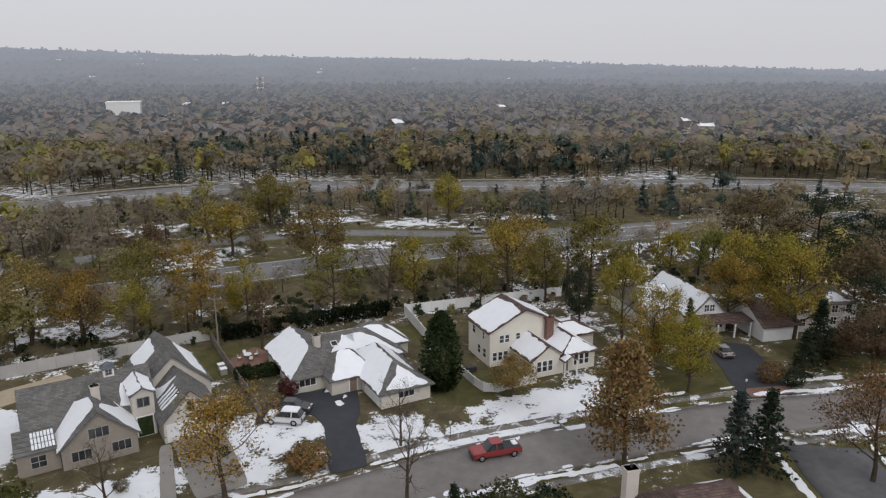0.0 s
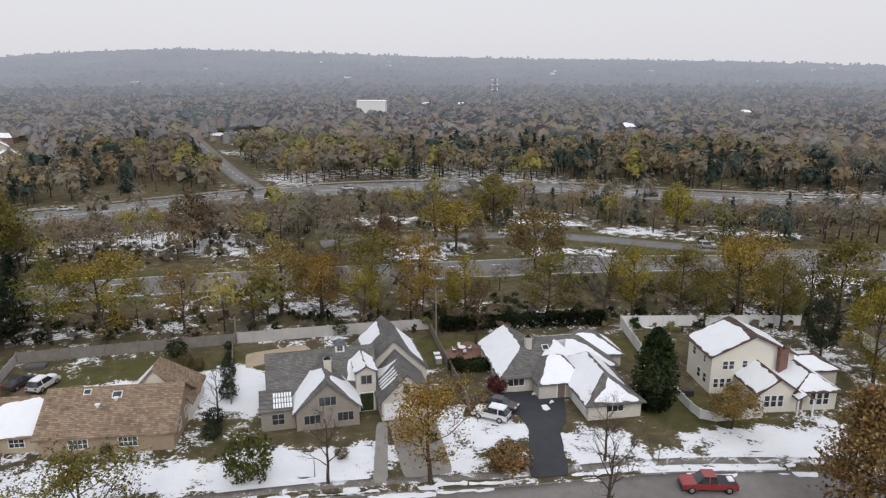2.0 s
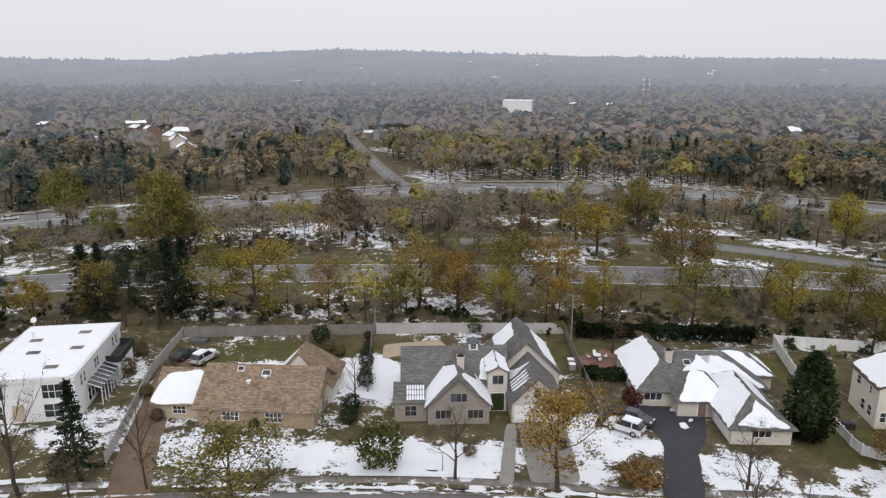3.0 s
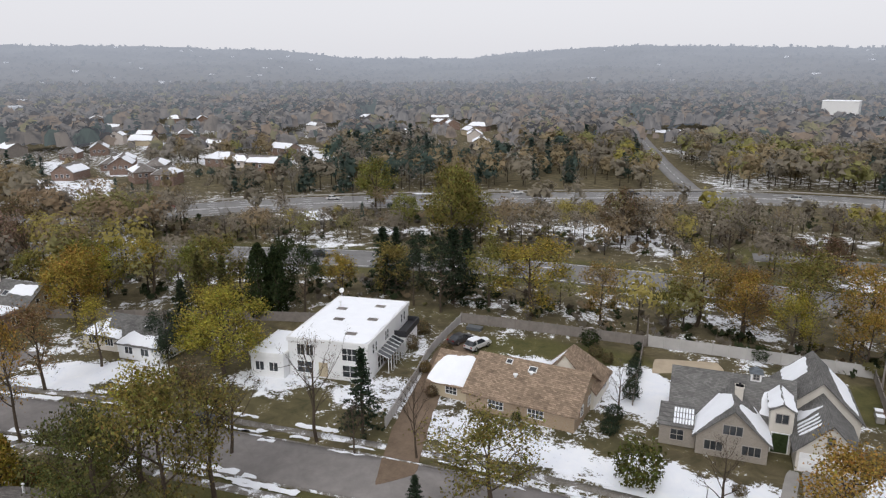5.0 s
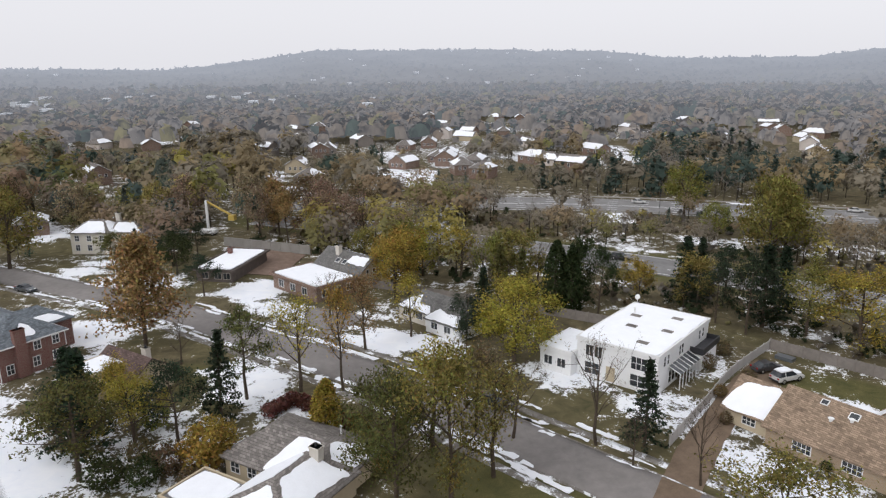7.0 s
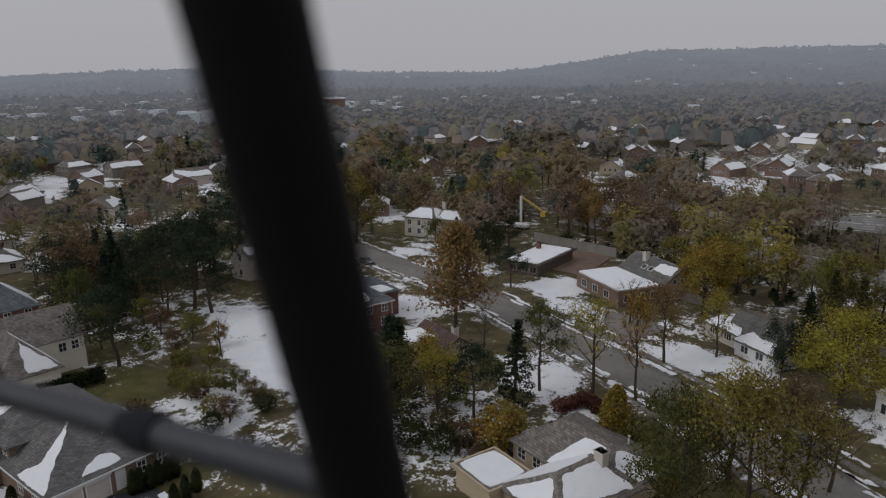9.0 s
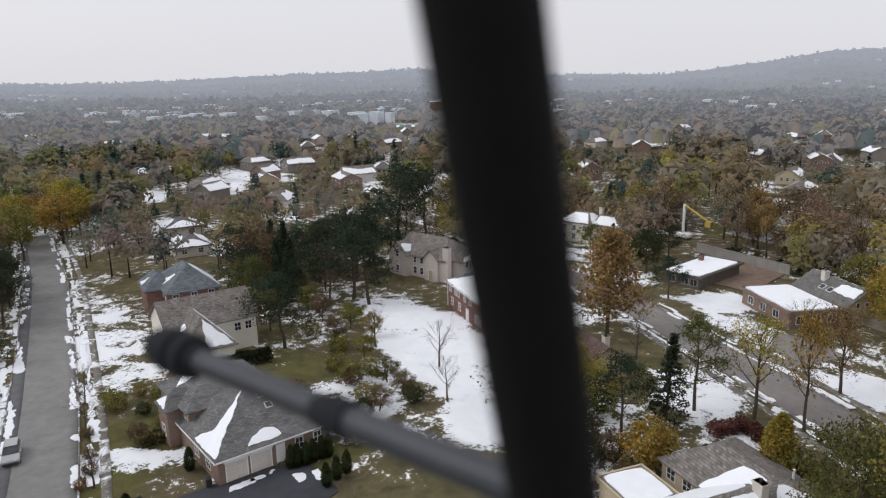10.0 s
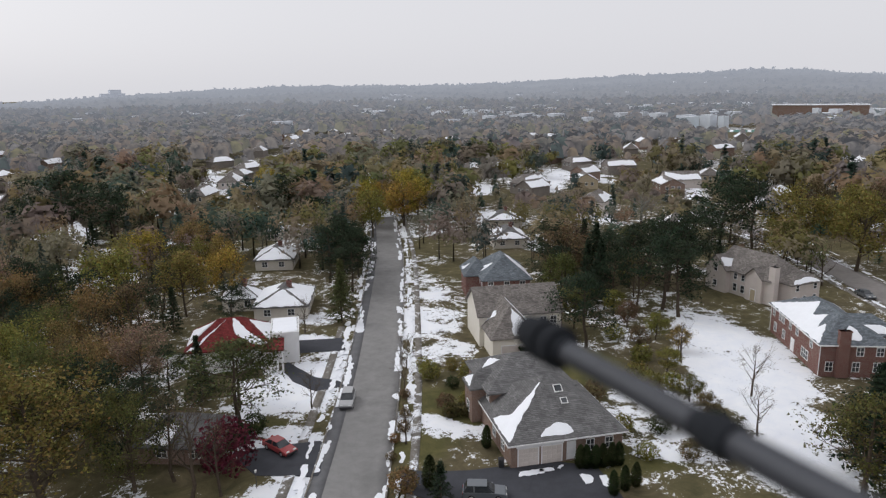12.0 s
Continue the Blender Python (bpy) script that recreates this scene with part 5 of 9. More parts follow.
def h_big():
    r = house("broad house with snow-covered flat front and grey gable", -129, 0.9, 35)
    flat_block(r, -14.9, 0, 0, 9.5, 2.9, M["brick_tan"], M["snow"], 0.3, 0.6)
    a = volume(r, -14, 0.5, 9.5, 18.5, 3.0, 6.2, "x", (0, 0), M["tanwall"], M["shingle_grey"], 0.4)
    roof_snow(r, a["back"])
    roof_snow(r, a["front"], ((0.6, 0.5), (0.95, 0.5), (0.95, 0.9), (0.62, 0.85)))
    chimney(r, -9.5, 13, 5.0, 7.2, 1.1, 1.0, M["stucco"])
    skylight(r, a["front"], 0.42, 0.5, 1.1, 1.0)
    skylight(r, a["front"], 0.56, 0.5, 1.1, 1.0)
    row_windows(r, "right", (12.3, 14, 15.7), 0.5, 3.2, 0.6, 0.8, 1, 1)
    row_windows(r, "right", (2, 5, 8), 0, 0.7, 1.5, 1.4, 2, 1)
    row_windows(r, "front", (-12, -8, -4), 0, 0.7, 1.6, 1.4, 2, 1)
    r = house("flat-roofed house under smooth snow, shade put into its walls", -149.4, -24.0, 68)
    flat_block(r, 0, 8.2, 0, 17, 2.6, M["dark_wall"], M["snow"], 0.2, 0.7)
    chimney(r, 1.5, 12.5, 2.6, 4.2, 0.9, 0.9)
    row_windows(r, "front", (2, 5, 7), 0, 0.6, 1.5, 1.3, 2, 1, frame_mat=M["frame_dull"])
    r = house("two-storey cream house with snowy hip roofs", -180, -57.5, 77)
    a = volume(r, 0, 9.5, 0, 9, 5.3, 7.6, "x", (3, 3), M["cream"], M["shingle_taupe"])
    b = volume(r, 9.5, 17, 2, 9, 5.0, 7.0, "x", (0, 3), M["cream"], M["shingle_taupe"])
    for s in (a["front"], a["left"], a["right"], b["front"]):
        roof_snow(r, s, ((0.06, 0.04), (0.94, 0.04), (0.9, 0.85), (0.1, 0.85)))
    row_windows(r, "front", (1.6, 4.6, 7.8), 0, 3.2, 1.0, 1.3)
    row_windows(r, "front", (1.6, 4.6, 7.8), 0, 0.8, 1.0, 1.4)
    chimney(r, 9.5, 6, 5, 9, 1, 1, M["stucco"])


def h_brick():
    r = house("two-storey red brick house with slate hip roof half under snow", -115.6, -58.9, 47.9)
    a = volume(r, 0, 19.8, 0, 9.8, 5.2, 7.9, "x", (4.9, 4.9), M["brick"], M["shingle_slate"], 0.5)
    b = volume(r, 6, 14, 7, 14.5, 4.6, 6.6, "y", (0, 3), M["brick"], M["shingle_slate"], 0.4)
    roof_snow(r, a["front"], ((0.01, 0.02), (0.99, 0.02), (0.86, 0.55), (0.80, 0.3), (0.74, 0.75), (0.55, 0.5), (0.3, 0.95), (0.05, 0.2)))
    roof_snow(r, a["right"], ((0.35, 0.2), (0.62, 0.14), (0.66, 0.5), (0.5, 0.66), (0.42, 0.5)))
    roof_snow(r, b["right"], ((0.1, 0.1), (0.9, 0.1), (0.8, 0.5), (0.2, 0.4)))
    chimney(r, 20.15, 3.0, 0, 7.3, 0.8, 1.6)
    for x in (1.2, 4.0, 5.4, 8.4, 11.2, 16.6):
        window(r, "front", x, 0, 3.3, 0.9, 1.25, 2, 2)
    for x in (2.2, 6.0, 14.6):
        window(r, "front", x, 0, 0.8, 1.0 if x < 14 else 2.4, 1.4, 2 if x < 14 else 3, 2)
    door(r, "front", 9.8, 0, 0, 1.1, 2.1, M["white"], "front_door")
    row_windows(r, "right", (5.6, 8.4), 19.8, 3.3, 0.95, 1.25)
    row_windows(r, "right", (1.4, 5.2, 8.2), 19.8, 0.8, 0.95, 1.4)
    bm = bmesh.new()
    for x, y in ((-0.08, -0.08), (19.88, -0.08), (19.88, 9.88)):
        tube(bm, (x, y, 0), (x, y, 5.1), 0.06, 0.06, 6)
    part("downpipe", bm, M["white"], r)
    gutter(r, -0.5, 20.3, -0.5, 10.3, 5.05)


def h_pale():
    r = house("large beige two-storey house with taupe gables", -132.8, -82.1, 77)
    w, g = M["pinkish"], M["shingle_taupe"]
    a = volume(r, 1.5, 15.7, 0, 10, 5.0, 8.6, "x", (0, 3), w, g, 0.45)
    b = volume(r, 0, 5.5, -1.2, 6, 5.0, 7.6, "y", (0, 0), w, g, 0.4)
    c = volume(r, 10.2, 14.2, -0.6, 5, 5.0, 6.8, "y", (0, 0), w, g, 0.4)
    d = volume(r, 15.5, 19, 2, 9.8, 4.8, 6.2, "y", (2, 2), w, g, 0.4)
    roof_snow(r, b["right"], ((0.05, 0.3), (0.5, 0.1), (0.6, 0.6), (0.1, 0.8)))
    roof_snow(r, d["right"], ((0.05, 0.05), (0.9, 0.05), (0.9, 0.4), (0.5, 0.5), (0.1, 0.4)))
    chimney(r, 16.1, 0.4, 0, 7.8, 1.5, 1.2, w)
    row_windows(r, "front", (2.7,), -1.2, 4.2, 0.8, 1.3, 1, 2)
    row_windows(r, "front", (2.7,), -1.2, 1.0, 0.9, 1.2, 1, 2)
    row_windows(r, "front", (7, 9), 0, 3.2, 0.8, 1.2, 1, 2)
    row_windows(r, "front", (7, 9), 0, 0.7, 0.9, 1.5, 1, 2)
    door(r, "front", 12.2, -0.6, 0, 1.2, 2.3, M["tanwall"], "front_door")
    row_windows(r, "right", (3.6, 8.4), 19, 3.2, 0.8, 1.2, 1, 2)
    row_windows(r, "right", (3.0, 5.6, 8.4), 19, 0.9, 0.8, 1.1, 1, 2)


def h_mansion():
    r = house("large brown-brick house with hipped charcoal roofs and garage", -48.9, -53.2, 156.5)
    w, g = M["brick_tan"], M["shingle_dark"]
    a = volume(r, 0, 13.9, 0, 14, 3.2, 7.7, "x", (6.6, 6.6), w, g, 0.5)
    b = volume(r, 0.4, 11.5, 9.5, 20, 5.2, 7.9, "x", (4.6, 4.6), w, g, 0.5)
    c = volume(r, -1.4, 1.4, 12, 15.4, 4.9, 6.4, "x", (1.2, 0), w, g, 0.35)
    roof_snow(r, a["left"], ((0.55, 0.03), (0.99, 0.02), (0.94, 0.9), (0.86, 0.8), (0.75, 0.3)))
    roof_snow(r, a["front"], ((0.24, 0.08), (0.56, 0.08), (0.52, 0.2), (0.42, 0.26), (0.3, 0.18)))
    roof_snow(r, b["back"], ((0.1, 0.05), (0.9, 0.05), (0.85, 0.8), (0.2, 0.8)))
    roof_snow(r, b["left"], ((0.1, 0.5), (0.4, 0.2), (0.5, 0.7)))
    roof_snow(r, c["left"], ((0.1, 0.1), (0.9, 0.1), (0.6, 0.7)))
    skylight(r, a["front"], 0.64, 0.56, 0.7, 0.7)
    skylight(r, a["front"], 0.68, 0.76, 0.9, 0.9)
    door(r, "front", 2.1, 0, 0, 2.4, 2.2, M["pinkish"], "garage_door", (4, 4))
    door(r, "front", 5.0, 0, 0, 2.4, 2.2, M["pinkish"], "garage_door", (4, 4))
    door(r, "front", 7.4, 0, 0.1, 0.9, 2.2, M["white"], "side_door", (1, 3))
    for x in (2.1, 5.0):
        part("keystone", boxes((x - 1.45, x + 1.45, -0.1, 0.05, 2.3, 2.55), (x - .15, x + .15, -0.16, 0.05, 2.3, 2.8)), M["white"], r)
    row_windows(r, "front", (9.8, 12.2), 0, 1.0, 0.9, 1.3)
    row_windows(r, "left", (3, 6.5), 0, 0.8, 1.1, 1.5)
    row_windows(r, "left", (13.7,), -1.4, 1.0, 1.0, 1.4)
    row_windows(r, "left", (10.6, 17.5), 0.4, 3.2, 0.9, 1.2)
    row_windows(r, "right", (4, 8), 13.9, 0.9, 1.0, 1.3)
    gutter(r, -0.5, 14.4, -0.5, 14.5, 3.0)
    # next houses along the lane
    r = house("taupe-roofed house with arched windows and brick chimney", -68.4, -79.2, 153)
    a = volume(r, -0.8, 13.6, 6.5, 16.5, 5.4, 8.9, "x", (0, 0), M["cream"], M["shingle_taupe"], 0.4)
    b = volume(r, 0, 7.6, 0, 10, 3.9, 7.8, "y", (3.6, 0), M["cream"], M["shingle_taupe"], 0.45)
    roof_snow(r, b["right"], ((0.04, 0.05), (0.86, 0.05), (0.9, 0.9), (0.5, 0.97), (0.24, 0.75)))
    roof_snow(r, b["left"], ((0.0, 0.04), (0.3, 0.02), (0.62, 0.5), (0.5, 0.6)))
    roof_snow(r, b["front"], ((0.45, 0.06), (0.96, 0.05), (0.62, 0.86), (0.5, 0.92), (0.42, 0.6)))
    chimney(r, 13.9, 8.6, 0, 7.0, 0.7, 1.6, M["brick_tan"])
    row_windows(r, "right", (9.4, 10.8, 12.2), 13.6, 1.0, 0.9, 2.0, 2, 3)
    door(r, "front", 3.8, 0, 0, 4.6, 2.2, M["pinkish"], "garage_door", (4, 4))
    row_windows(r, "front", (10.4, 12.2), 6.5, 3.2, 1.0, 1.3)
    r = house("brick house with blue-grey hip roof streaked with snow", -86.2, -103, 148.5)
    a = volume(r, 0, 9.6, 0, 13.5, 5.1, 8.8, "y", (4.8, 4.8), M["brick"], M["shingle_slate"], 0.45)
    b = volume(r, -3, 2, 5, 13, 4.9, 7.4, "y", (2.4, 2.4), M["brick"], M["shingle_slate"], 0.4)
    roof_snow(r, a["right"], ((0.0, 0.06), (0.6, 0.04), (0.85, 0.6), (0.7, 0.85), (0.35, 0.8)))
    roof_snow(r, a["left"], ((0.4, 0.1), (0.62, 0.1), (0.8, 0.6), (0.6, 0.5)))
    roof_snow(r, b["left"], ((0.2, 0.1), (0.5, 0.1), (0.6, 0.6)))
    row_windows(r, "front", (1.5, 4.8, 8), 0, 3.2, 1.0, 1.3)
    row_windows(r, "front", (1.5, 4.8, 8), 0, 0.8, 1.0, 1.4)
    row_windows(r, "left", (2, 5), 0, 3.2, 1.0, 1.3)


def h_red():
    r = house("white house with red tile roof and columned porch", -27.8, -104.2, 155)
    w, g = M["white"], M["tile_red"]
    a = volume(r, 0, 12.5, 0, 10, 3.9, 7.0, "x", (4.5, 4.5), w, g, 0.6)
    flat_block(r, 12.6, 16.8, 1.5, 9, 4.8, w, M["snow"], 0.3, 0.2)
    part("porch_roof", slab([(11.2, -2.4, 3.7), (14.6, -2.4, 3.7), (14.6, 1.4, 4.3), (11.2, 1.4, 4.3)], [(0, 1, 2, 3)], -0.3), g, r)
    for x in (11.5, 12.5, 13.5, 14.3):
        bm = bmesh.new()
        tube(bm, (x, -2.1, -0.1), (x, -2.1, 3.45), 0.17, 0.14, 10)
        box(bm, x - .22, x + .22, -2.32, -1.88, -0.1, 0.1)
        box(bm, x - .2, x + .2, -2.3, -1.9, 3.3, 3.45)
        part("column", bm, w, r)
    roof_snow(r, a["left"], ((0.05, 0.04), (0.8, 0.04), (0.85, 0.3), (0.5, 0.5), (0.45, 0.9), (0.2, 0.5)))
    roof_snow(r, a["right"], ((0.05, 0.1), (0.95, 0.05), (0.7, 0.8), (0.3, 0.6)))
    roof_snow(r, a["back"], ((0.05, 0.1), (0.95, 0.05), (0.7, 0.8), (0.3, 0.6)))
    roof_snow(r, a["front"], ((0.60, 0.45), (0.78, 0.12), (0.97, 0.03), (0.84, 0.5), (0.70, 0.96), (0.52, 0.97)))
    roof_snow(r, a["front"], ((0.02, 0.03), (0.09, 0.04), (0.36, 0.97), (0.27, 0.8)))
    window(r, "front", 6, 0, 2.4, 0.8, 0.7, 1, 1)
    row_windows(r, "front", (2, 9), 0, 0.8, 1.2, 1.3)
    row_windows(r, "left", (3, 7), 0, 0.8, 1.2, 1.3)
    part("garden_wall", boxes((-7, 0, 4.6, 4.8, -0.1, 1.7)), w, r)
    for x, y, t, sx, sy in ((-45.6, -122.6, 148, 10, 13), (-60.2, -158.6, 148, 9, 12), (-76, -190, 148, 12, 10), (-42.7, -131.8, 150, 7, 5), (-120.1, -139.1, 148, 9, 12), (-136.0, -161.1, 148, 11, 10), (-20.5, -156, 170, 12, 10), (14, -112, 175, 12, 9), (-47, -190, 140, 11, 9)):
        r = house("low house under a thick cover of snow among trees", x, y, t)
        a = volume(r, 0, sx, 0, sy, 2.7, 5.0, "y", (sx / 2.3, sx / 2.3), M["stucco"], M["shingle_dark"], 0.5)
        k = 0.9 if x > -70 else 0.6
        roof_snow(r, a["front"], ((0.05, 0.03), (0.95, 0.03), (0.6, k), (0.4, k)))
        roof_snow(r, a["right"], ((0.03, 0.03), (0.95, 0.03), (0.9, k), (0.5, 0.6), (0.1, k)))
        roof_snow(r, a["left"], ((0.03, 0.03), (0.95, 0.03), (0.9, k), (0.5, 0.7), (0.1, k)))
        row_windows(r, "front", (sx * .25, sx * .7), 0, 0.8, 1.2, 1.2)
        row_windows(r, "right", (sy * .3, sy * .7), sx, 0.8, 1.2, 1.2)
        chimney(r, sx * .6, sy * .5, 4, 5.9, 0.9, 0.9)


def h_near():
    r = house("grey-roofed ranch with snow and a brick chimney", -68.2, -6.2, 49)
    g, w = M["shingle_taupe"], M["tanwall"]
    a = volume(r, -5, 9, -0.2, 10, 2.6, 4.7, "x", (3, 4), w, g, 0.5)
    b = volume(r, 1.5, 9.6, -7, 4, 2.6, 4.6, "y", (3.6, 2), w, g, 0.5)
    roof_snow(r, a["front"], ((0.42, 0.05), (0.96, 0.05), (0.92, 0.9), (0.55, 0.85), (0.45, 0.4)))
    roof_snow(r, a["right"], ((0.05, 0.05), (0.95, 0.05), (0.6, 0.8), (0.4, 0.8)))
    roof_snow(r, b["left"], ((0.03, 0.04), (0.97, 0.04), (0.9, 0.9), (0.1, 0.85)))
    roof_snow(r, b["front"], ((0.1, 0.05), (0.9, 0.05), (0.6, 0.8), (0.4, 0.8)))
    roof_snow(r, b["right"], ((0.05, 0.3), (0.9, 0.1), (0.9, 0.9), (0.1, 0.9)))
    chimney(r, 6.3, 1.9, 3.4, 5.7, 1.2, 0.9, M["stucco"])
    flat_block(r, -4.5, 1.3, -8.6, -3.4, 2.5, w, M["snow"], 0.15, 0.4)
    row_windows(r, "front", (-3.5, -1), -0.2, 0.8, 1.2, 1.2)
    vent(r, 4.5, 8.2, 3.6, 0.8, 0.12)
    r = house("brown-roofed tan house with one snowy slope", -98.5, -31, 47)
    a = volume(r, 0, 9, 0, 6.6, 2.7, 5.0, "x", (0, 0), M["tanwall"], M["shingle_brown"], 0.5)
    flat_block(r, 0.2, 5.2, -3.2, 2.6, 4.0, M["tanwall"], M["snow"], 0.12, 0.35)
    chimney(r, 6.6, 4.4, 3.4, 5.7, 1.0, 0.8, M["stucco"])
    row_windows(r, "front", (7,), 0, 0.8, 1.3, 1.2)
    window(r, "front", 2.6, -3.2, 0.9, 1.4, 1.2, 3, 1)
    row_windows(r, "right", (-1.2,), 5.2, 2.0, 1.5, 0.9, 2, 1)
    r = house("brown-shingled house with pale brick chimney", 16.5, 51.5, 14)
    a = volume(r, 0, 13, -6, 5.4, 2.9, 6.9, "x", (3.6, 5), M["stucco"], M["shingle_brown"], 0.5)
    roof_snow(r, a["right"], ((0.05, 0.05), (0.9, 0.05), (0.6, 0.6)))
    roof_snow(r, a["back"], ((0.05, 0.1), (0.3, 0.05), (0.25, 0.5)))
    chimney(r, 1.0, 3.2, 0, 7.4, 1.2, 0.9, M["pinkish"])
    row_windows(r, "back", (3, 7, 10), 5.4, 0.8, 1.2, 1.2)
    r = house("grey low house behind a red maple", -14.8, -81.2, 140)
    a = volume(r, 0, 9, 0, 7.5, 2.4, 4.6, "x", (3, 3), M["brick_tan"], M["shingle_dark"], 0.5)
    roof_snow(r, a["front"], ((0.1, 0.1), (0.45, 0.05), (0.5, 0.6), (0.3, 0.7)))
    row_windows(r, "front", (3, 7), 0, 0.8, 1.2, 1.2)


for f in (h_grey, h_tan, h_low, h_cream, h_gable, h_modern, h_small, h_big, h_brick, h_pale, h_mansion, h_red, h_near):
    f()


# ---- houses among the far woods ----
def far_homes():
    rnd = random.Random(11)
    spots = [(-255, 828), (-298, 829), (-243, 631), (63, 784), (-36, 526), (185, 545), (187, 503), (-412, 311), (-366, 292), (-298, 245), (-472, 343), (-528, 308), (-390, 318), (-440, 322), (-335, 270),
             (-291, 66), (-278, 72), (-321, 65), (-592, 164), (-461, 133), (-317, 108), (-341, 148), (-459, 224), (-523, 304), (-419, 33), (-377, 12)]
    spots += [(-402, 71), (-208, -76), (-430, -88), (-445, -120), (-242, -172), (-257, -177), (-225, -202), (-198, -208), (-274, -224), (-286, -605), (-305, -584), (-345, -560), (-176, -442), (-135, -399),
              (-272, -250), (-242, -217), (-277, -228), (-205, -214), (-247, -130), (-203, -97), (-161, -112)]
    known = len(spots)
    for k in range(85):
        a, d = radians(rnd.uniform(68, 187)), rnd.uniform(215, 640)
        spots.append((-d * math.sin(a), d * math.cos(a)))
    walls = ("tanwall", "brick_tan", "wood_grey", "pinkish", "brick_tan", "wood_grey")
    for num, (x, y) in enumerate(spots):
        if np.min(near_line(np.array([x]), np.array([y]), FARWAY)) < 22 or np.min(near_line(np.array([x]), np.array([y]), EXIT)) < 16:
            continue
        d = math.hypot(x, y)
        if np.min(near_line(np.array([x]), np.array([y]), STREET)) < 18 or np.min(near_line(np.array([x]), np.array([y]), LANE)) < 18 or num >= known and d < 240:
            continue
        r = thing("house", "distant house with snow on its roof among bare trees", "house", frame_at(x, y, rnd.uniform(-40, 60)), "distant houses")
        sx, sy, e = rnd.uniform(9, 15), rnd.uniform(8, 10), rnd.choice((3.0, 3.2, 5.0)) if num >= known else rnd.choice((3.6, 4.4))
        a = volume(r, -sx / 2, sx / 2, -sy / 2, sy / 2, e, e + rnd.uniform(2.2, 3.2), "x", rnd.choice(((0, 0), (3, 3))), M[rnd.choice(walls)], M["shingle_taupe"], 0.4)
        for side in ("front", "back"):
            roof_snow(r, a[side], ((0.02, 0.03), (0.97, 0.03), (0.95, rnd.uniform(0.6, 0.95)), (0.5, rnd.uniform(0.5, 0.95)), (0.05, rnd.uniform(0.6, 0.95))), 0.3, thick=0.12)
        if d < 420:
            for i in range(3):
                window(r, "front", -sx / 3 + i * sx / 3, -sy / 2, e - 2.0, 1.1, 1.3, 1, 2)
                window(r, "right", sx / 2, -sy / 4 + i * sy / 4, e - 2.0, 1.0, 1.2, 1, 2)
        if num < known:
            FRONTS.append((x, y, 1.5 * sx))
        elif num % 2:
            FRONTS.append((x, y, 0.75 * sx))
        HOMES.append((x, y, 0))
        CLEAR.append((x, y, 12 if num < known else 8))
        ux, uy = x / d, y / d
        if num < known and 400 < d < 560:
            CLEAR.append((x - ux * 36, y - uy * 36, 12))
        CLEAR.append((x - ux * 15, y - uy * 15, (9 if num < known else 5) if d < 420 else 13))


CLEAR, FRONTS = [], []
far_homes()


def far_marks():
    r = thing("warehouse", "large white windowless building beyond the woods", "building", frame_at(-289, 640, 18))
    part("wall", boxes((-14, 14, -10, 10, -0.2, 15), (-14.3, 14.3, -10.3, 10.3, 15, 15.6)), M["white"], r)
    part("roof", boxes((-14, 14, -10, 10, 15.6, 15.8)), M["snow"], r)
    part("loading_door", boxes((-12, -7, -10.2, -9.9, 0, 4.5)), M["metal_dark"], r)
    CLEAR.append((-289, 622, 26))
    r = thing("radio_mast", "tall lattice radio mast with dish arms", "mast", frame_at(-156, 607.5, 10))
    for sx, sy in ((-1, -1), (1, -1), (1, 1), (-1, 1)):
        bm = bmesh.new()
        tube(bm, (sx * 1.2, sy * 1.2, 0), (sx * .5, sy * .5, 38), 0.22, 0.16, 5)
        part("mast_leg", bm, M["concrete"], r)
    for k in range(12):
        z, w = k * 3.15, 1.2 - 0.7 * k / 12
        bm = bmesh.new()
        tube(bm, (-w, -w, z), (w, -w, z + 3.1), 0.1, 0.1, 4)
        tube(bm, (w, w, z), (-w, w, z + 3.1), 0.1, 0.1, 4)
        part("lattice_brace", bm, M["concrete"], r)
    for z in (28, 32, 36):
        part("antenna_frame", boxes((-2.6, 2.6, -.25, .25, z, z + .5), (-2.7, -2.3, -.3, .3, z - 1, z + 1.4), (2.3, 2.7, -.3, .3, z - 1, z + 1.4)), M["white"], r)
    CLEAR.append((-156, 600, 12))
    r = thing("school_building", "long flat red-brick building on a far rise", "building", frame_at(-850, -404, 118))
    part("wall", boxes((-50, 50, -10, 10, -0.2, 16)), M["brick_tan"], r)
    part("roof", boxes((-51, 51, -11, 11, 16, 17)), M["snow"], r)
    CLEAR.append((-836, -397, 50))
    r = thing("sports_court", "fenced green sports courts with snow", "court", frame_at(-596, -357, 30))
    part("court_surface", boxes((-16, 16, -36, 36, -0.05, 0.1)), M["court"], r)
    for k in range(5):
        part("snow_strip", boxes((-15, 15, -34 + k * 15, -31 + k * 15, 0.1, 0.25)), M["snow"], r)
    CLEAR.append((-560, -335, 42))
    CLEAR.append((-596, -357, 44))


far_marks()
FRONTS += [(-300, 432, 22), (-289, 640, 24), (-156, 607, 8), (-850, -404, 70), (-596, -357, 36)]
for c in ((-194, -27, 11), (-181, -25, 10), (-170, -23, 9), (-274, 396, 22)):
    CLEAR.append(c)
CLEAR += [(-262, 378, 18), (-168, -14, 11), (-160, -7, 9), (-172, -48, 13), (-166, -41, 9), (-160, -52, 9)]

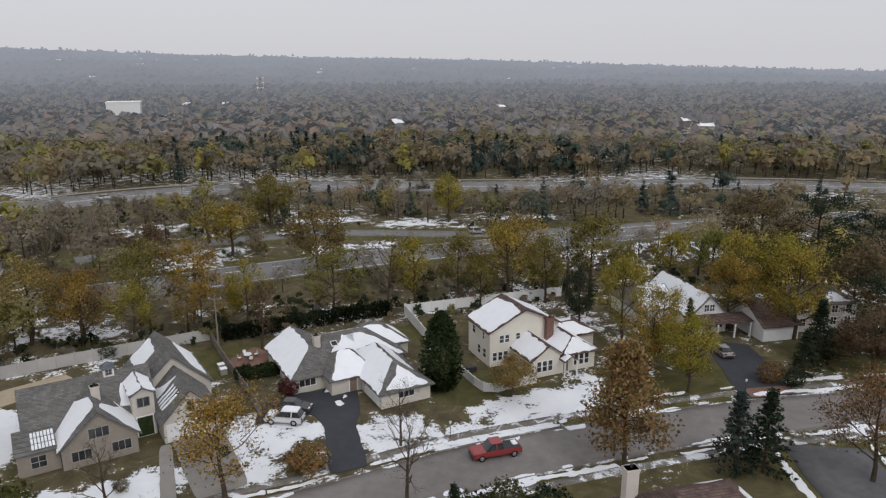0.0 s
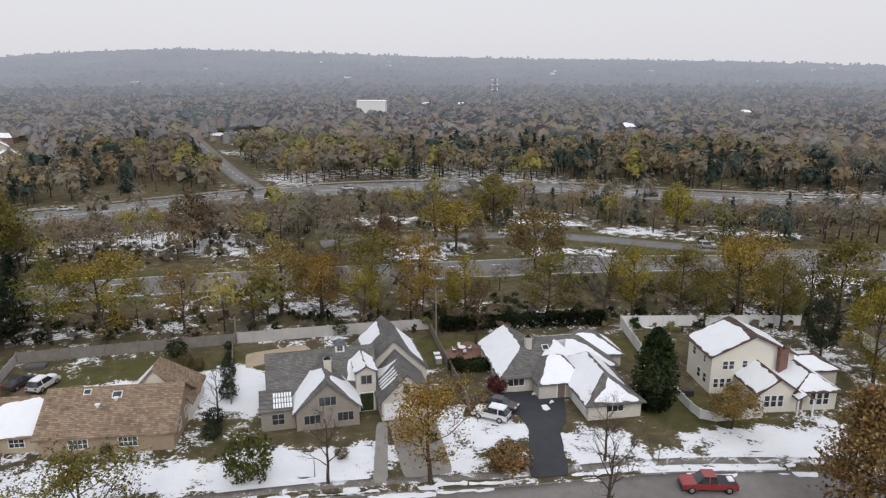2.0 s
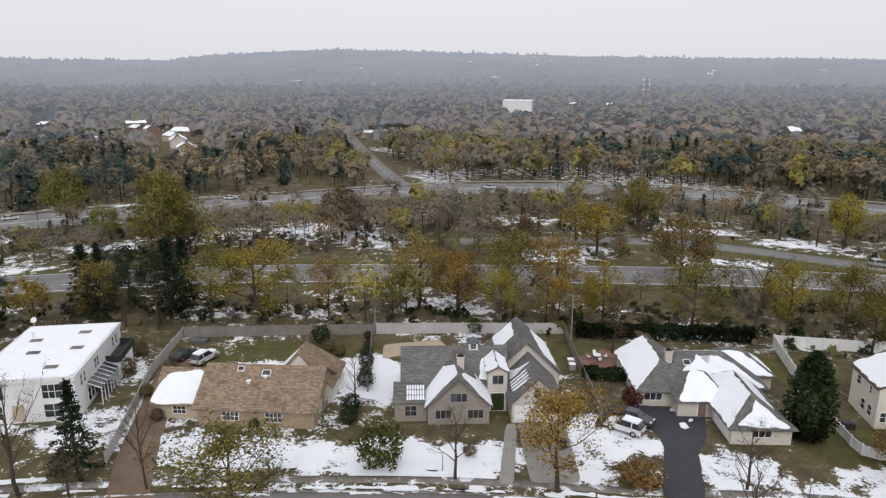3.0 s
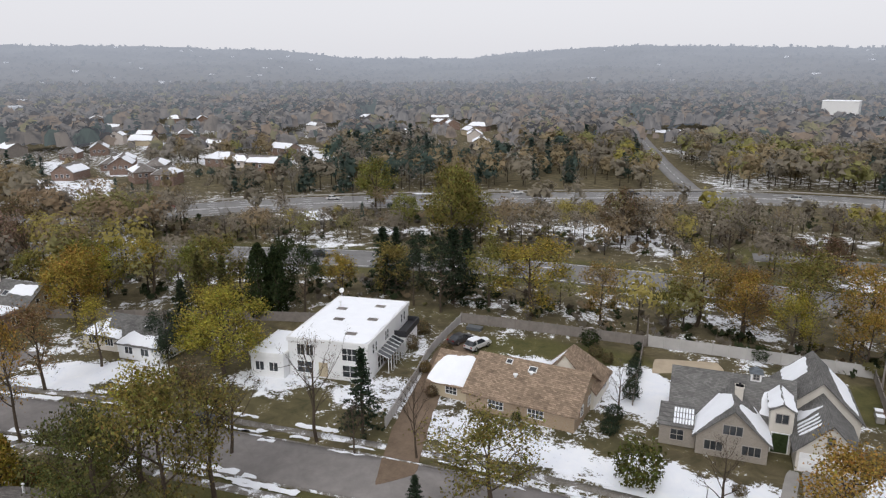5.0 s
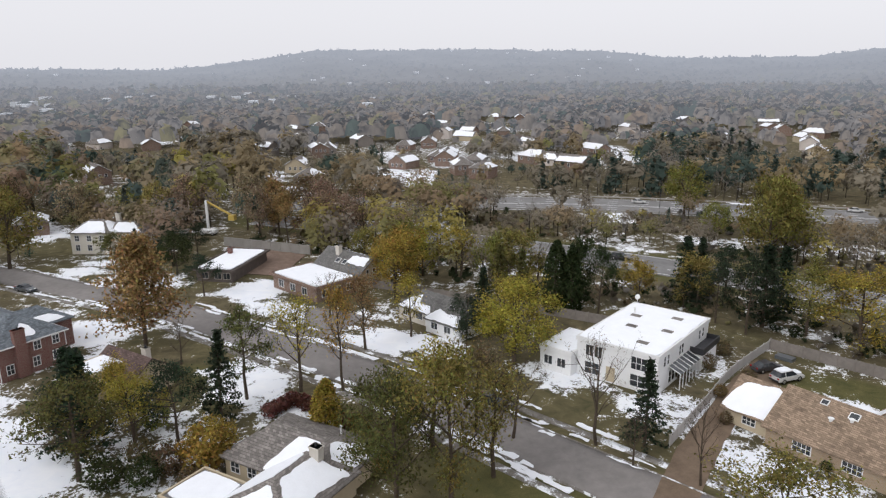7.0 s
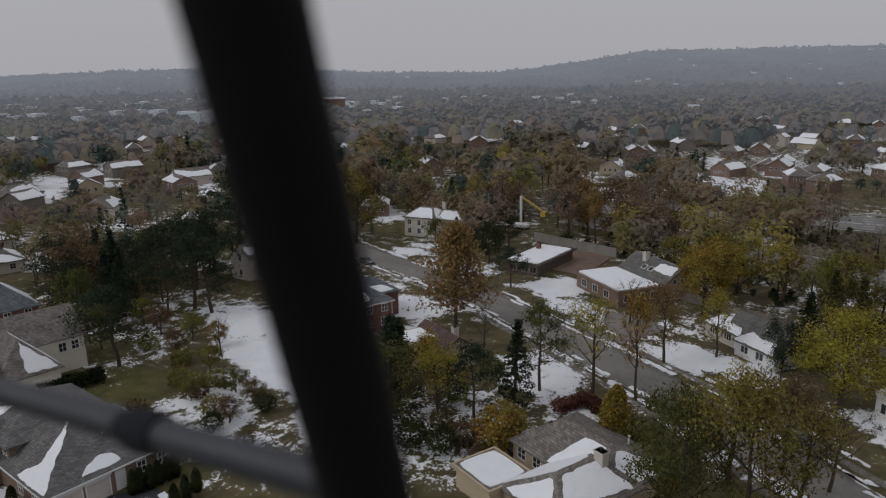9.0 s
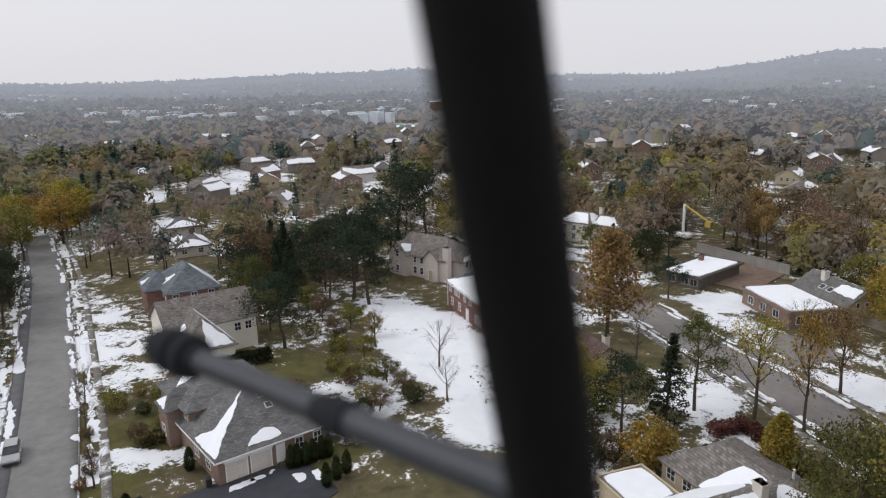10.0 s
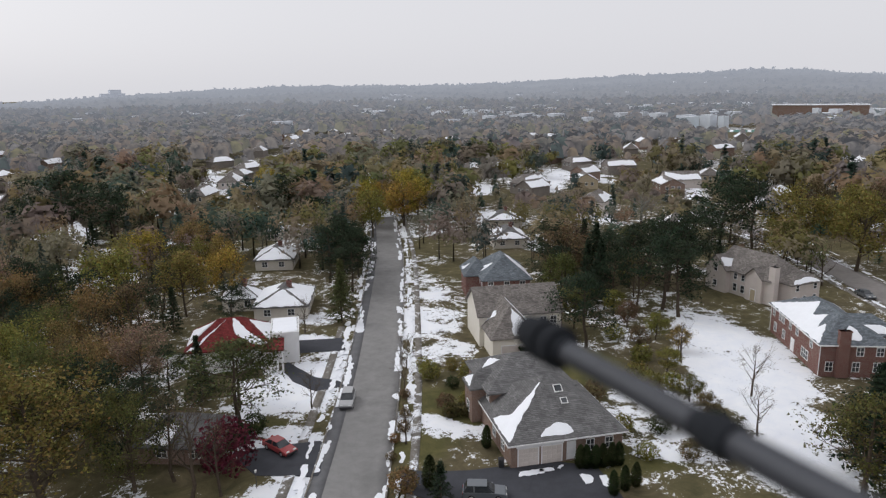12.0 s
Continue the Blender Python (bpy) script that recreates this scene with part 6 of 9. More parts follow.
# ---- woods ----
def sliver_tree(rnd, n, kind, fine=1.0, lift=0.42):
    """Corners and normals of n triangles for one woodland tree of height 1: crowns of leaf sprays, or limbs and twigs."""
    T = np.zeros((n, 3, 3))
    if kind == "bare":
        # a dozen limbs from the stem, and twigs along them
        k = min(15, n // 2)
        z, ang, tilt, ln = rnd.uniform(0.22, 0.62, k), rnd.uniform(0, 6.28, k), rnd.uniform(0.25, 1.1, k), rnd.uniform(0.26, 0.44, k)
        limb = np.stack([np.cos(ang) * np.sin(tilt), np.sin(ang) * np.sin(tilt), np.cos(tilt)], 1)
        i, f = rnd.integers(0, k, n), rnd.uniform(0.1, 1.0, n)
        base = limb[i] * (ln[i] * f)[:, None] + np.stack([np.zeros(n), np.zeros(n), z[i]], 1)
        d = limb[i] + rnd.normal(size=(n, 3)) * 0.65 + np.array([0, 0, 0.15])
        d /= np.linalg.norm(d, axis=1)[:, None]
        tl = rnd.uniform(0.06, 0.2, n)
        base[:k], d[:k], tl[:k] = np.stack([np.zeros(k), np.zeros(k), z], 1), limb, ln
        side = np.cross(d, rnd.normal(size=(n, 3)))
        side /= np.linalg.norm(side, axis=1)[:, None]
        w = rnd.uniform(0.010, 0.022, n)[:, None] * fine * fine
        T[:, 0], T[:, 1], T[:, 2] = base - side * w, base + side * w, base + d * tl[:, None]
        return crown_normals(T, (0, 0, 0.4))
    if kind == "spire":
        h = rnd.uniform(0.06, 1.0, n) ** 1.1
        rad = (1.02 - h) * 0.30 * np.sqrt(rnd.uniform(0.15, 1, n)) * (0.75 + 0.35 * np.cos(h * 60))
        ang = rnd.uniform(0, 6.28, n)
        c = np.stack([np.cos(ang) * rad, np.sin(ang) * rad, h], 1)
        size, centre = 0.085, (0, 0, 0.3)
    else:
        # a handful of boughs, each a lump of sprays, round an uneven crown
        k = max(4, min(26, n // 12))
        cl = rnd.normal(size=(k, 3))
        cl /= np.linalg.norm(cl, axis=1)[:, None]
        cl *= rnd.uniform(0.5, 1.0, k)[:, None]
        cl = cl * np.array([0.36, 0.36, 0.30]) + np.array([0, 0, 0.62])
        v = rnd.normal(size=(n, 3))
        v /= np.linalg.norm(v, axis=1)[:, None]
        c = cl[rnd.integers(0, k, n)] + v * rnd.uniform(0.05, 0.15, (n, 1))
        size, centre = 0.085, (0, 0, 0.5)
    size = size * (140 / n) ** 0.40 * fine
    # leaf sprays lie along the crown's skin
    out = c - np.array(centre)
    out = out / (np.linalg.norm(out, axis=1)[:, None] + 1e-6) + rnd.normal(size=(n, 3)) * 0.28
    out /= np.linalg.norm(out, axis=1)[:, None]
    return crown_normals(c[:, None, :] + leaf_corners(rnd, out, size * 1.3), centre, lift)


def crown_core(rnd):
    """The closed inside of a far crown: an uneven dome of 18 triangles, of height 1."""
    a = np.arange(6) * 1.047 + rnd.uniform(-0.3, 0.3, 6)
    r, q = rnd.uniform(0.20, 0.34, 6), rnd.uniform(0.30, 0.46, 6)
    top = np.array([rnd.uniform(-.06, .06), rnd.uniform(-.06, .06), rnd.uniform(0.86, 0.96)])
    up = np.stack([np.cos(a) * r, np.sin(a) * r, rnd.uniform(0.68, 0.86, 6)], 1)
    low = np.stack([np.cos(a + 0.5) * q, np.sin(a + 0.5) * q, rnd.uniform(0.26, 0.42, 6)], 1)
    T = []
    for i in range(6):
        j = (i + 1) % 6
        T += [(top, up[i], up[j]), (up[i], low[i], up[j]), (up[j], low[i], low[j])]
    return np.array(T)


def forest(places, heights, tints, n, seed, fine, base=None):
    """One merged set of trees; each tree is a random turn of one of some templates, of the kind that comes with its tint."""
    rnd = np.random.default_rng(seed)
    lib = {k: [sliver_tree(rnd, n if k != "bare" else int(n * 0.7), k, fine, 0.6 if n < 100 else 0.5) for _ in range(9)] for k in ("bare", "leafy", "spire")}
    if n < 60:
        for i, (t, q) in enumerate(lib["leafy"]):
            c, cn = crown_normals(crown_core(rnd) * np.array([0.86, 0.86, 0.92]), (0, 0, 0.5), 0.6)
            lib["leafy"][i] = (np.concatenate([t, c]), np.concatenate([q, cn]))
    tv, tn, tc = [], [], []
    for num, ((x, y), h, (kind, col)) in enumerate(zip(places, heights, tints)):
        t, nn = lib[kind][rnd.integers(0, 9)]
        a = rnd.uniform(0, 6.28)
        c, s = math.cos(a), math.sin(a)
        w = h * rnd.uniform(0.85, 1.25)
        z0 = -0.2 if base is None else base[num] - (6.0 if n < 5 else 1.0)
        P = np.stack([(t[..., 0] * c - t[..., 1] * s) * w + x, (t[..., 0] * s + t[..., 1] * c) * w + y, t[..., 2] * h + z0], -1)
        Q = np.stack([nn[..., 0] * c - nn[..., 1] * s, nn[..., 0] * s + nn[..., 1] * c, nn[..., 2]], -1)
        cols = np.tile(col, (len(t) * 3, 1))
        if n > 60:
            trunk = np.array([[[x - 0.02 * h, y, -0.3], [x + 0.02 * h, y, -0.3], [x, y, 0.62 * h]], [[x, y - 0.02 * h, -0.3], [x, y + 0.02 * h, -0.3], [x, y, 0.62 * h]]])
            P, Q = np.concatenate([P, trunk]), np.concatenate([Q, np.tile((-x / math.hypot(x, y), -y / math.hypot(x, y), 0.1), (2, 3, 1))])
            cols = np.concatenate([cols, np.tile((0.08, 0.065, 0.055, col[3]), (6, 1))])
        tv.append(P.reshape(-1, 3))
        tn.append(Q.reshape(-1, 3))
        tc.append(cols)
    return np.concatenate(tv), np.concatenate(tn), np.concatenate(tc)


OLIVE, GOLD, RUST, BROWN, GREYB, PINE = (0.29, 0.255, 0.115), (0.41, 0.32, 0.11), (0.33, 0.24, 0.16), (0.275, 0.23, 0.185), (0.285, 0.255, 0.23), (0.085, 0.12, 0.095)


def wood_tint(rnd, x, y, r, back):
    f = field(np.array(x), np.array(y), 45, 12)
    stand = field(np.array(x), np.array(y), 90, 14)
    u = rnd.random()
    az = math.degrees(math.atan2(-x, y))
    if az > 100 and r < 400 or az < -150:
        k, c = (("spire", PINE) if u < 0.10 else ("leafy", PINE) if u < 0.2 else ("leafy", tuple(v * 0.75 for v in OLIVE)) if u < 0.36 else ("leafy", BROWN) if u < 0.62 else ("leafy", RUST) if u < 0.8 else ("bare", GREYB))
        return k, tuple(v * rnd.uniform(0.85, 1.05) for v in c)
    if u < (0.02 if r < 210 else 0.05) + (0.06 if r < 210 else 0.30) * (stand > 0.68):
        return ("spire" if rnd.random() < 0.5 else "leafy"), PINE
    if r < 230 and 0 < back < 26:
        k, c = (("leafy", OLIVE) if u < 0.28 else ("leafy", GOLD) if u < 0.60 else ("leafy", RUST) if u < 0.74 else ("leafy", BROWN) if u < 0.86 else ("bare", GREYB))
    elif r < 330:
        k, c = (("leafy", OLIVE) if u < 0.16 else ("leafy", GOLD) if u < 0.24 else ("leafy", BROWN) if u < 0.56 else ("leafy", RUST) if u < 0.80 else ("bare", GREYB))
    else:
        k, c = (("leafy", OLIVE) if u < 0.22 else ("leafy", BROWN) if u < 0.52 else ("leafy", RUST) if u < 0.74 else ("leafy", GREYB))
    j = rnd.uniform(0.9, 1.12)
    return k, tuple(v * j * (0.9 + 0.25 * f) for v in c)


def room(X, Y):
    """The height that a tree may have at a place: low scrub on the camera's side of the carriageways."""
    R = np.hypot(X, Y)
    lim = np.full(X.shape, 99.0)
    for line, half, slope in ((PARKWAY, 9, 0.5), (FARWAY, 13, 0.20), (RAMP, 5, 0.34)):
        best, rr = np.full(X.shape, 1e9), np.zeros(X.shape)
        for p in line:
            d = np.hypot(X - p[0], Y - p[1])
            near = d < best
            best, rr = np.where(near, d, best), np.where(near, math.hypot(*p), rr)
        front = R < rr
        lim = np.where(front & (best < 60), np.minimum(lim, 2.2 + (best - half) * slope), lim)
    az = np.degrees(np.arctan2(-X, Y))
    lim = np.where(az > 74, 99.0, lim)
    # trees kept low along the camera's sight lines, so that far buildings show
    for hx, hy, half in FRONTS:
        d = math.hypot(hx, hy)
        u, v = d - (X * hx + Y * hy) / d, (X * hy - Y * hx) / d
        lim = np.where((u > 0) & (u < 130) & (np.abs(v) < half), np.minimum(lim, 2.5 + 38 * u / d), lim)
    return lim


def build_woods():
    rnd = np.random.default_rng(5)
    for r0, r1, gap, n, size, seed, fine in ((70, 210, 6.3, 340, (8, 12.5), 1, 0.40), (150, 250, 7.6, 330, (12, 16), 7, 0.46), (210, 380, 7.6, 150, (10, 14.5), 4, 0.60), (380, 760, 10.2, 36, (12, 15.5), 2, 0.66), (760, 1400, 18, 8, (13, 17), 3, 0.8), (1400, 2690, 35, 4, (10.5, 12), 6, 0.9)):
        g = np.arange(-r1, r1, gap)
        X, Y = np.meshgrid(g, g)
        X, Y = X.ravel() + rnd.uniform(-gap * .48, gap * .48, X.size), Y.ravel() + rnd.uniform(-gap * .48, gap * .48, X.size)
        R, A = np.hypot(X, Y), np.degrees(np.arctan2(-X, Y))
        ok = (R > r0) & (R <= r1) & (((A > -42) & (A < 180)) | (A < -172))
        if seed == 7:
            ok &= (A > 76) & (A < 112)
        X, Y = X[ok], Y[ok]
        back = beyond_back(X, Y)
        az = np.degrees(np.arctan2(-X, Y))
        R = np.hypot(X, Y)
        keep = np.where((back > 0) & (az < 100), back > 3, R > (172 if seed == 7 else 165))
        for line, w in ((STREET, 10), (LANE, 9), (SIDE, 8), (PARKWAY, 12), (RAMP, 7), (FARWAY, 16), (EXIT, 14)):
            keep &= near_line(X, Y, line) > (w if line is not EXIT else np.where(R < 400, 12, 5))
        keep &= (blobs(X, Y, FAR_SNOW) < 0.5) | (rnd.random(len(X)) < 0.15)
        keep &= (blobs(X, Y, SNOW) < 0.3) | (rnd.random(len(X)) < 0.12)
        for cx, cy, cr in CLEAR:
            keep &= np.hypot(X - cx, Y - cy) > cr
        for hx, hy, _ in HOMES:
            keep &= np.hypot(X - hx, Y - hy) > 9.5
        keep &= ~((back > 11) & (R < 175) & (az > 36) & (az < 72)) | (rnd.random(len(X)) < 0.3)
        keep &= (field(X, Y, 28, 21) + rnd.random(len(X)) * 0.6 > (0.36 if r0 < 300 and seed != 7 else 0.25))
        keep &= ~((back > 0) & (back < 26) & (R < 210)) | (rnd.random(len(X)) < 0.35)
        X, Y, R = X[keep], Y[keep], R[keep]
        H = rnd.uniform(*size, len(X)) * (0.84 + 0.32 * field(X, Y, 60, 30))
        H = np.where((az[keep] > 74) & (R < 380) & (seed != 7), H * 1.3, H)
        lim = room(X, Y)
        low = lim < H
        H = np.where(low, np.minimum(H, lim * rnd.uniform(0.6, 1.1, len(X))), H)
        keep = (H > 1.2) & (~low | (rnd.random(len(X)) < 0.8) | (H < 4))
        # a few tall trees stand up among the scrub
        tall = low & (rnd.random(len(X)) < np.where(R < 160, 0.36, 0.2))
        H = np.where(tall, rnd.uniform(7.5, 11.5, len(X)), H)
        X, Y, R, H = X[keep], Y[keep], R[keep], H[keep]
        tints = []
        for x, y, r, bk in zip(X, Y, R, beyond_back(X, Y)):
            k, c = wood_tint(rnd, x, y, r, bk)
            # beyond 300 m leaf colour fades out and painted haze glow comes in
            f = painted_haze(r)
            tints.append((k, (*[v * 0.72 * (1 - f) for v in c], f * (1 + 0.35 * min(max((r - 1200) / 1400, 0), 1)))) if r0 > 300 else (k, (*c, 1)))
        base = None
        if r1 > 1250:
            el = np.interp(np.degrees(np.arctan2(-X, Y)), *zip(*SKYLINE)) - 0.10
            base = np.maximum(hill_height(X, Y, R, el), 0) if r0 > 1300 else np.where(R > 1250, np.maximum(hill_height(X, Y, R, el), 0), 0)
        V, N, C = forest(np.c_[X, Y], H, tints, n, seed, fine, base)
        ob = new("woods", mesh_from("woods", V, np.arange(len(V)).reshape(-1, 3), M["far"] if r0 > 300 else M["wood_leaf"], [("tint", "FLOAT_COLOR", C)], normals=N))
        tagged(ob, "late autumn woods of bare and rusty-leaved trees", "woods", "", "stuff")


def build_scrub():
    """Low brush under and between the trees of the parkway belt and its verges."""
    rnd = np.random.default_rng(17)
    g = np.arange(-235, 235, 3.1)
    X, Y = np.meshgrid(g, g)
    X, Y = X.ravel() + rnd.uniform(-2, 2, X.size), Y.ravel() + rnd.uniform(-2, 2, X.size)
    R, A, back = np.hypot(X, Y), np.degrees(np.arctan2(-X, Y)), beyond_back(X, Y)
    keep = (R > 70) & (R < 235) & (A > -42) & (A < 112) & (back > 3)
    for line, w in ((STREET, 10), (PARKWAY, 12.5), (RAMP, 8), (FARWAY, 15), (EXIT, 8)):
        keep &= near_line(X, Y, line) > w
    keep &= blobs(X, Y, SNOW) < 0.3
    for hx, hy, _ in HOMES:
        keep &= np.hypot(X - hx, Y - hy) > 10
    for cx, cy, cr in CLEAR:
        keep &= np.hypot(X - cx, Y - cy) > cr
    keep &= field(X, Y, 14, 41) + rnd.random(len(X)) * 0.5 > np.where(back < 13, 0.4, np.where(back < 22, 0.78, 0.72))
    X, Y = X[keep], Y[keep]
    H = rnd.uniform(1.2, 3.2, len(X))
    cols = (OLIVE, BROWN, BROWN, RUST, GREYB, (0.08, 0.095, 0.045))
    lib = [sliver_tree(rnd, 54, "leafy", 0.56) for _ in range(6)]
    tv, tn, tc = [], [], []
    for x, y, h in zip(X, Y, H):
        t, q = lib[rnd.integers(0, 6)]
        t = (t - np.array([0, 0, 0.3])) * np.array([1.5, 1.5, 1.35]) * h
        tv.append((t + np.array([x, y, -0.1])).reshape(-1, 3))
        tn.append(q.reshape(-1, 3))
        c = np.array(cols[rnd.integers(0, 6)] if rnd.random() < 0.5 or beyond_back(x, y) > 13 else (0.05, 0.065, 0.03)) * rnd.uniform(0.6, 0.95)
        tc.append(np.tile((*c, 1), (t.shape[0] * 3, 1)))
    V, C = np.concatenate(tv), np.concatenate(tc)
    ob = new("scrub", mesh_from("scrub", V, np.arange(len(V)).reshape(-1, 3), M["wood_leaf"], [("tint", "FLOAT_COLOR", C)], normals=np.concatenate(tn)))
    tagged(ob, "low brown and olive brush under the belt trees", "scrub", "", "stuff")


build_woods()
build_scrub()

# ---- single trees and shrubs of the gardens ----
def branches(rnd, h, spread, splits, up=0.55, start=0.25, lean=0.05):
    """Limbs of a tree as (from, to, r0, r1), and the tips of the last ones."""
    segs, tips = [], []
    base, rad = np.zeros(3), 0.018 * h + 0.03
    trunk, p = [np.zeros(3)], np.zeros(3)
    for k in range(6):
        q = p + np.array([rnd.normal() * lean * h / 6, rnd.normal() * lean * h / 6, h * 0.82 / 6])
        segs.append((p, q, rad * (1 - k * 0.14), rad * (1 - (k + 1) * 0.14)))
        trunk.append(q)
        p = q
    level = []
    for k in range(splits[0]):
        f = start + (1 - start) * (k + 0.5) / splits[0]
        i = min(int(f * 6), 5)
        o = trunk[i] + (trunk[i + 1] - trunk[i]) * (f * 6 - i)
        a = k * 2.4 + rnd.normal() * 0.4
        ln = spread * (1.15 - 0.75 * abs(f - 0.45)) * rnd.uniform(0.7, 1.1) * (1.0 if f < 0.8 else 0.6)
        e = up + 0.35 * f
        d = np.array([math.cos(a) * math.cos(e), math.sin(a) * math.cos(e), math.sin(e)])
        level.append((o, d, ln, rad * 0.42 * (1.1 - 0.6 * f)))
    for depth, n in enumerate(splits[1:] + (0,)):
        nxt = []
        for o, d, ln, r in level:
            m = o + d * ln * 0.5 + rnd.normal(size=3) * ln * 0.04
            t = o + d * ln + np.array([0, 0, 0.08 * ln])
            segs += [(o, m, r, r * 0.7), (m, t, r * 0.7, r * 0.3)]
            if n == 0:
                tips += [t, m]
            for _ in range(n):
                f = rnd.uniform(0.3, 1.0)
                q = o + (t - o) * f
                dd = d + rnd.normal(size=3) * 0.55 + np.array([0, 0, 0.18])
                dd /= np.linalg.norm(dd)
                nxt.append((q, dd, ln * rnd.uniform(0.35, 0.6), max(r * 0.45, 0.012)))
        level = nxt
    return segs, np.array(tips)


def limb_mesh(name, segs, material, thin=3):
    V, F = [], []
    for a, b, r0, r1 in segs:
        k = 6 if r0 > 0.09 else thin
        d = b - a
        d = d / (np.linalg.norm(d) + 1e-9)
        s = np.cross(d, (0.3, 0.9, 0.1))
        s /= np.linalg.norm(s) + 1e-9
        t = np.cross(d, s)
        n0 = len(V)
        if r1 < 0.0125:
            for i in range(k):
                an = 2 * math.pi * i / k
                V.append(a + r0 * (math.cos(an) * s + math.sin(an) * t))
            V.append(b)
            F += [(n0 + i, n0 + (i + 1) % k, n0 + k) for i in range(k)]
            continue
        for p, r in ((a, r0), (b, max(r1, 0.008))):
            for i in range(k):
                an = 2 * math.pi * i / k
                V.append(p + r * (math.cos(an) * s + math.sin(an) * t))
        for i in range(k):
            j = (i + 1) % k
            F += [(n0 + i, n0 + j, n0 + k + j), (n0 + i, n0 + k + j, n0 + k + i)]
    return mesh_from(name, np.array(V), np.array(F), material)


def leaf_mesh(name, centres, size, tint, rnd, flat=1.0, vary=0.25):
    n = len(centres)
    d = rnd.normal(size=(n, 3)) + np.array([0, 0, 1.2 * (1 - flat)])
    T = centres[:, None, :] + leaf_corners(rnd, d / np.linalg.norm(d, axis=1)[:, None], size * 1.15)
    mid = centres.mean(0)
    T, N = crown_normals(T, (mid[0], mid[1], mid[2] - 1.5), 0.4)
    N = N + rnd.normal(size=(n, 1, 3)) * 0.3
    N /= np.linalg.norm(N, axis=-1, keepdims=True)
    c = np.array(tint)[None, :] * (1 + vary * rnd.normal(size=(n, 1))) * (1 + 0.08 * rnd.normal(size=(n, 3)))
    C = np.concatenate([np.clip(c, 0.01, 0.8), np.ones((n, 1))], 1)
    return mesh_from(name, T.reshape(-1, 3), np.arange(3 * n).reshape(-1, 3), M["leaf"], [("tint", "FLOAT_COLOR", np.repeat(C, 3, 0))], normals=N.reshape(-1, 3))


def twigs(rnd, tips, n, ln, rad=0.011):
    out = []
    for t in tips:
        for _ in range(n):
            d = rnd.normal(size=3) + np.array([0, 0, 0.5])
            d /= np.linalg.norm(d)
            out.append((t, t + d * ln * rnd.uniform(0.5, 1.1), rad, 0.004))
    return out


def make_tree(kind, tint, seed, fine=1.0):
    """One tree about 10 m high, at the origin, far below the others until it is copied."""
    rnd = np.random.default_rng(seed)
    if kind == "broad":
        segs, tips = branches(rnd, 10, 3.4, (12, 4, 2), 0.5, 0.2)
        cl = tips[rnd.integers(0, len(tips), int(4300 / fine))] + rnd.normal(size=(int(4300 / fine), 3)) * np.array([0.42, 0.42, 0.5])
        return limb_mesh("trunk", segs, M["bark"]), leaf_mesh("crown", cl, 0.116 * fine, tint, rnd)
    if kind == "big":
        segs, tips = branches(rnd, 10, 3.3, (17, 4, 3), 0.5, 0.1)
        n = int(5400 / fine)
        cl = tips[rnd.integers(0, len(tips), n)] + rnd.normal(size=(n, 3)) * np.array([0.36, 0.36, 0.42])
        return limb_mesh("trunk", segs, M["bark"]), leaf_mesh("crown", cl, 0.105 * fine, tint, rnd)
    if kind == "sparse":
        segs, tips = branches(rnd, 10, 2.9, (11, 4, 2), 0.7)
        cl = tips[rnd.integers(0, len(tips), 2500)] + rnd.normal(size=(2500, 3)) * 0.42
        return limb_mesh("trunk", segs + twigs(rnd, tips[::2], 1, 0.6), M["bark"]), leaf_mesh("crown", cl, 0.085, tint, rnd)
    if kind == "bare":
        segs, tips = branches(rnd, 10, 3.4, (11, 4, 3), 0.65)
        tw = twigs(rnd, tips, 1, 0.8)
        cl = tips[rnd.integers(0, len(tips), 240)] + rnd.normal(size=(240, 3)) * 0.3
        return limb_mesh("trunk", segs + tw, M["bark"]), leaf_mesh("crown", cl, 0.06, tint, rnd)
    if kind == "spruce":
        segs, cl = [(np.zeros(3), np.array([0, 0, 9.8]), 0.17, 0.02)], []
        for k in range(84):
            f = (k + 1) / 85
            z, ln, a = 0.7 + f * 9.0, 2.5 * (1.03 - f) * rnd.uniform(0.7, 1.12), k * 2.39996 + rnd.normal() * 0.2
            d = np.array([math.cos(a), math.sin(a), -0.18])
            o = np.array([0, 0, z])
            segs.append((o, o + d * ln, 0.03, 0.008))
            u = np.sqrt(rnd.uniform(0.02, 1.0, (34, 1)))
            cl.append(o + d * ln * u + rnd.normal(size=(34, 3)) * np.array([0.16, 0.16, 0.10]))
        return limb_mesh("trunk", segs, M["bark"]), leaf_mesh("crown", np.concatenate(cl), 0.12, tint, rnd, 0.55)
    if kind == "pine":
        segs, tips = branches(rnd, 10, 2.9, (16, 4, 2), 0.12, 0.3)
        cl = tips[rnd.integers(0, len(tips), int(2300 / fine ** 1.6))] + rnd.normal(size=(int(2300 / fine ** 1.6), 3)) * np.array([0.42, 0.42, 0.16])
        return limb_mesh("trunk", segs, M["bark"]), leaf_mesh("crown", cl, 0.125 * fine, tint, rnd, 0.6)
    if kind == "column":
        n = 4800
        z = rnd.uniform(0.02, 1, n)
        rad = 2.1 * np.sqrt(np.clip(np.sin(np.pi * z ** 0.62), 0, 1)) * rnd.uniform(0.45, 1.03, n) * (1 + 0.1 * np.sin(z * 40 + rnd.uniform(0, 6, n)))
        a = rnd.uniform(0, 6.283, n)
        cl = np.stack([np.cos(a) * rad, np.sin(a) * rad, z * 10], 1)
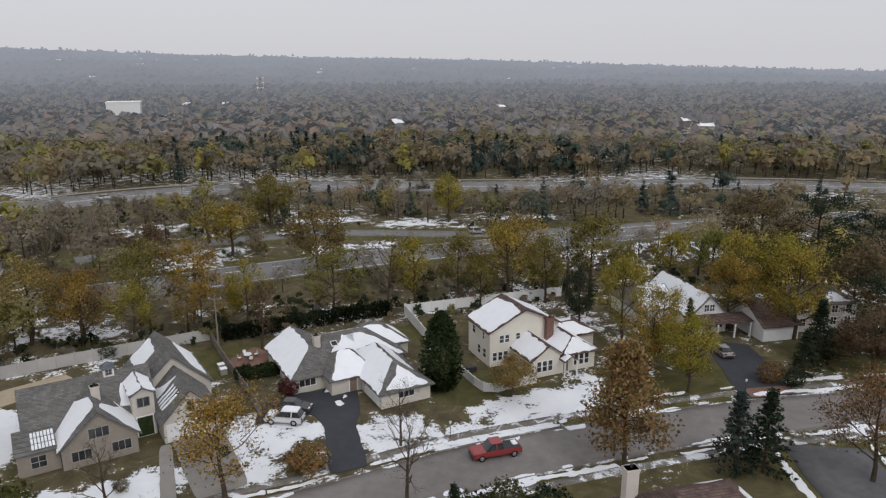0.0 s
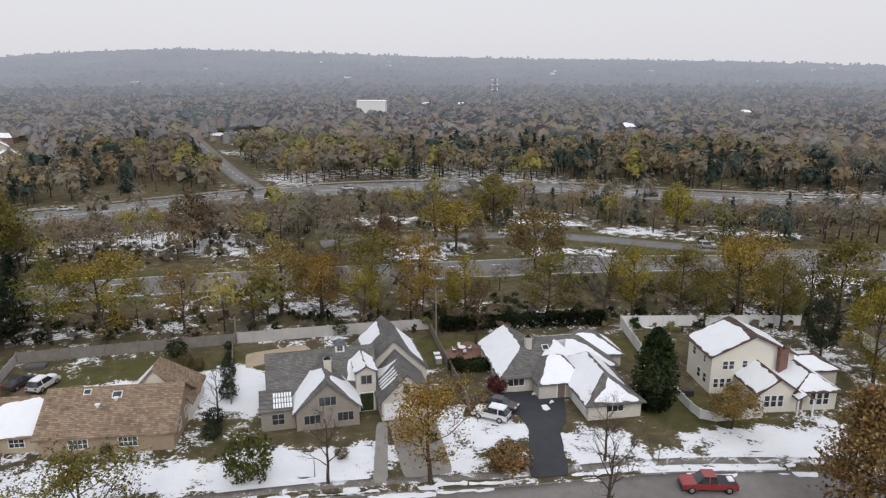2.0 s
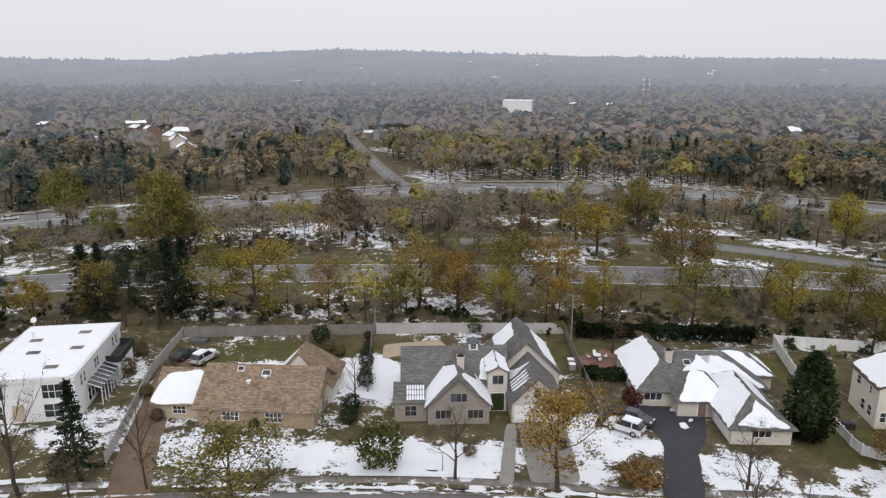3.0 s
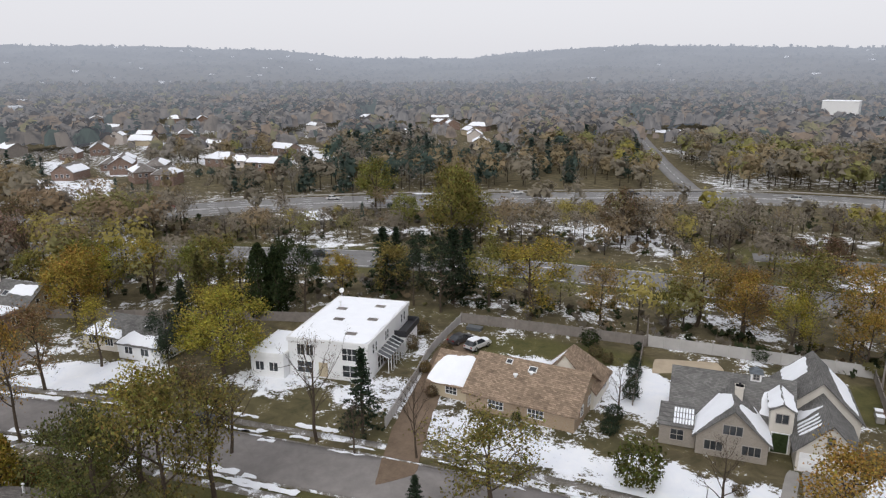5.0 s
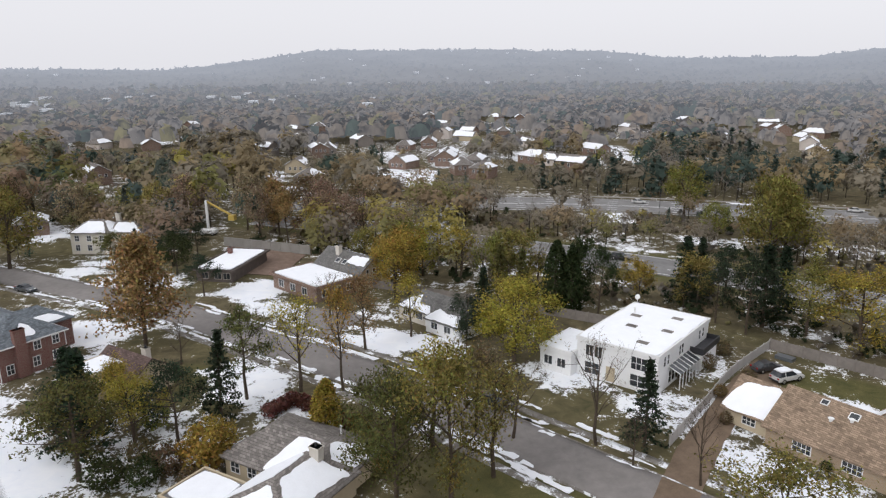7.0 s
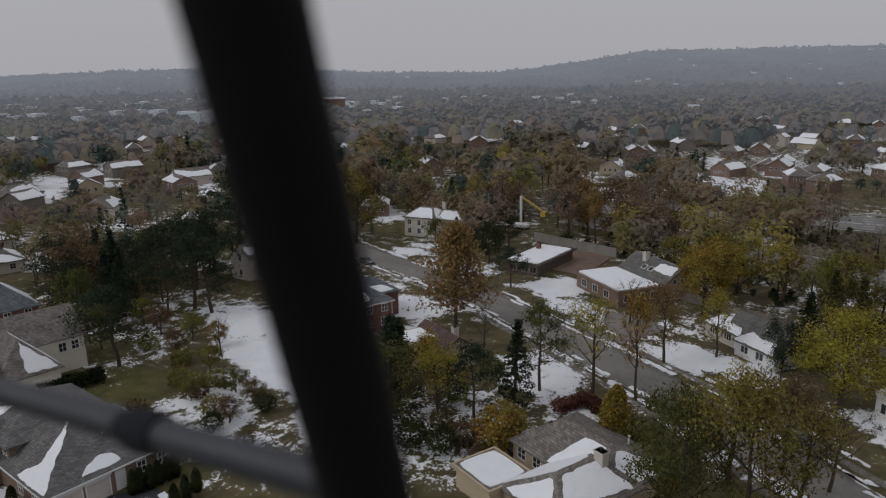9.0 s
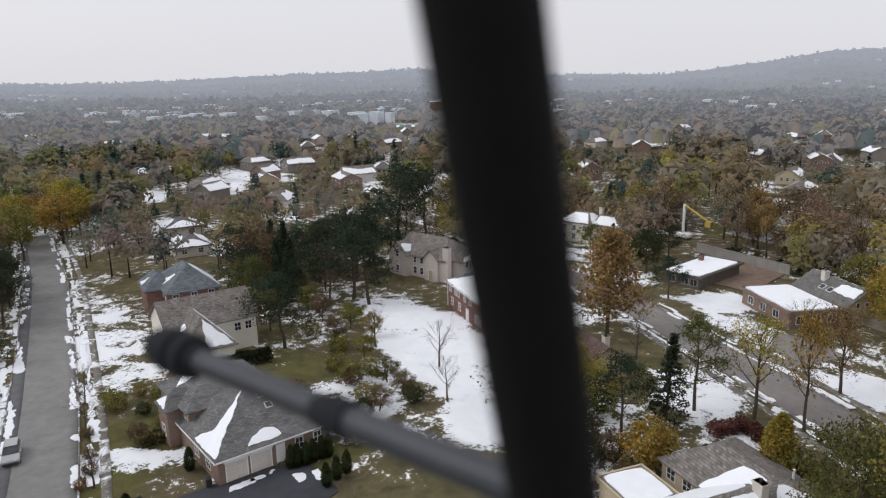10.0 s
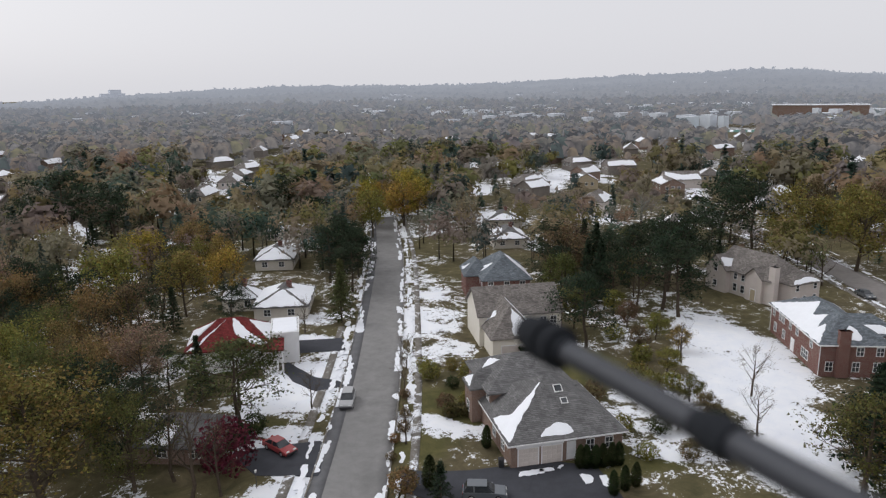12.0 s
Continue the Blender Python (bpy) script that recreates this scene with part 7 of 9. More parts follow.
        return limb_mesh("trunk", [(np.zeros(3), np.array([0, 0, 8.5]), 0.3, 0.05)], M["bark"]), leaf_mesh("crown", cl, 0.15, tint, rnd)
    if kind == "full":
        # a closed, lumpy crown over a short stem
        segs, tips = branches(rnd, 10, 3.3, (12, 3), 0.5, 0.18)
        k, n = 46, int(5200 / fine)
        v = rnd.normal(size=(k, 3))
        v /= np.linalg.norm(v, axis=1)[:, None]
        lumps = v * rnd.uniform(0.55, 1.0, (k, 1)) * np.array([3.7, 3.7, 3.6]) + np.array([0, 0, 5.9])
        lumps[:, :2] *= np.where(lumps[:, 2:] > 6.5, 1.0 - 0.11 * (lumps[:, 2:] - 6.5), 1.0)
        u = rnd.normal(size=(n, 3))
        u /= np.linalg.norm(u, axis=1)[:, None]
        cl = lumps[rnd.integers(0, k, n)] + u * rnd.uniform(0.25, 1.2, (n, 1))
        return limb_mesh("trunk", segs, M["bark"]), leaf_mesh("crown", cl, 0.115 * fine, tint, rnd)
    if kind == "pin":
        # a pointed crown of fine, level boughs round a straight stem
        segs, cl = [(np.zeros(3), np.array([0, 0, 9.6]), 0.2, 0.03)], []
        for k in range(96):
            f = (k + 1) / 97
            z, ln, a = 1.9 + f * 7.9, 3.9 * (1.04 - f) ** 0.8 * rnd.uniform(0.6, 1.1), k * 2.39996 + rnd.normal() * 0.3
            d = np.array([math.cos(a), math.sin(a), 0.18 + 0.3 * f])
            o = np.array([0, 0, z])
            segs.append((o, o + d * ln, 0.04, 0.01))
            u = np.sqrt(rnd.uniform(0.03, 1.1, (92, 1)))
            cl.append(o + d * ln * u + rnd.normal(size=(92, 3)) * np.array([0.46, 0.46, 0.26]))
        return limb_mesh("trunk", segs, M["bark"]), leaf_mesh("crown", np.concatenate(cl), 0.112, tint, rnd)
    n = 1300
    v = rnd.normal(size=(n, 3))
    v /= np.linalg.norm(v, axis=1)[:, None]
    lump = 1 + 0.18 * np.sin(v[:, 0] * 5 + seed) * np.cos(v[:, 1] * 4) + 0.1 * np.sin(v[:, 2] * 9)
    cl = v * (rnd.uniform(0.6, 1.0, n) * lump)[:, None] * np.array([5.6, 5.6, 4.9]) + np.array([0, 0, 4.9])
    segs, _ = branches(rnd, 8, 4.0, (9, 2), 0.6, 0.05)
    return limb_mesh("stem", segs, M["bark"]), leaf_mesh("foliage", cl, 0.34, tint, rnd)


LIBRARY = {}
NAMES = {"broad": ("broadleaf_tree", "tree"), "big": ("broadleaf_tree", "tree"), "sparse": ("young_tree", "tree"), "bare": ("bare_tree", "tree"), "spruce": ("spruce_tree", "tree"), "pine": ("pine_tree", "tree"), "full": ("broadleaf_tree", "tree"), "pin": ("oak_tree", "tree"), "column": ("cypress_tree", "tree"), "bush": ("shrub", "shrub")}
SAYS = {"gold": "golden-yellow autumn leaves", "olive": "thinning olive-green leaves", "rust": "rust-orange autumn leaves", "lemon": "yellow-green autumn leaves", "grey": "bare grey twigs", "brown": "withered brown leaves", "dark": "dark green needles", "blue": "blue-green needles", "green": "dense green leaves", "hedge": "mossy yellow-green leaves", "red": "deep red leaves", "light": "light green needles", "amber": "amber-brown fading leaves", "moss": "dull olive-green foliage", "honey": "honey-brown fading leaves", "tan": "withered tan leaves"}
TINTS = {"gold": (0.43, 0.33, 0.07), "olive": (0.275, 0.25, 0.07), "rust": (0.30, 0.195, 0.09), "lemon": (0.4, 0.335, 0.06), "grey": (0.19, 0.155, 0.125), "brown": (0.21, 0.155, 0.085), "dark": (0.045, 0.066, 0.038), "blue": (0.065, 0.09, 0.075), "green": (0.055, 0.075, 0.028), "hedge": (0.125, 0.135, 0.035), "red": (0.16, 0.035, 0.04), "light": (0.12, 0.135, 0.055), "amber": (0.38, 0.27, 0.095), "moss": (0.15, 0.15, 0.05), "honey": (0.40, 0.305, 0.115), "tan": (0.37, 0.28, 0.19)}
TINTS = {k: tuple(c * (0.9 if k not in ("dark", "blue") else 0.95) for c in v) for k, v in TINTS.items()}
PLANTED, SET = [], []


def plant(kind, tint, x, y, h, wide=1.0, where="among snowy lawns"):
    if kind != "bush" and h > 3.5 and any(math.hypot(x - a, y - b) < d for a, b, d in SET):
        return
    close = h > 9 and math.hypot(x, y) < (190 if kind == "pine" else 125) and kind in ("broad", "big", "full", "pine")
    key = (kind, tint, len(PLANTED) % 3, close)
    if key not in LIBRARY:
        a, b = make_tree(kind, TINTS[tint], len(LIBRARY) + 3, 0.72 if close else 1.0)
        LIBRARY[key] = (a, b)
    n, cat = NAMES[kind]
    s = h / 10
    rnd = random.Random(int(x * 13 + y * 7))
    r = thing(n, {"big": "large dense tree with ", "full": "round full-crowned tree with ", "pin": "pyramid-shaped oak with ", "bush": "rounded shrub with ", "bare": "leafless tree with ", "column": "tall cypress with "}.get(kind, kind.replace("broad", "broad-crowned tree").replace("big", "large dense tree").replace("sparse", "slender tree").replace("spruce", "spruce").replace("pine", "pine") + " with ") + SAYS[tint] + " " + where, cat,
              pose(x, y, -0.12, rnd.uniform(-2, 2), rnd.uniform(-2, 2), rnd.uniform(0, 360)) @ Matrix.Diagonal((s * wide, s * wide, s, 1)))
    for me in LIBRARY[key]:
        o = new(me.name.split(".")[0], me)
        o.parent = r
    PLANTED.append((x, y))
    return r


# the trees that stand out most: kind, leaves, place, height, breadth
for k, t, x, y, h, w in (("full", "gold", 28.6, 103.9, 14.2, 0.88), ("full", "lemon", 29.5, 92.0, 10.6, 1.12), ("full", "lemon", 32.8, 85.2, 10.9, 1.04),
                         ("full", "gold", 47.7, 108.9, 12.8, 1.06), ("full", "gold", 56.1, 103.8, 15.8, 1.05), ("full", "dark", 22.7, 109.0, 11.5, 0.79),
                         ("spruce", "dark", 38.8, 102.7, 7.5, 1.01), ("spruce", "dark", 51.0, 90.6, 7.0, 1.50), ("full", "amber", 9.0, 84.0, 6.0, 1.50),
                         ("pin", "honey", 19.7, 67.3, 14.2, 0.94), ("broad", "gold", -21.8, 60.9, 11.4, 1.20), ("full", "brown", 68.6, 147.1, 16.9, 1.42),
                         ("pine", "dark", 81.7, 147.0, 17.4, 1.15), ("pine", "dark", 90.3, 142.5, 14.6, 1.39), ("broad", "rust", 45.0, 64.3, 12.1, 1.03),
                         ("bush", "amber", -14.6, 66.3, 3.0, 1.5)):
    plant(k, t, x, y, h, w, "round the cream house")
for k, t, x, y, h, w in (("bush", "hedge", -40.6, 55.6, 5.4, 0.95), ("full", "gold", -93.5, 29.6, 13.6, 1.33), ("full", "dark", -100.3, 23.7, 10.8, 0.74),
                         ("sparse", "lemon", -72.8, 13.2, 13.6, 1.22), ("sparse", "olive", -65.1, 18.6, 13.8, 0.94), ("full", "moss", -72.9, 7.7, 10.1, 1.36),
                         ("broad", "olive", -46.7, 40.2, 10.7, 1.44), ("spruce", "dark", -67.5, 37.6, 11.3, 1.06), ("bare", "brown", -69.1, 32.2, 14.3, 0.81),
                         ("bare", "brown", -58.9, 39.7, 10.5, 0.70), ("pin", "honey", -113.4, -27.0, 18.3, 1.08), ("pine", "moss", -73.6, -25.8, 13.6, 1.10),
                         ("pine", "dark", -80.2, -16.6, 11.6, 0.97), ("broad", "gold", -79.9, -21.4, 9.2, 1.20), ("full", "gold", -73.5, -11.9, 6.2, 1.28),
                         ("column", "lemon", -77.1, 1.0, 7.9, 1.19), ("pine", "moss", -90.0, -9.3, 14.2, 0.82), ("sparse", "gold", -90.8, -2.1, 14.1, 0.95),
                         ("sparse", "gold", -89.9, 3.7, 15.6, 0.64), ("full", "moss", -61.5, 7.4, 16.0, 0.86), ("broad", "olive", -60.3, 13.0, 17.8, 0.82)):
    plant(k, t, x, y, h, w, "along the street")
for k, t, x, y, h, w in (("full", "olive", -130.9, 99.6, 22.0, 0.87), ("column", "green", -113.7, 43.1, 13.7, 0.90), ("column", "green", -112.3, 45.9, 12.5, 0.88),
                         ("pine", "dark", -96.8, 70.7, 15.2, 0.75), ("pine", "dark", -102.9, 68.9, 12.0, 0.77), ("full", "green", -155.6, -28.9, 9.8, 1.17),
                         ("full", "brown", -198.6, 2.1, 16.3, 1.40), ("full", "rust", -209.4, -9.4, 13.6, 1.45), ("full", "brown", -195.6, 14.8, 13.1, 1.50),
                         ("full", "olive", -138.7, 17.3, 10.4, 1.30), ("full", "olive", -210.7, -49.5, 12.3, 1.47), ("pine", "dark", -177.6, -107.7, 20.6, 1.20),
                         ("full", "olive", -168.9, -67.6, 19.6, 1.07), ("full", "olive", -169.1, -81.5, 19.6, 1.11), ("pine", "dark", -166.2, -91.7, 21.0, 0.96)):
    plant(k, t, x, y, h, w, "behind the gardens")
for k, t, x, y, h, w in (("pine", "dark", -111.3, -78.4, 16.9, 1.20), ("spruce", "dark", -101.2, -89.0, 14.1, 0.96), ("big", "olive", -4.6, -77.6, 16.2, 1.41),
                         ("pine", "dark", -27.9, -217.3, 24.6, 1.17), ("pine", "dark", -37.7, -200.1, 21.5, 1.13), ("full", "amber", -50.3, -153.3, 11.5, 0.9),
                         ("full", "rust", -17.7, -105.0, 8.7, 1.50), ("pine", "light", -27.8, -82.6, 13.6, 1.39), ("spruce", "light", -58.3, -111.3, 10.8, 1.18),
                         ("pine", "dark", -69.5, -137.4, 15.0, 0.96), ("pine", "dark", -77.0, -137.5, 12.8, 0.99), ("full", "brown", -110.4, -103.6, 13.5, 1.31),
                         ("pine", "dark", -122.2, -85.3, 17.6, 1.25), ("spruce", "dark", -109.6, -93.0, 12.2, 1.18), ("full", "gold", -118.9, -181.9, 14.9, 1.38),
                         ("full", "olive", -102.4, -173.6, 15.1, 0.98), ("pine", "dark", -87.5, -209.2, 18.3, 1.14)):
    plant(k, t, x, y, h, w, "beside the lane")
for k, t, x, y, h, w in (("full", "amber", -64.8, 101.8, 15.3, 1.11), ("full", "rust", -58.2, 105.4, 12.2, 1.18), ("broad", "olive", -51.2, 110.5, 14.2, 1.28),
                         ("broad", "gold", -42.6, 111.9, 13.9, 1.09), ("full", "lemon", -33.0, 110.5, 12.1, 0.93), ("broad", "olive", -19.3, 114.6, 12.2, 1.31),
                         ("broad", "lemon", -5.1, 120.6, 13.0, 1.06), ("broad", "olive", 2.7, 122.2, 13.3, 1.05), ("broad", "gold", 12.3, 123.8, 15.4, 1.20),
                         ("full", "olive", 18.9, 122.2, 14.0, 0.86), ("broad", "olive", 28.0, 125.5, 15.9, 1.01), ("bare", "brown", -10.1, 117.6, 14.5, 1.05),
                         ("broad", "gold", -85.4, 82.7, 13.7, 1.49), ("broad", "olive", -94.3, 80.1, 12.4, 1.25), ("broad", "gold", -56.1, 100.8, 12.8, 0.93),
                         ("full", "rust", -26.7, 143.1, 15.2, 1.22), ("broad", "gold", -49.2, 156.5, 12.1, 1.50), ("full", "olive", -47.6, 187.3, 15.3, 1.13),
                         ("full", "gold", 1.5, 192.9, 14.7, 0.83), ("bare", "brown", -58.6, 168.5, 15.0, 1.49), ("broad", "brown", -62.2, 141.8, 10.0, 1.50),
                         ("broad", "amber", 16.0, 142.5, 11.8, 1.50), ("full", "olive", -182.9, 108.5, 17.5, 1.01), ("full", "olive", -157.6, 102.9, 10.6, 1.12),
                         ("full", "brown", -111.1, 138.0, 14.5, 1.16), ("bare", "brown", -83.0, 140.8, 9.0, 1.50)):
    plant(k, t, x, y, h, w, "by the parkway")
for k, t, x, y, h, w in (("full", "brown", -90, -67.4, 4.6, 1.2), ("full", "olive", -85.8, -58.8, 4.4, 1.3), ("full", "brown", -97.3, -75.7, 5.5, 1.1), ("full", "olive", -96.5, -68.9, 5.0, 1.1), ("full", "moss", -80, -50.9, 4.2, 1.3),
                         ("full", "brown", -77.3, -46.5, 4.0, 1.3), ("full", "amber", -95, -63.3, 4.6, 1.1), ("full", "olive", -100.3, -81.4, 6.0, 1.0), ("full", "olive", -77.2, -55.4, 3.9, 1.4), ("full", "brown", -71.8, -47, 3.8, 1.4), ("bare", "brown", -88.3, -46.6, 8.0, 1.0)):
    plant(k, t, x, y, h, w, "beside a snowfield")
for k, t, x, y, h, w in (("broad", "brown", 68.3, 110.1, 14.0, 1.26), ("pine", "dark", 66.8, 99.1, 12.4, 1.32), ("full", "brown", 61.6, 91.9, 9.6, 1.39), ("pine", "dark", 72.0, 120.4, 14.6, 1.03), ("full", "moss", 67.4, 132.5, 10.9, 1.40)):
    plant(k, t, x, y, h, w, "beyond the corner houses")
for x, y, h in ((-62.4, 91.4, 1.0), (-60.1, 92.4, 1.0), (-58.1, 93.8, 1.1), (-50.4, 96.9, 2.6), (-43.0, 103.0, 1.2)):
    plant("bush", "green", x, y, h, 1.0, "along the back fence")
for f, h, t in ((0.08, 1.5, "dark"), (0.25, 1.2, "green"), (0.42, 1.9, "dark"), (0.6, 2.4, "dark"), (0.75, 1.8, "green"), (0.92, 2.6, "dark")):
    plant("bush", t, -64.9 + 12.0 * f, 86.6 - 17.0 * f, h, 0.9, "along a garden fence")
SET += [(x, y, 4.5) for x, y in PLANTED]
SET += [(-50, -119, 9), (-44, -112, 6), (-62, -152, 9), (-55, -143, 6), (-78, -186, 8)]

for x, y, h, t in ((-20.6, 58.6, 12, "gold"), (8.1, 85.6, 6, "gold"),
                   (-98.3, 31, 13, "gold"), (-127.8, 15.8, 13, "gold"), (-88.7, -25.1, 7.5, "gold"), (-131, -198, 16, "gold"), 
                   (-3.9, -80.8, 14, "olive"), (-23.4, -127.8, 17, "olive"), (-12, -95, 12, "rust"), (-4.1, -100, 15, "olive"), (-16, -116, 14, "rust")):
    plant("broad", t, x, y, h)
for x, y, h, t in ((29.5, 103.8, 13, "gold"), (34.3, 90, 9.5, "lemon"), (51, 114.4, 15, "gold"), (58.1, 110.8, 15, "gold"), (19.8, 67.8, 14, "rust"), (33, 98, 11, "lemon")):
    plant("big", t, x, y, h)
for x, y, h, t in ((-91, -1.9, 11.5, "gold"), (-89.8, 3.6, 15, "gold"), (-91, -10.3, 13.5, "olive"), (-104, 8, 13, "rust"), (-75, 19, 12, "brown"), (-70, 14, 12, "olive"), (-108, 16, 11, "gold"), (-28, 100, 11, "brown"), (-22.4, -115.1, 14, "brown"), (63, 84, 13, "rust"), (70, 92, 14, "rust"), (49.5, 59.5, 11, "rust"), (-93, 26, 11, "rust")):
    plant("sparse", t, x, y, h, 1.0)
for x, y, h in ((-3.6, 60.2, 11), (-32.1, 57.6, 9), (-59.7, 39.9, 12.5), (-51.9, 66, 7), (-4.9, 71.5, 8), (-69.7, 32.8, 12), (-64, 34.5, 7), (-17.1, -74.6, 11), (-50.1, -110, 7), (-90.6, -47, 7.5), (-78.2, -40, 7), (-95.8, -76.9, 9), (-50.2, -77.3, 6), (-37.6, -81.6, 6), (-104, -20, 8), (-120, 3, 9), (-42.5, -65.5, 6), (-55.5, -85, 6), (-100, -84, 10)):
    plant("bare", "grey" if y > 0 else "brown", x, y, h)
for x, y, h, t in ((31.4, 66.4, 9.5, "blue"), (34.2, 65.9, 10, "dark"), (50, 90, 9, "dark"), (39.4, 102.8, 8, "dark"), (-65.3, 36.4, 10.5, "dark"), (-99.5, 75.6, 15, "dark"), (-111.6, 67.9, 14, "dark"), (-81.4, -16.6, 12, "dark"), (-79.6, -27, 13.5, "dark"), (-77.8, 0.8, 6.5, "light"), (-84, -29.5, 12, "dark"), (-25.6, -82.6, 11.5, "light"), (-63.4, -120.6, 10, "light"),
                   (55, 95, 10, "dark"), (1, 56.5, 5, "dark"), (-13, 62.5, 5.5, "light"), (-24, -50, 6, "dark"), (-38, -52, 5.5, "dark"), (-104, 82, 13, "dark"), (-50, 33.5, 5, "dark")):
    plant("spruce", t, x, y, h, 1.35)
for x, y, h, t in ((-75.8, -145, 15, "dark"), (-109.8, -73.7, 16, "dark"), (-103.9, -79.4, 15, "dark"), (-111.3, -102.7, 15, "dark"), (-118, -92, 15, "dark"), (-163, -30.7, 10, "dark"), (-72, -138, 13, "light"), (-70, -128, 12, "dark"), (-100, -97, 13, "dark")):
    plant("pine", t, x, y, h, 1.1)
for x, y, h, w in ((-0.3, 86.2, 11, 1.25), (-73.5, -6, 4.2, 1.2)):
    plant("column", "green", x, y, h, w, "beside a snowy garden")
for x, y, h in ((-117.2, 49, 13), (-114, 46, 12), (-112, 51, 13)):
    plant("broad", "green", x, y, h, 0.75, "behind a white modern house")
for x, y, h, t in ((-69.5, 80.2, 3, "green"), (-66, 77.5, 2.2, "brown"), (-63.5, 77.6, 1.8, "brown"), (-72.9, -12.2, 5.5, "gold"), (-22.6, -73, 6.3, "red"), (-20.5, 84.2, 2.6, "red"), (6, 58, 4.2, "light"), (2.5, 55.2, 4.5, "green"), (-4, 53.6, 3.5, "green"), (10, 57, 4, "dark"),
                   (-51.2, 64.4, 2.4, "dark"), (-49.4, 61.5, 2.2, "dark"), (-68.7, 6.4, 2.6, "gold"), (-28.6, -79.5, 3, "green"), (-58.5, 54.6, 1.3, "green"), (-24.5, 69.5, 1.2, "dark"), (-33, 62.5, 1.5, "brown"), (45, 88, 3.2, "rust"), (47.5, 86.5, 2.6, "dark"), (-52, -70, 2.4, "brown"), (-55, -69, 2.2, "olive")):
    plant("bush", t, x, y, h, 1.0, "beside a house")
for x, y, h, t in ((-46.3, -71.5, 1.4, "brown"), (-49.6, -76.4, 1.5, "brown"), (-41.6, -66.6, 1.3, "rust"), (-44, -68.2, 1.6, "brown"), (-39.0, -63.2, 1.2, "brown"), (-57, -75, 1.8, "green"), (-62.5, -55, 2.2, "olive"), (-66, -57.5, 2.6, "olive"), (-70, -59.5, 2.8, "brown"), (-66, -51, 2.4, "olive"), (-69.5, -48, 2.6, "green"), (-73, -50, 3, "olive"), (-60, -50, 2.0, "gold"), (-77, -55, 3, "brown"), (-80, -60, 3, "olive"),
                   (-76, -44, 2.5, "green"), (-63, -45, 2.2, "olive"), (-67, -42, 2.4, "brown"), (-88, 46, 2.2, "gold"), (-84, 51, 2.2, "brown"), (-95, 40, 2.0, "red"), (-28, 91, 1.6, "green"), (62, 100, 4, "brown"), (66, 97, 4.5, "brown"), (58, 96, 4, "brown")):
    plant("bush", t, x, y, h, 1.1, "along a garden edge")
for x, y in ((-55.3, -48.5), (-55.9, -48.0), (-56.6, -47.4), (-57.6, -47.0), (-58.5, -46.5), (-59.3, -46.1), (-54.1, -42.5), (-55.7, -42.3), (-57.2, -42.1)):
    plant("column", "green", x, y, 3.0, 1.0, "beside the garage drive")


def plant_free(kind, tint, x, y, h, where="among snowy lawns"):
    """Plants unless another tree stands there or a street runs there."""
    q = (np.array([x]), np.array([y]))
    if near_line(*q, LANE)[0] < (7 if h > 4 else 5) or near_line(*q, STREET)[0] < 6.5 or near_line(*q, PARKWAY)[0] < 10:
        return
    if min(math.hypot(x - a, y - b) for a, b in PLANTED) > 2.6:
        plant(kind, tint, x, y, h, 1.05, where)


# further trees between the houses, by kind
for x, y, h in ((-4.3, -84.6, 13), (-8.3, -77.3, 14), (-13.0, -75.0, 12), (-4.9, -107.9, 12), (-132.2, 104.6, 16),):
    plant_free("big", "moss" if y < -60 else "olive", x, y, h)
for x, y, h in ((-11.3, -107.6, 11), (-47.8, -168.4, 12), (-116.3, -197.0, 13), (-197.3, -9.0, 14), (-193.2, 8.3, 14), (-203.0, -17.2, 13),):
    plant_free("broad", "rust", x, y, h)
for x, y, h in ((-17.9, -110.0, 10), (-115.4, -112.1, 11), (-121.9, -113.6, 11), (-94.2, -70.7, 8), (-17.7, -70.0, 12), (-37.0, -74.2, 7),):
    plant_free("bare", "brown", x, y, h)
for x, y, h in ((-6.2, -134.5, 12), (-77.9, -143.3, 12), (-81.2, -155.2, 13), (-89.4, -184.6, 14), (-108.9, -233.1, 15), (-95.2, -222.3, 13), (-32.0, -233.9, 16), (-42.9, -224.5, 15), (-21.2, -232.6, 15), (-127.6, -89.3, 17), (-135.5, -88.9, 17), (-132.7, -97.7, 14), (-173.8, -102.6, 18), (-186.3, -101.6, 16), (-168.5, -32.9, 10),):
    plant_free("pine", "dark", x, y, h)
for x, y, h in ((-36.1, -133.6, 13), (-15.7, -150.1, 9), (-205.1, -85.5, 15), (-125.7, 40.4, 13), (-195.4, -1.1, 14), (-191.4, 16.1, 13),):
    plant_free("broad", "olive", x, y, h)
for x, y, h in ((-37.4, -163.9, 12), (-44.7, -135.9, 12), (-104.5, -254.1, 14), (-115.8, -182.2, 15), (-125.0, -182.9, 15), (-131.0, 16.3, 13), (-139.7, 31.5, 11),):
    plant_free("broad", "gold", x, y, h)
for x, y, h in ((-29.5, -87.4, 11), (-62.9, -121.0, 8),):
    plant_free("pine", "light", x, y, h)
for x, y, h in ((-83.3, -145.9, 11), (-29.1, -184.0, 13), (-115.7, -99.2, 14), (-124.5, -111.4, 12), (-121.8, 49.6, 11), (-106.5, 28.0, 12), (-64.3, 7.7, 12),):
    plant_free("spruce", "dark", x, y, h)
for x, y, h in ((-214.1, -99.3, 14), (-209.8, -81.5, 15), (-92.5, -63.7, 7),):
    plant_free("broad", "brown", x, y, h)

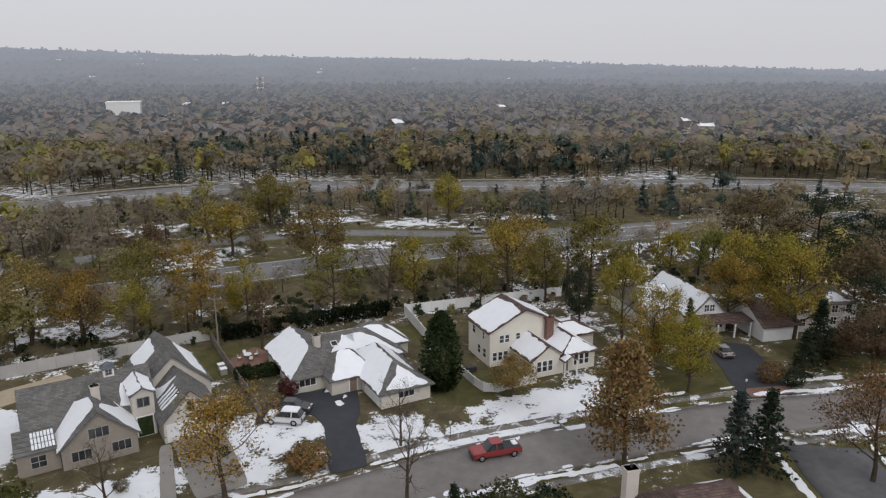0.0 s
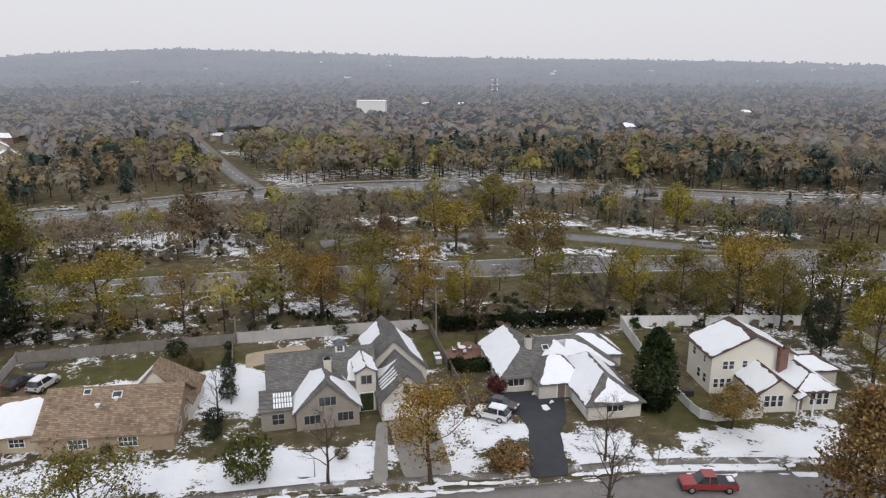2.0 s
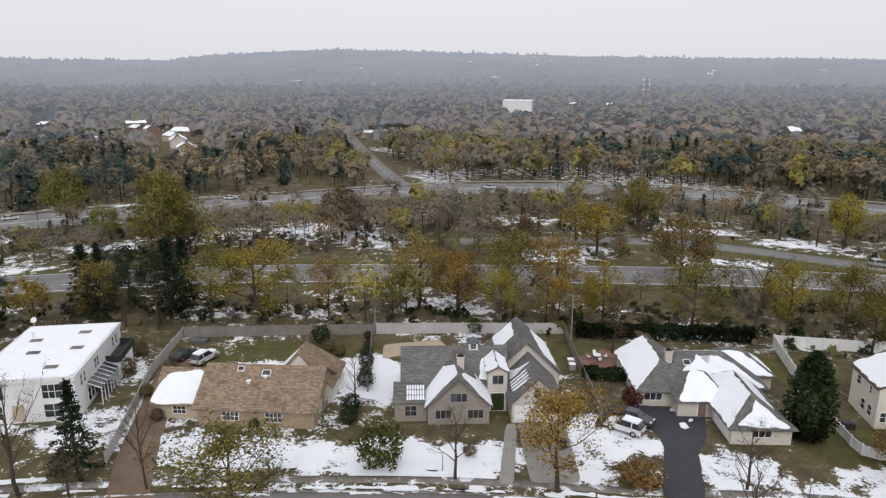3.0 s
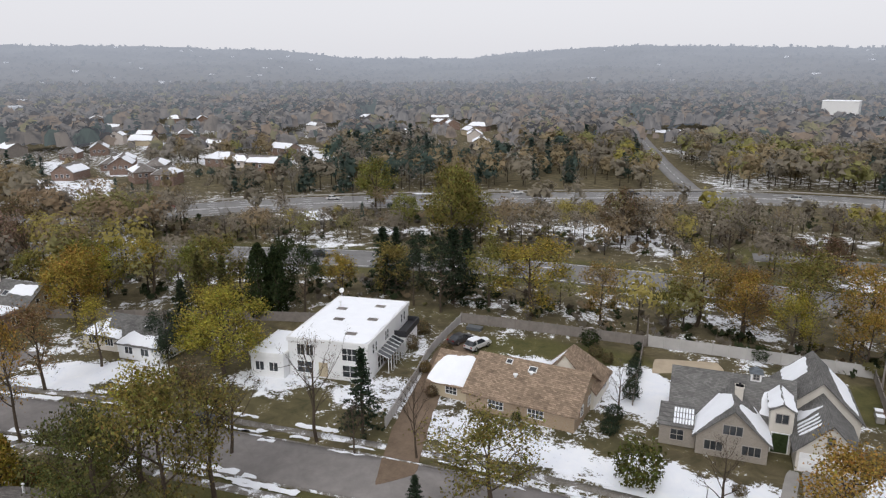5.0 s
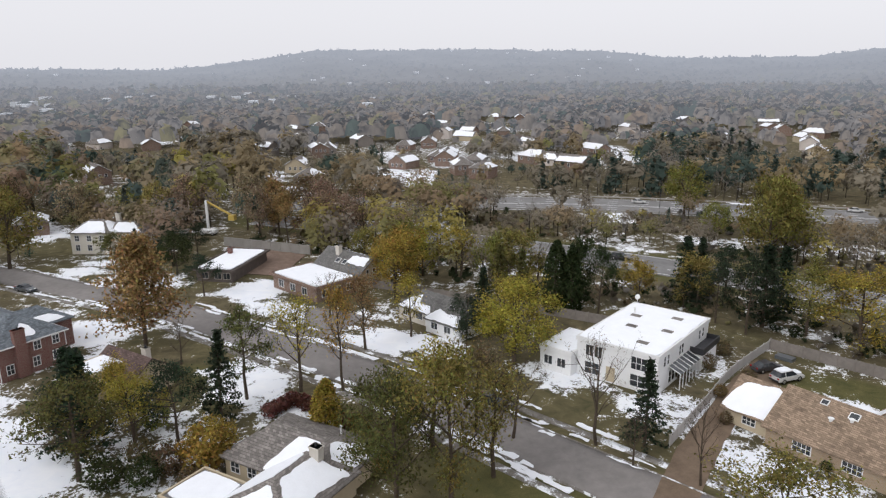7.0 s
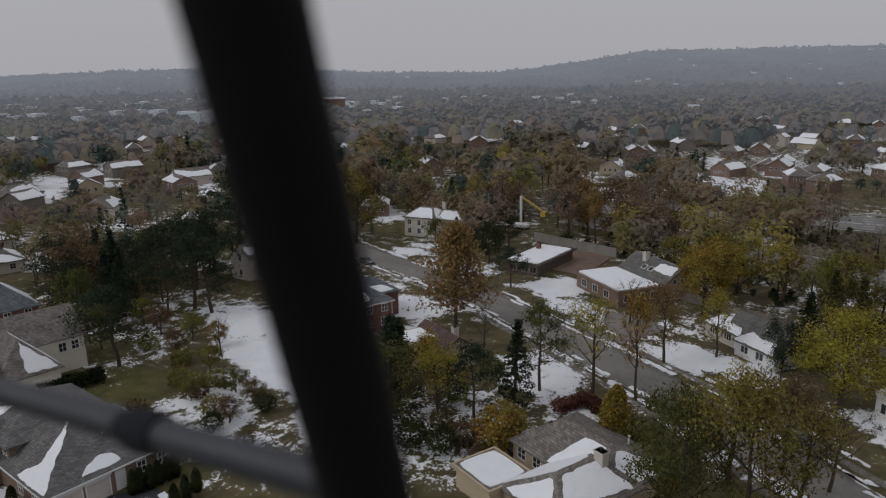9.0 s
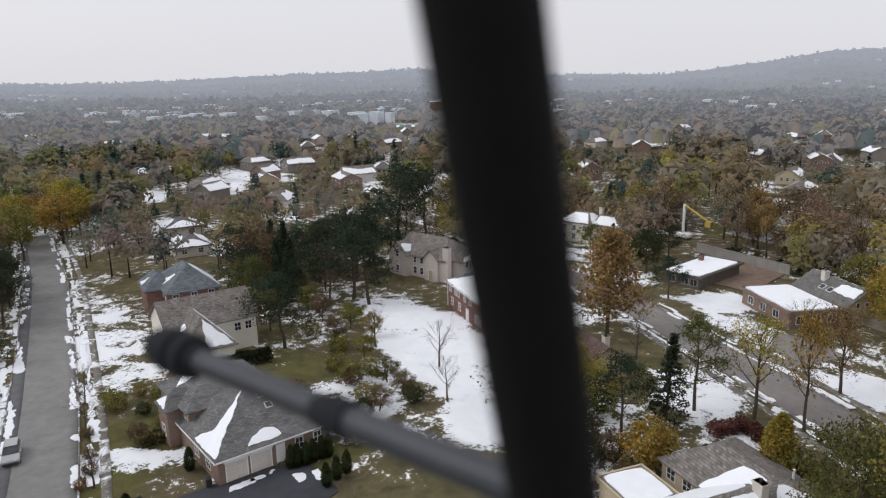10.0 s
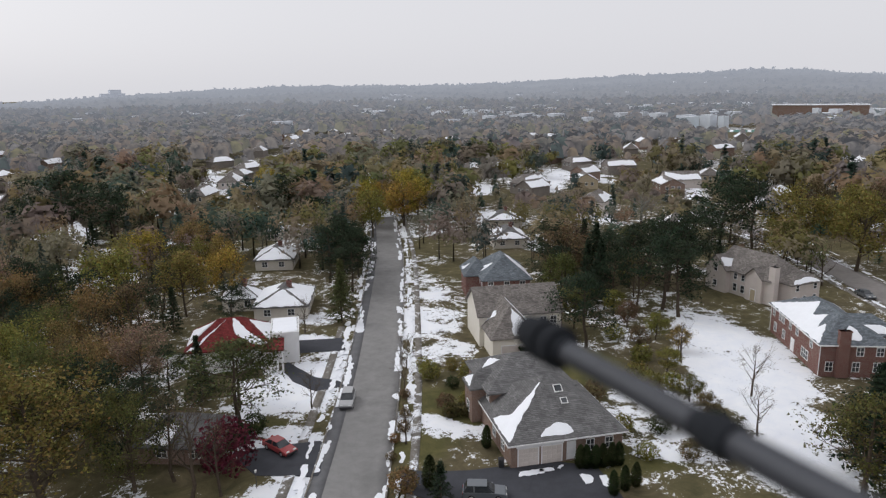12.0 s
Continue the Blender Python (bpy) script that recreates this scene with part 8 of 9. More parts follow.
for x, y, h in ((-13.2, -78.4, 13), (-15.7, -73.6, 10), (-11.5, -86.9, 13), (-23.6, -100.3, 8), (-80.6, -29.7, 9), (-77.4, -26.3, 9),):
    plant_free("pine", "dark", x, y, h)
for x, y, h in ((-7.0, -92.2, 14), (-2.9, -93.7, 12),):
    plant_free("big", "moss" if y < -60 else "olive", x, y, h)
for x, y, h in ((-90.8, -73.4, 3), (-86.3, -64.0, 3), (-81.2, -54.5, 3), (-79.2, -50.3, 3), (-56.1, -79.6, 3), (-60.8, -75.9, 3), (-57.9, -83.7, 2), (-60.8, -80.1, 2),):
    plant_free("bush", "olive", x, y, h)
for x, y, h in ((-88.5, -68.5, 3), (-83.5, -59.2, 3), (-57.5, -77.2, 2), (-42.1, -64.7, 2),):
    plant_free("bush", "brown", x, y, h)
for x, y, h in ((-78.7, -47.4, 3), (-79.0, -45.1, 2),):
    plant_free("bush", "green", x, y, h)
for x, y, h in ((-101.5, -80.4, 9), (-98.0, -71.2, 8), (-91.2, -60.1, 7), (-49.8, -77.0, 5),):
    plant_free("bare", "brown", x, y, h)
for x, y, h in ((-108.3, -88.8, 9), (-55.7, -88.5, 5),):
    plant_free("sparse", "brown", x, y, h)
for x, y, h in ((-36.5, -56.7, 3),):
    plant_free("bush", "rust", x, y, h)
for x, y, h in ((-39.3, -55.9, 4), (-46.4, -67.8, 3), (-49.8, -58.7, 3),):
    plant_free("column", "green", x, y, h)
for x, y in ((-121.2, 35.2), (-117.5, 38.3), (-115.1, 42.3), (-113.3, 46.6)):
    plant_free("spruce", "moss", x, y, 12)
plant_free("big", "gold", -183.9, 111.0, 13)
plant("big", "olive", -141, 108, 19, 0.9)
plant("big", "olive", -154, 116, 16, 0.9)
plant_free("spruce", "dark", -114, 72.4, 13)
plant_free("pine", "dark", -112.7, 77.2, 12)
for x, y, h, t in ((-86, 56.9, 2.4, "brown"), (-77.3, 53.6, 1.8, "rust"), (-80.7, 60, 2, "brown"), (-70.5, 50, 1.6, "brown"), (-74, 57.5, 1.5, "rust"), (-90, 62, 2.5, "brown")):
    plant_free("bush", t, x, y, h, "along a garden edge")
for k, t, x, y, h in (("bush", "olive", -79.9, -22, 4), ("bush", "brown", -73.2, -16.4, 3.6), ("bush", "green", -70.9, -18.3, 3.5), ("bush", "green", -71.2, -22.4, 4), ("bush", "brown", -69.3, -13.5, 2.6), ("bush", "gold", -77.5, 5.2, 2.6), ("pine", "dark", -15.6, -71.3, 9), ("pine", "dark", -12.4, -73.4, 11), ("bare", "brown", -20.3, -68.4, 9), ("bush", "olive", -84, -20, 3.5), ("bush", "brown", -76, -20, 3)):
    plant_free(k, t, x, y, h, "beside a house")

line = side_of(LANE, 9.0)
for i in range(0, len(line), 3):
    x, y = line[i]
    if -156 < y < -126:
        plant_free("pine" if i % 2 else "spruce", "dark", float(x), float(y), 9 + (i * 7) % 4, "beside the lane")

for off, back, kind, tint, h in ((6.2, 1, "broad", "gold", 13), (-6.4, 2, "broad", "rust", 12), (6.6, 5, "big", "gold", 13), (-6.8, 7, "broad", "olive", 11), (1.5, 0, "big", "gold", 12), (-3, 0, "broad", "rust", 12)):
    p = side_of(LANE, off)[-1 - back] + (LANE[-1] - LANE[-2]) * (2.0 if back == 0 else 0)
    plant(kind, tint, float(p[0]), float(p[1]), h, 1.0, "where the lane ends")


def back_belt():
    """The row of olive and golden trees behind the garden fences, before the parkway."""
    rnd = random.Random(33)
    t = side_of(BACK, 1.0) - BACK
    d0, d1, gone = 3.5, 7.5, 0.0
    for i in range(len(BACK) - 1):
        gone += float(np.linalg.norm(BACK[i + 1] - BACK[i]))
        if gone < 7.5:
            continue
        gone = rnd.uniform(-1.5, 1.0)
        x, y = BACK[i] + t[i] * rnd.uniform(d0, d1)
        if beyond_back(np.array([x]), np.array([y]))[0] < 2 or y < -20 or x > 95:
            x, y = BACK[i] - t[i] * rnd.uniform(d0, d1)
        if beyond_back(np.array([x]), np.array([y]))[0] < 2 or y < -20 or x > 95 or x < -152:
            continue
        kind, tint = rnd.choice((("broad", "olive"), ("broad", "lemon"), ("broad", "gold"), ("broad", "amber"), ("sparse", "gold"), ("bare", "brown"), ("broad", "olive")))
        plant_free(kind, tint, x, y, rnd.uniform(8.5, 12), "behind the garden fences")


back_belt()


for k, t, x, y, h, w in (("bare", "grey", -69.7, 32.5, 14.2, 1.1), ("full", "green", -64.2, 19.0, 6.7, 0.9), ("bare", "brown", -72.6, 23.1, 10.8, 1.0)):
    plant(k, t, x, y, h, w, "beside the street")
# the tall fading trees beyond the concrete wall
for k, t, x, y, h, w in (("full", "tan", -185.5, -12.5, 15, 0.8), ("broad", "honey", -181, -5.5, 13, 1.0), ("bare", "brown", -178, 0.5, 15, 1.0), ("full", "tan", -174.5, 5, 14.5, 0.85),
                         ("broad", "tan", -170, 9.5, 14, 0.9), ("bare", "brown", -166.5, 13.5, 13, 1.0), ("full", "honey", -190, -8, 17, 0.8), ("full", "tan", -182, 4, 17, 0.8), ("broad", "tan", -198, -17, 16, 0.9),
                         ("full", "tan", -206, -34, 16, 0.9), ("full", "honey", -203, -42, 15, 0.8), ("broad", "tan", -197, -60, 15, 1.0)):
    plant(k, t, x, y, h, w, "beyond the concrete wall")


def fill_gardens():
    """The many further trees of the streets to the south-west, which fill the ground between the houses."""
    rnd = random.Random(21)
    n = 0
    kinds = [("pine", "dark"), ("broad", "rust"), ("bare", "brown"), ("broad", "moss"), ("spruce", "dark"), ("sparse", "brown"), ("bare", "grey"), ("pine", "dark"), ("sparse", "olive"), ("broad", "tan")]
    while n < 96:
        a, d = radians(rnd.uniform(98, 186)), rnd.uniform(84, 176)
        x, y = -d * math.sin(a), d * math.cos(a)
        q = (np.array([x]), np.array([y]))
        if near_line(*q, LANE)[0] < 8.5 or near_line(*q, STREET)[0] < 9 or beyond_back(*q)[0] > -4 or blobs(*q, SNOW)[0] > 0.2 or blobs(*q, LAWN)[0] > 0.5:
            continue
        if min(math.hypot(x - hx + 6 * math.sin(radians(t - 45)), y - hy - 6 * math.cos(radians(t - 45))) for hx, hy, t in HOMES) < 12:
            continue
        if PLANTED and min(math.hypot(x - px, y - py) for px, py in PLANTED) < 4.4:
            continue
        az = math.degrees(math.atan2(-x, y))
        if 99 < az < 127 and d < 165 or 128 < az < 146 and d < 104 or 136 < az < 158 and d < 185:
            continue
        k, t = kinds[rnd.randrange(10)]
        plant(k, t, x, y, rnd.uniform(8, 13) * (1.15 if k == "pine" else 1), 1.0, "between garden plots")
        n += 1


fill_gardens()

# ---- the leg of the flying camera rig that hangs beside the lens ----
def rig_leg():
    eye = Vector((-0.196, 0.538, 42.905))
    top, low = Vector((-0.147, -0.077, 0.06)), Vector((-0.197, -0.068, -0.12))
    turn = Matrix.Rotation(radians(0.8), 3, "Z")
    top, low = turn @ top, turn @ low
    d = (low - top).normalized()
    r = thing("drone_landing_gear", "black carbon landing gear with grey foam-ended skid tubes", "landing gear", Matrix.Translation(eye))
    bm = bmesh.new()
    tube(bm, top - d * 0.10, low + d * 0.05, 0.0106, 0.0106, 40)
    part("leg_tube", bm, M["carbon"], r)
    knob, ring = Vector((-0.2376, -0.2524, -0.1072)), Vector((-0.2162, -0.1546, -0.105))
    a = (ring - knob).normalized()
    foot = low + d * 0.015
    bm = bmesh.new()
    tube(bm, knob, ring + a * 0.072, 0.0045, 0.0055, 28)
    cross = part("cross_tube", bm, M["tube_grey"], r, "grey cross tube")
    for t0, t1, ra, rb in ((-0.010, 0.0, 0.007, 0.0092), (0.0, 0.007, 0.0092, 0.0092), (0.007, 0.010, 0.0075, 0.0075), (0.010, 0.017, 0.0092, 0.0088), (0.017, 0.022, 0.0066, 0.0050)):
        bm = bmesh.new()
        tube(bm, knob + a * t0, knob + a * t1, ra, rb, 28)
        part("foam_end", bm, M["foam"], cross, "black ribbed foam end")
    bm = bmesh.new()
    tube(bm, ring - a * 0.008, ring, 0.0050, 0.0068, 28)
    tube(bm, ring, ring + a * 0.008, 0.0068, 0.0066, 28)
    part("collar", bm, M["foam"], cross)


rig_leg()

# ---- vehicles ----
def wheel(root, x, y, rad, w, sgn):
    bm = bmesh.new()
    tube(bm, (x, y - w / 2, rad), (x, y + w / 2, rad), rad, rad, 18)
    t = part("wheel", bm, M["rubber"], root)
    bm = bmesh.new()
    tube(bm, (x, y + sgn * (w / 2 - 0.01), rad), (x, y + sgn * (w / 2 + 0.02), rad), rad * 0.62, rad * 0.55, 12)
    part("rim", bm, M["chrome"], t)


def prism(profile, half, taper=0.0, z_in=0.0):
    """A body from its side outline (x, z), half the width, narrowing upwards above z_in."""
    bm = bmesh.new()
    zs = [p[1] for p in profile]
    hi = max(zs)
    rings = []
    for s in (-1, 1):
        rings.append([bm.verts.new((x, s * (half - (taper * max(0, z - z_in) / max(0.01, hi - z_in))), z)) for x, z in profile])
    n = len(profile)
    for i in range(n):
        j = (i + 1) % n
        bm.faces.new((rings[0][i], rings[0][j], rings[1][j], rings[1][i]))
    bm.faces.new(rings[0][::-1])
    bm.faces.new(rings[1])
    bmesh.ops.recalc_face_normals(bm, faces=bm.faces)
    es = [e for e in bm.edges if abs(e.verts[0].co.y - e.verts[1].co.y) < 0.25]
    bmesh.ops.bevel(bm, geom=es, offset=0.05, segments=2, affect="EDGES")
    return bm


def vehicle(kind, paint, x, y, turn, label, snow=False, z=-0.05):
    """A car that faces its own +x."""
    L, W = {"sedan": (4.7, 1.82), "suv": (4.75, 1.92), "pickup": (5.7, 1.98)}[kind]
    r = thing({"sedan": "car", "suv": "car", "pickup": "pickup_truck"}[kind], label, "truck" if kind == "pickup" else "car", pose(x, y, z, 0, 0, turn))
    a, h = L / 2, W / 2
    if kind == "sedan":
        low = [(-a, .32), (-a + .05, .85), (-a + .8, .95), (a - 1.35, .92), (a - .2, .72), (a, .6), (a - .02, .3)]
        top = [(-a + .55, .93), (-a + 1.25, 1.40), (a - 2.1, 1.43), (a - 1.25, .9)]
        roof = (-a + 1.25, a - 2.1, 1.43)
    elif kind == "suv":
        low = [(-a, .4), (-a + .04, 1.0), (-a + .5, 1.06), (a - 1.35, 1.03), (a - .2, .9), (a, .75), (a - .02, .36)]
        top = [(-a + .12, 1.04), (-a + .55, 1.68), (a - 2.2, 1.72), (a - 1.3, 1.02)]
        roof = (-a + .55, a - 2.2, 1.72)
    else:
        low = [(-a, .5), (-a + .02, 1.08), (a - 1.6, 1.12), (a - .2, 1.04), (a, .9), (a - .02, .45)]
        top = [(-a + 2.15, 1.1), (-a + 2.3, 1.82), (a - 2.2, 1.85), (a - 1.45, 1.1)]
        roof = (-a + 2.3, a - 2.2, 1.85)
    part("body", prism(low, h), paint, r)
    part("cabin_glass", prism(top, h - .06, 0.2, top[0][1]), M["glass"], r, "dark car glass")
    part("roof_panel", boxes((roof[0] - .05, roof[1] + .08, -h + .24, h - .24, roof[2] - .03, roof[2] + .04), bevel=0.03), paint, r)
    for s in (-1, 1):
        part("pillar", slab([(roof[0] + .62, s * (h - .24), roof[2]), (roof[0] + .74, s * (h - .24), roof[2]), (roof[0] + .78, s * (h - .04), top[0][1]), (roof[0] + .64, s * (h - .04), top[0][1])], [(0, 1, 2, 3)], -0.05), paint, r)
        part("headlight", boxes((a - .22, a - .02, s * (h - .42) - .2, s * (h - .42) + .2, .66, .82), bevel=0.02), M["lamp_clear"], r)
        part("tail_light", boxes((-a - .02, -a + .08, s * (h - .28) - .16, s * (h - .28) + .16, .74, .98), bevel=0.02), M["lamp_red"], r)
        part("mirror", boxes((a - 1.7, a - 1.5, s * (h + .1) - .1, s * (h + .1) + .1, 1.0, 1.15), bevel=0.02), paint, r)
        for wx in (-a + .95, a - .95):
            wheel(r, wx, s * (h - .1), .34 if kind == "sedan" else .39, .22, s)
    part("bumper", boxes((a - .1, a + .06, -h + .1, h - .1, .34, .56), bevel=0.03), M["metal_dark"], r)
    part("bumper", boxes((-a - .06, -a + .1, -h + .1, h - .1, .36, .58), bevel=0.03), M["metal_dark"], r)
    if kind == "pickup":
        part("load_bed", boxes((-a + .12, -a + 2.05, -h + .12, h - .12, 1.05, 1.125)), M["metal_dark"], r, "black load bed")
        part("bed_cargo", boxes((-a + .3, -a + .9, -.5, .4, 1.12, 1.3), bevel=0.05), M["snow"], r)
    if snow:
        bm = patch_mesh([(roof[0], -h + .3), (roof[1], -h + .3), (roof[1], h - .3), (roof[0], h - .3)], 0.12, 3, 0.05, 0.4)
        bm.transform(Matrix.Translation((0, 0, roof[2] + 0.03)))
        part("roof_snow", bm, M["snow"], r, "snow lying on the car roof")
        bm = patch_mesh([(roof[1] + 1.0, -h + .2), (a - .25, -h + .25), (a - .25, h - .25), (roof[1] + 1.0, h - .2)], 0.1, 4, 0.05, 0.4)
        bm.transform(Matrix.Translation((0, 0, low[-4][1] + 0.03)))
        part("bonnet_snow", bm, M["snow"], r, "snow lying on the bonnet")
    return r


vehicle("pickup", M["car_red"], 5.8, 69.4, 197, "red pickup truck parked at the kerb", z=-0.09)
vehicle("sedan", M["car_dark"], -19.0, 80.0, -8, "dark saloon parked on a wet driveway")
vehicle("suv", M["car_white"], -19.4, 77.0, 172, "white car under snow on the driveway", True)
vehicle("suv", M["car_white"], -79.8, 65.6, 100, "white estate car parked behind the ranch house", True)
vehicle("sedan", M["car_dark"], -83.4, 65.0, 96, "black car beside the garden fence")
vehicle("sedan", M["car_silver"], 42.2, 98.0, 98, "silver car on the grey driveway")
vehicle("suv", M["car_silver"], -42.3, -80.0, 55, "silver estate car parked along the lane", z=-0.095)
vehicle("sedan", M["car_red"], -29.4, -73.6, 104, "red car on a short driveway")
vehicle("suv", M["car_greyblue"], -42.8, -50.6, 140, "dark grey car on the garage court")
vehicle("sedan", M["car_greyblue"], -149.5, -57.5, 55, "dark car parked on the far street", z=-0.09)
vehicle("sedan", M["car_dark"], -81.2, 23.0, 38, "dark car parked under street trees", z=-0.09)
vehicle("sedan", M["car_silver"], -21.5, -112.5, 70, "silver car behind the red-roofed house")
for k, (line, i, off, paint) in enumerate(((FARWAY, 20, 5.6, "white"), (FARWAY, 27, -5.6, "silver"), (FARWAY, 36, 5.6, "dark"), (FARWAY, 44, -2.0, "white"), (FARWAY, 52, 5.6, "greyblue"), (FARWAY, 62, -5.6, "dark"), (FARWAY, 70, 5.6, "white"), (PARKWAY, 17, 0, "dark"), (RAMP, 12, 0, "white"), (RAMP, 24, 0, "silver"), (FARWAY, 30, 9.4, "white"), (FARWAY, 12, 5.6, "red"))):
    i = min(i, len(line) - 3)
    s = side_of(line, off)
    t = s[i + 1] - s[i]
    vehicle("suv" if k % 2 else "sedan", M["car_" + paint], s[i][0], s[i][1], math.degrees(math.atan2(t[1], t[0])) + (180 if off < 0 else 0), {"white": "white", "silver": "silver", "dark": "black", "greyblue": "dark grey", "red": "red"}[paint] + " car on the wide asphalt carriageway", z=-0.03)


# ---- fences, walls and hedges ----
def fence(pts, h, label, material, gap=2.4, picket=False, thick=0.05, name="fence"):
    """Posts, and a panel between each two of them."""
    line = along(pts, 1.0)
    d = np.concatenate([[0], np.cumsum(np.linalg.norm(np.diff(line, axis=0), axis=1))])
    n = max(1, round(d[-1] / gap))
    ps = [np.array([np.interp(d[-1] * i / n, d, line[:, 0]), np.interp(d[-1] * i / n, d, line[:, 1])]) for i in range(n + 1)]
    r = thing(name, label, "fence", pose(*ps[0], -0.12))
    o = ps[0]
    post = None
    for p in ps:
        if post is None:
            bm = boxes((-.07, .07, -.07, .07, 0, h + .12))
            box(bm, -.09, .09, -.09, .09, h + .12, h + .17)
            post = part("fence_post", bm, material, r)
            me = post.data
        else:
            q = new("fence_post", me)
            q.parent = r
            q.location = (p[0] - o[0], p[1] - o[1], 0)
    for a, b in zip(ps, ps[1:]):
        ln = float(np.linalg.norm(b - a))
        bm = boxes((.07, ln - .07, -thick / 2, thick / 2, .06, h - .1), (.07, ln - .07, -thick, thick, h - .12, h), (.07, ln - .07, -thick, thick, .05, .18))
        bm.transform(pose(a[0] - o[0], a[1] - o[1], 0, 0, 0, math.degrees(math.atan2(b[1] - a[1], b[0] - a[0]))))
        part("fence_panel", bm, material, r)
    return r


V, G = M["vinyl"], M["wood_grey"]
fence([(-90.4, 70.6), (-77, 79.5), (-64.3, 87.6)], 1.8, "weathered grey board fence behind the lawn", G)
fence([(-64.1, 87.9), (-50, 96.6), (-37.4, 103.8)], 1.9, "dulled grey vinyl fence along the parkway belt", M["vinyl_old"])
fence([(-64.4, 87.0), (-58.6, 78.6), (-52.6, 69.8)], 1.2, "low grey fence between two gardens", G)
fence([(-37.0, 103.4), (-31.4, 93.4), (-25.6, 83.6), (-22.6, 78.0)], 1.5, "grey board fence down the garden side", G)
fence([(-6.8, 115.6), (-2.8, 103.8)], 1.9, "white vinyl fence panels at the lawn corner", V)
fence([(-6.6, 115.8), (8, 121), (22.5, 126)], 1.9, "white vinyl fence under the belt trees", V)
fence([(2.6, 90.8), (5.7, 85.0), (9.6, 86.4), (12.8, 88.0)], 1.3, "white vinyl fence round the side deck", V, 2.0)
fence([(-66.8, 40.4), (-75, 50), (-82.9, 59.0), (-90.6, 70.6)], 1.5, "dulled white board fence beside the earth drive", M["vinyl_old"])
fence([(-180.5, -21.5), (-173, -10), (-166.3, 0)], 2.3, "long concrete garden wall", M["concrete"], 3.0, False, 0.2, "garden_wall")
fence([(-98, 58), (-112, 43), (-127, 24), (-140, 8)], 1.8, "grey board fence behind the gardens", G)


def yard():
    """The brown, leaf-strewn court inside the concrete wall."""
    bm = patch_mesh([(-179.6, -21), (-165.8, -17), (-153, -15.5), (-149.5, -8), (-157, -4), (-166, -0.8), (-172.6, -10)], 0.06, 4, 0.2, 1.0)
    me = bpy.data.meshes.new("yard")
    bm.to_mesh(me)
    me.materials.append(M["yard"])
    tagged(new("yard", me), "brown leaf-strewn court inside a concrete wall", "yard", "", "structure")


yard()


def hedge(a, b, w, h, label, tint, seed):
    rnd = np.random.default_rng(seed)
    a, b = np.array(a, float), np.array(b, float)
    ln = np.linalg.norm(b - a)
    n = int(ln * 330)
    u = (b - a) / ln
    m = np.array([-u[1], u[0]])
    s, q = rnd.uniform(0, ln, n), rnd.uniform(-1, 1, n)
    z = rnd.uniform(0, 1, n)
    edge = rnd.random(n) < 0.6
    q, z = np.where(edge & (rnd.random(n) < .5), np.sign(q), q), np.where(edge, z ** 0.4, z)
    c = np.stack([a[0] + u[0] * s + m[0] * q * w / 2, a[1] + u[1] * s + m[1] * q * w / 2, z * h * (1 + 0.06 * np.sin(s * 1.7))], 1)
    r = thing("hedge", label, "hedge")
    o = new("foliage", leaf_mesh("foliage", c, 0.15, tint, rnd))
    o.parent = r
    seg = [(np.array([*(a + u * k), -0.1]), np.array([*(a + u * k), h * .7]), 0.04, 0.02) for k in np.arange(0.5, ln, 1.2)]
    o = new("stem", limb_mesh("stem", seg, M["bark"]))
    o.parent = r


hedge((-35.2, 103.4), (-9.4, 116.0), 1.8, 2.3, "long clipped dark green hedge", (0.035, 0.05, 0.025), 1)
hedge((-28.9, 88.6), (-22.4, 91.4), 1.6, 1.5, "short clipped green hedge by the terrace", (0.05, 0.07, 0.025), 2)
hedge((-86.5, -2.5), (-78.5, 4.5), 1.5, 1.5, "rust-brown hedge beside the street", (0.20, 0.10, 0.07), 3)
hedge((-83.5, -6.5), (-87.5, -2.5), 1.5, 1.5, "rust-brown hedge beside the drive", (0.20, 0.10, 0.07), 4)
hedge((-79, -72), (-72, -77), 1.8, 2.0, "dark hedge across the lawn", (0.03, 0.045, 0.02), 5)
hedge((-50.5, -68.6), (-57.5, -64.5), 1.6, 1.4, "brown-green hedge between two gardens", (0.16, 0.13, 0.06), 6)
hedge((-24.5, -80.5), (-27, -77.5), 2.2, 2.0, "dark green clipped hedge by the drive", (0.03, 0.05, 0.02), 7)


# ---- poles, crane, small garden things ----
def utility_pole(x, y, h):
    r = thing("utility_pole", "grey wooden utility pole with cross arm", "pole", pose(x, y, -0.15))
    bm = bmesh.new()
    tube(bm, (0, 0, 0), (0, 0, h), 0.16, 0.1, 8)
    part("pole_shaft", bm, M["wood_grey"], r)
    part("cross_arm", boxes((-1.1, 1.1, -.06, .06, h - .7, h - .55)), M["wood_grey"], r)
    for s in (-.9, .9):
        bm = bmesh.new()
        tube(bm, (s, 0, h - .55), (s, 0, h - .35), .05, .03, 6)
        part("insulator", bm, M["white"], r)


utility_pole(-34.6, 99.6, 9)
utility_pole(-65.2, 89, 4.2)
utility_pole(-160, 24, 9)


def street_lamp(x, y, h, side):
    r = thing("street_lamp", "slim grey lamp post with curved arm", "lamp post", pose(x, y, -0.1, 0, 0, side))
    bm = bmesh.new()
    tube(bm, (0, 0, 0), (0, 0, h), 0.1, 0.06, 8)
    tube(bm, (0, 0, h), (1.4, 0, h + .35), 0.05, 0.04, 6)
    part("lamp_post", bm, M["metal_dark"], r)
    part("lamp_head", boxes((1.2, 1.9, -.12, .12, h + .28, h + .42), bevel=0.03), M["chrome"], r)


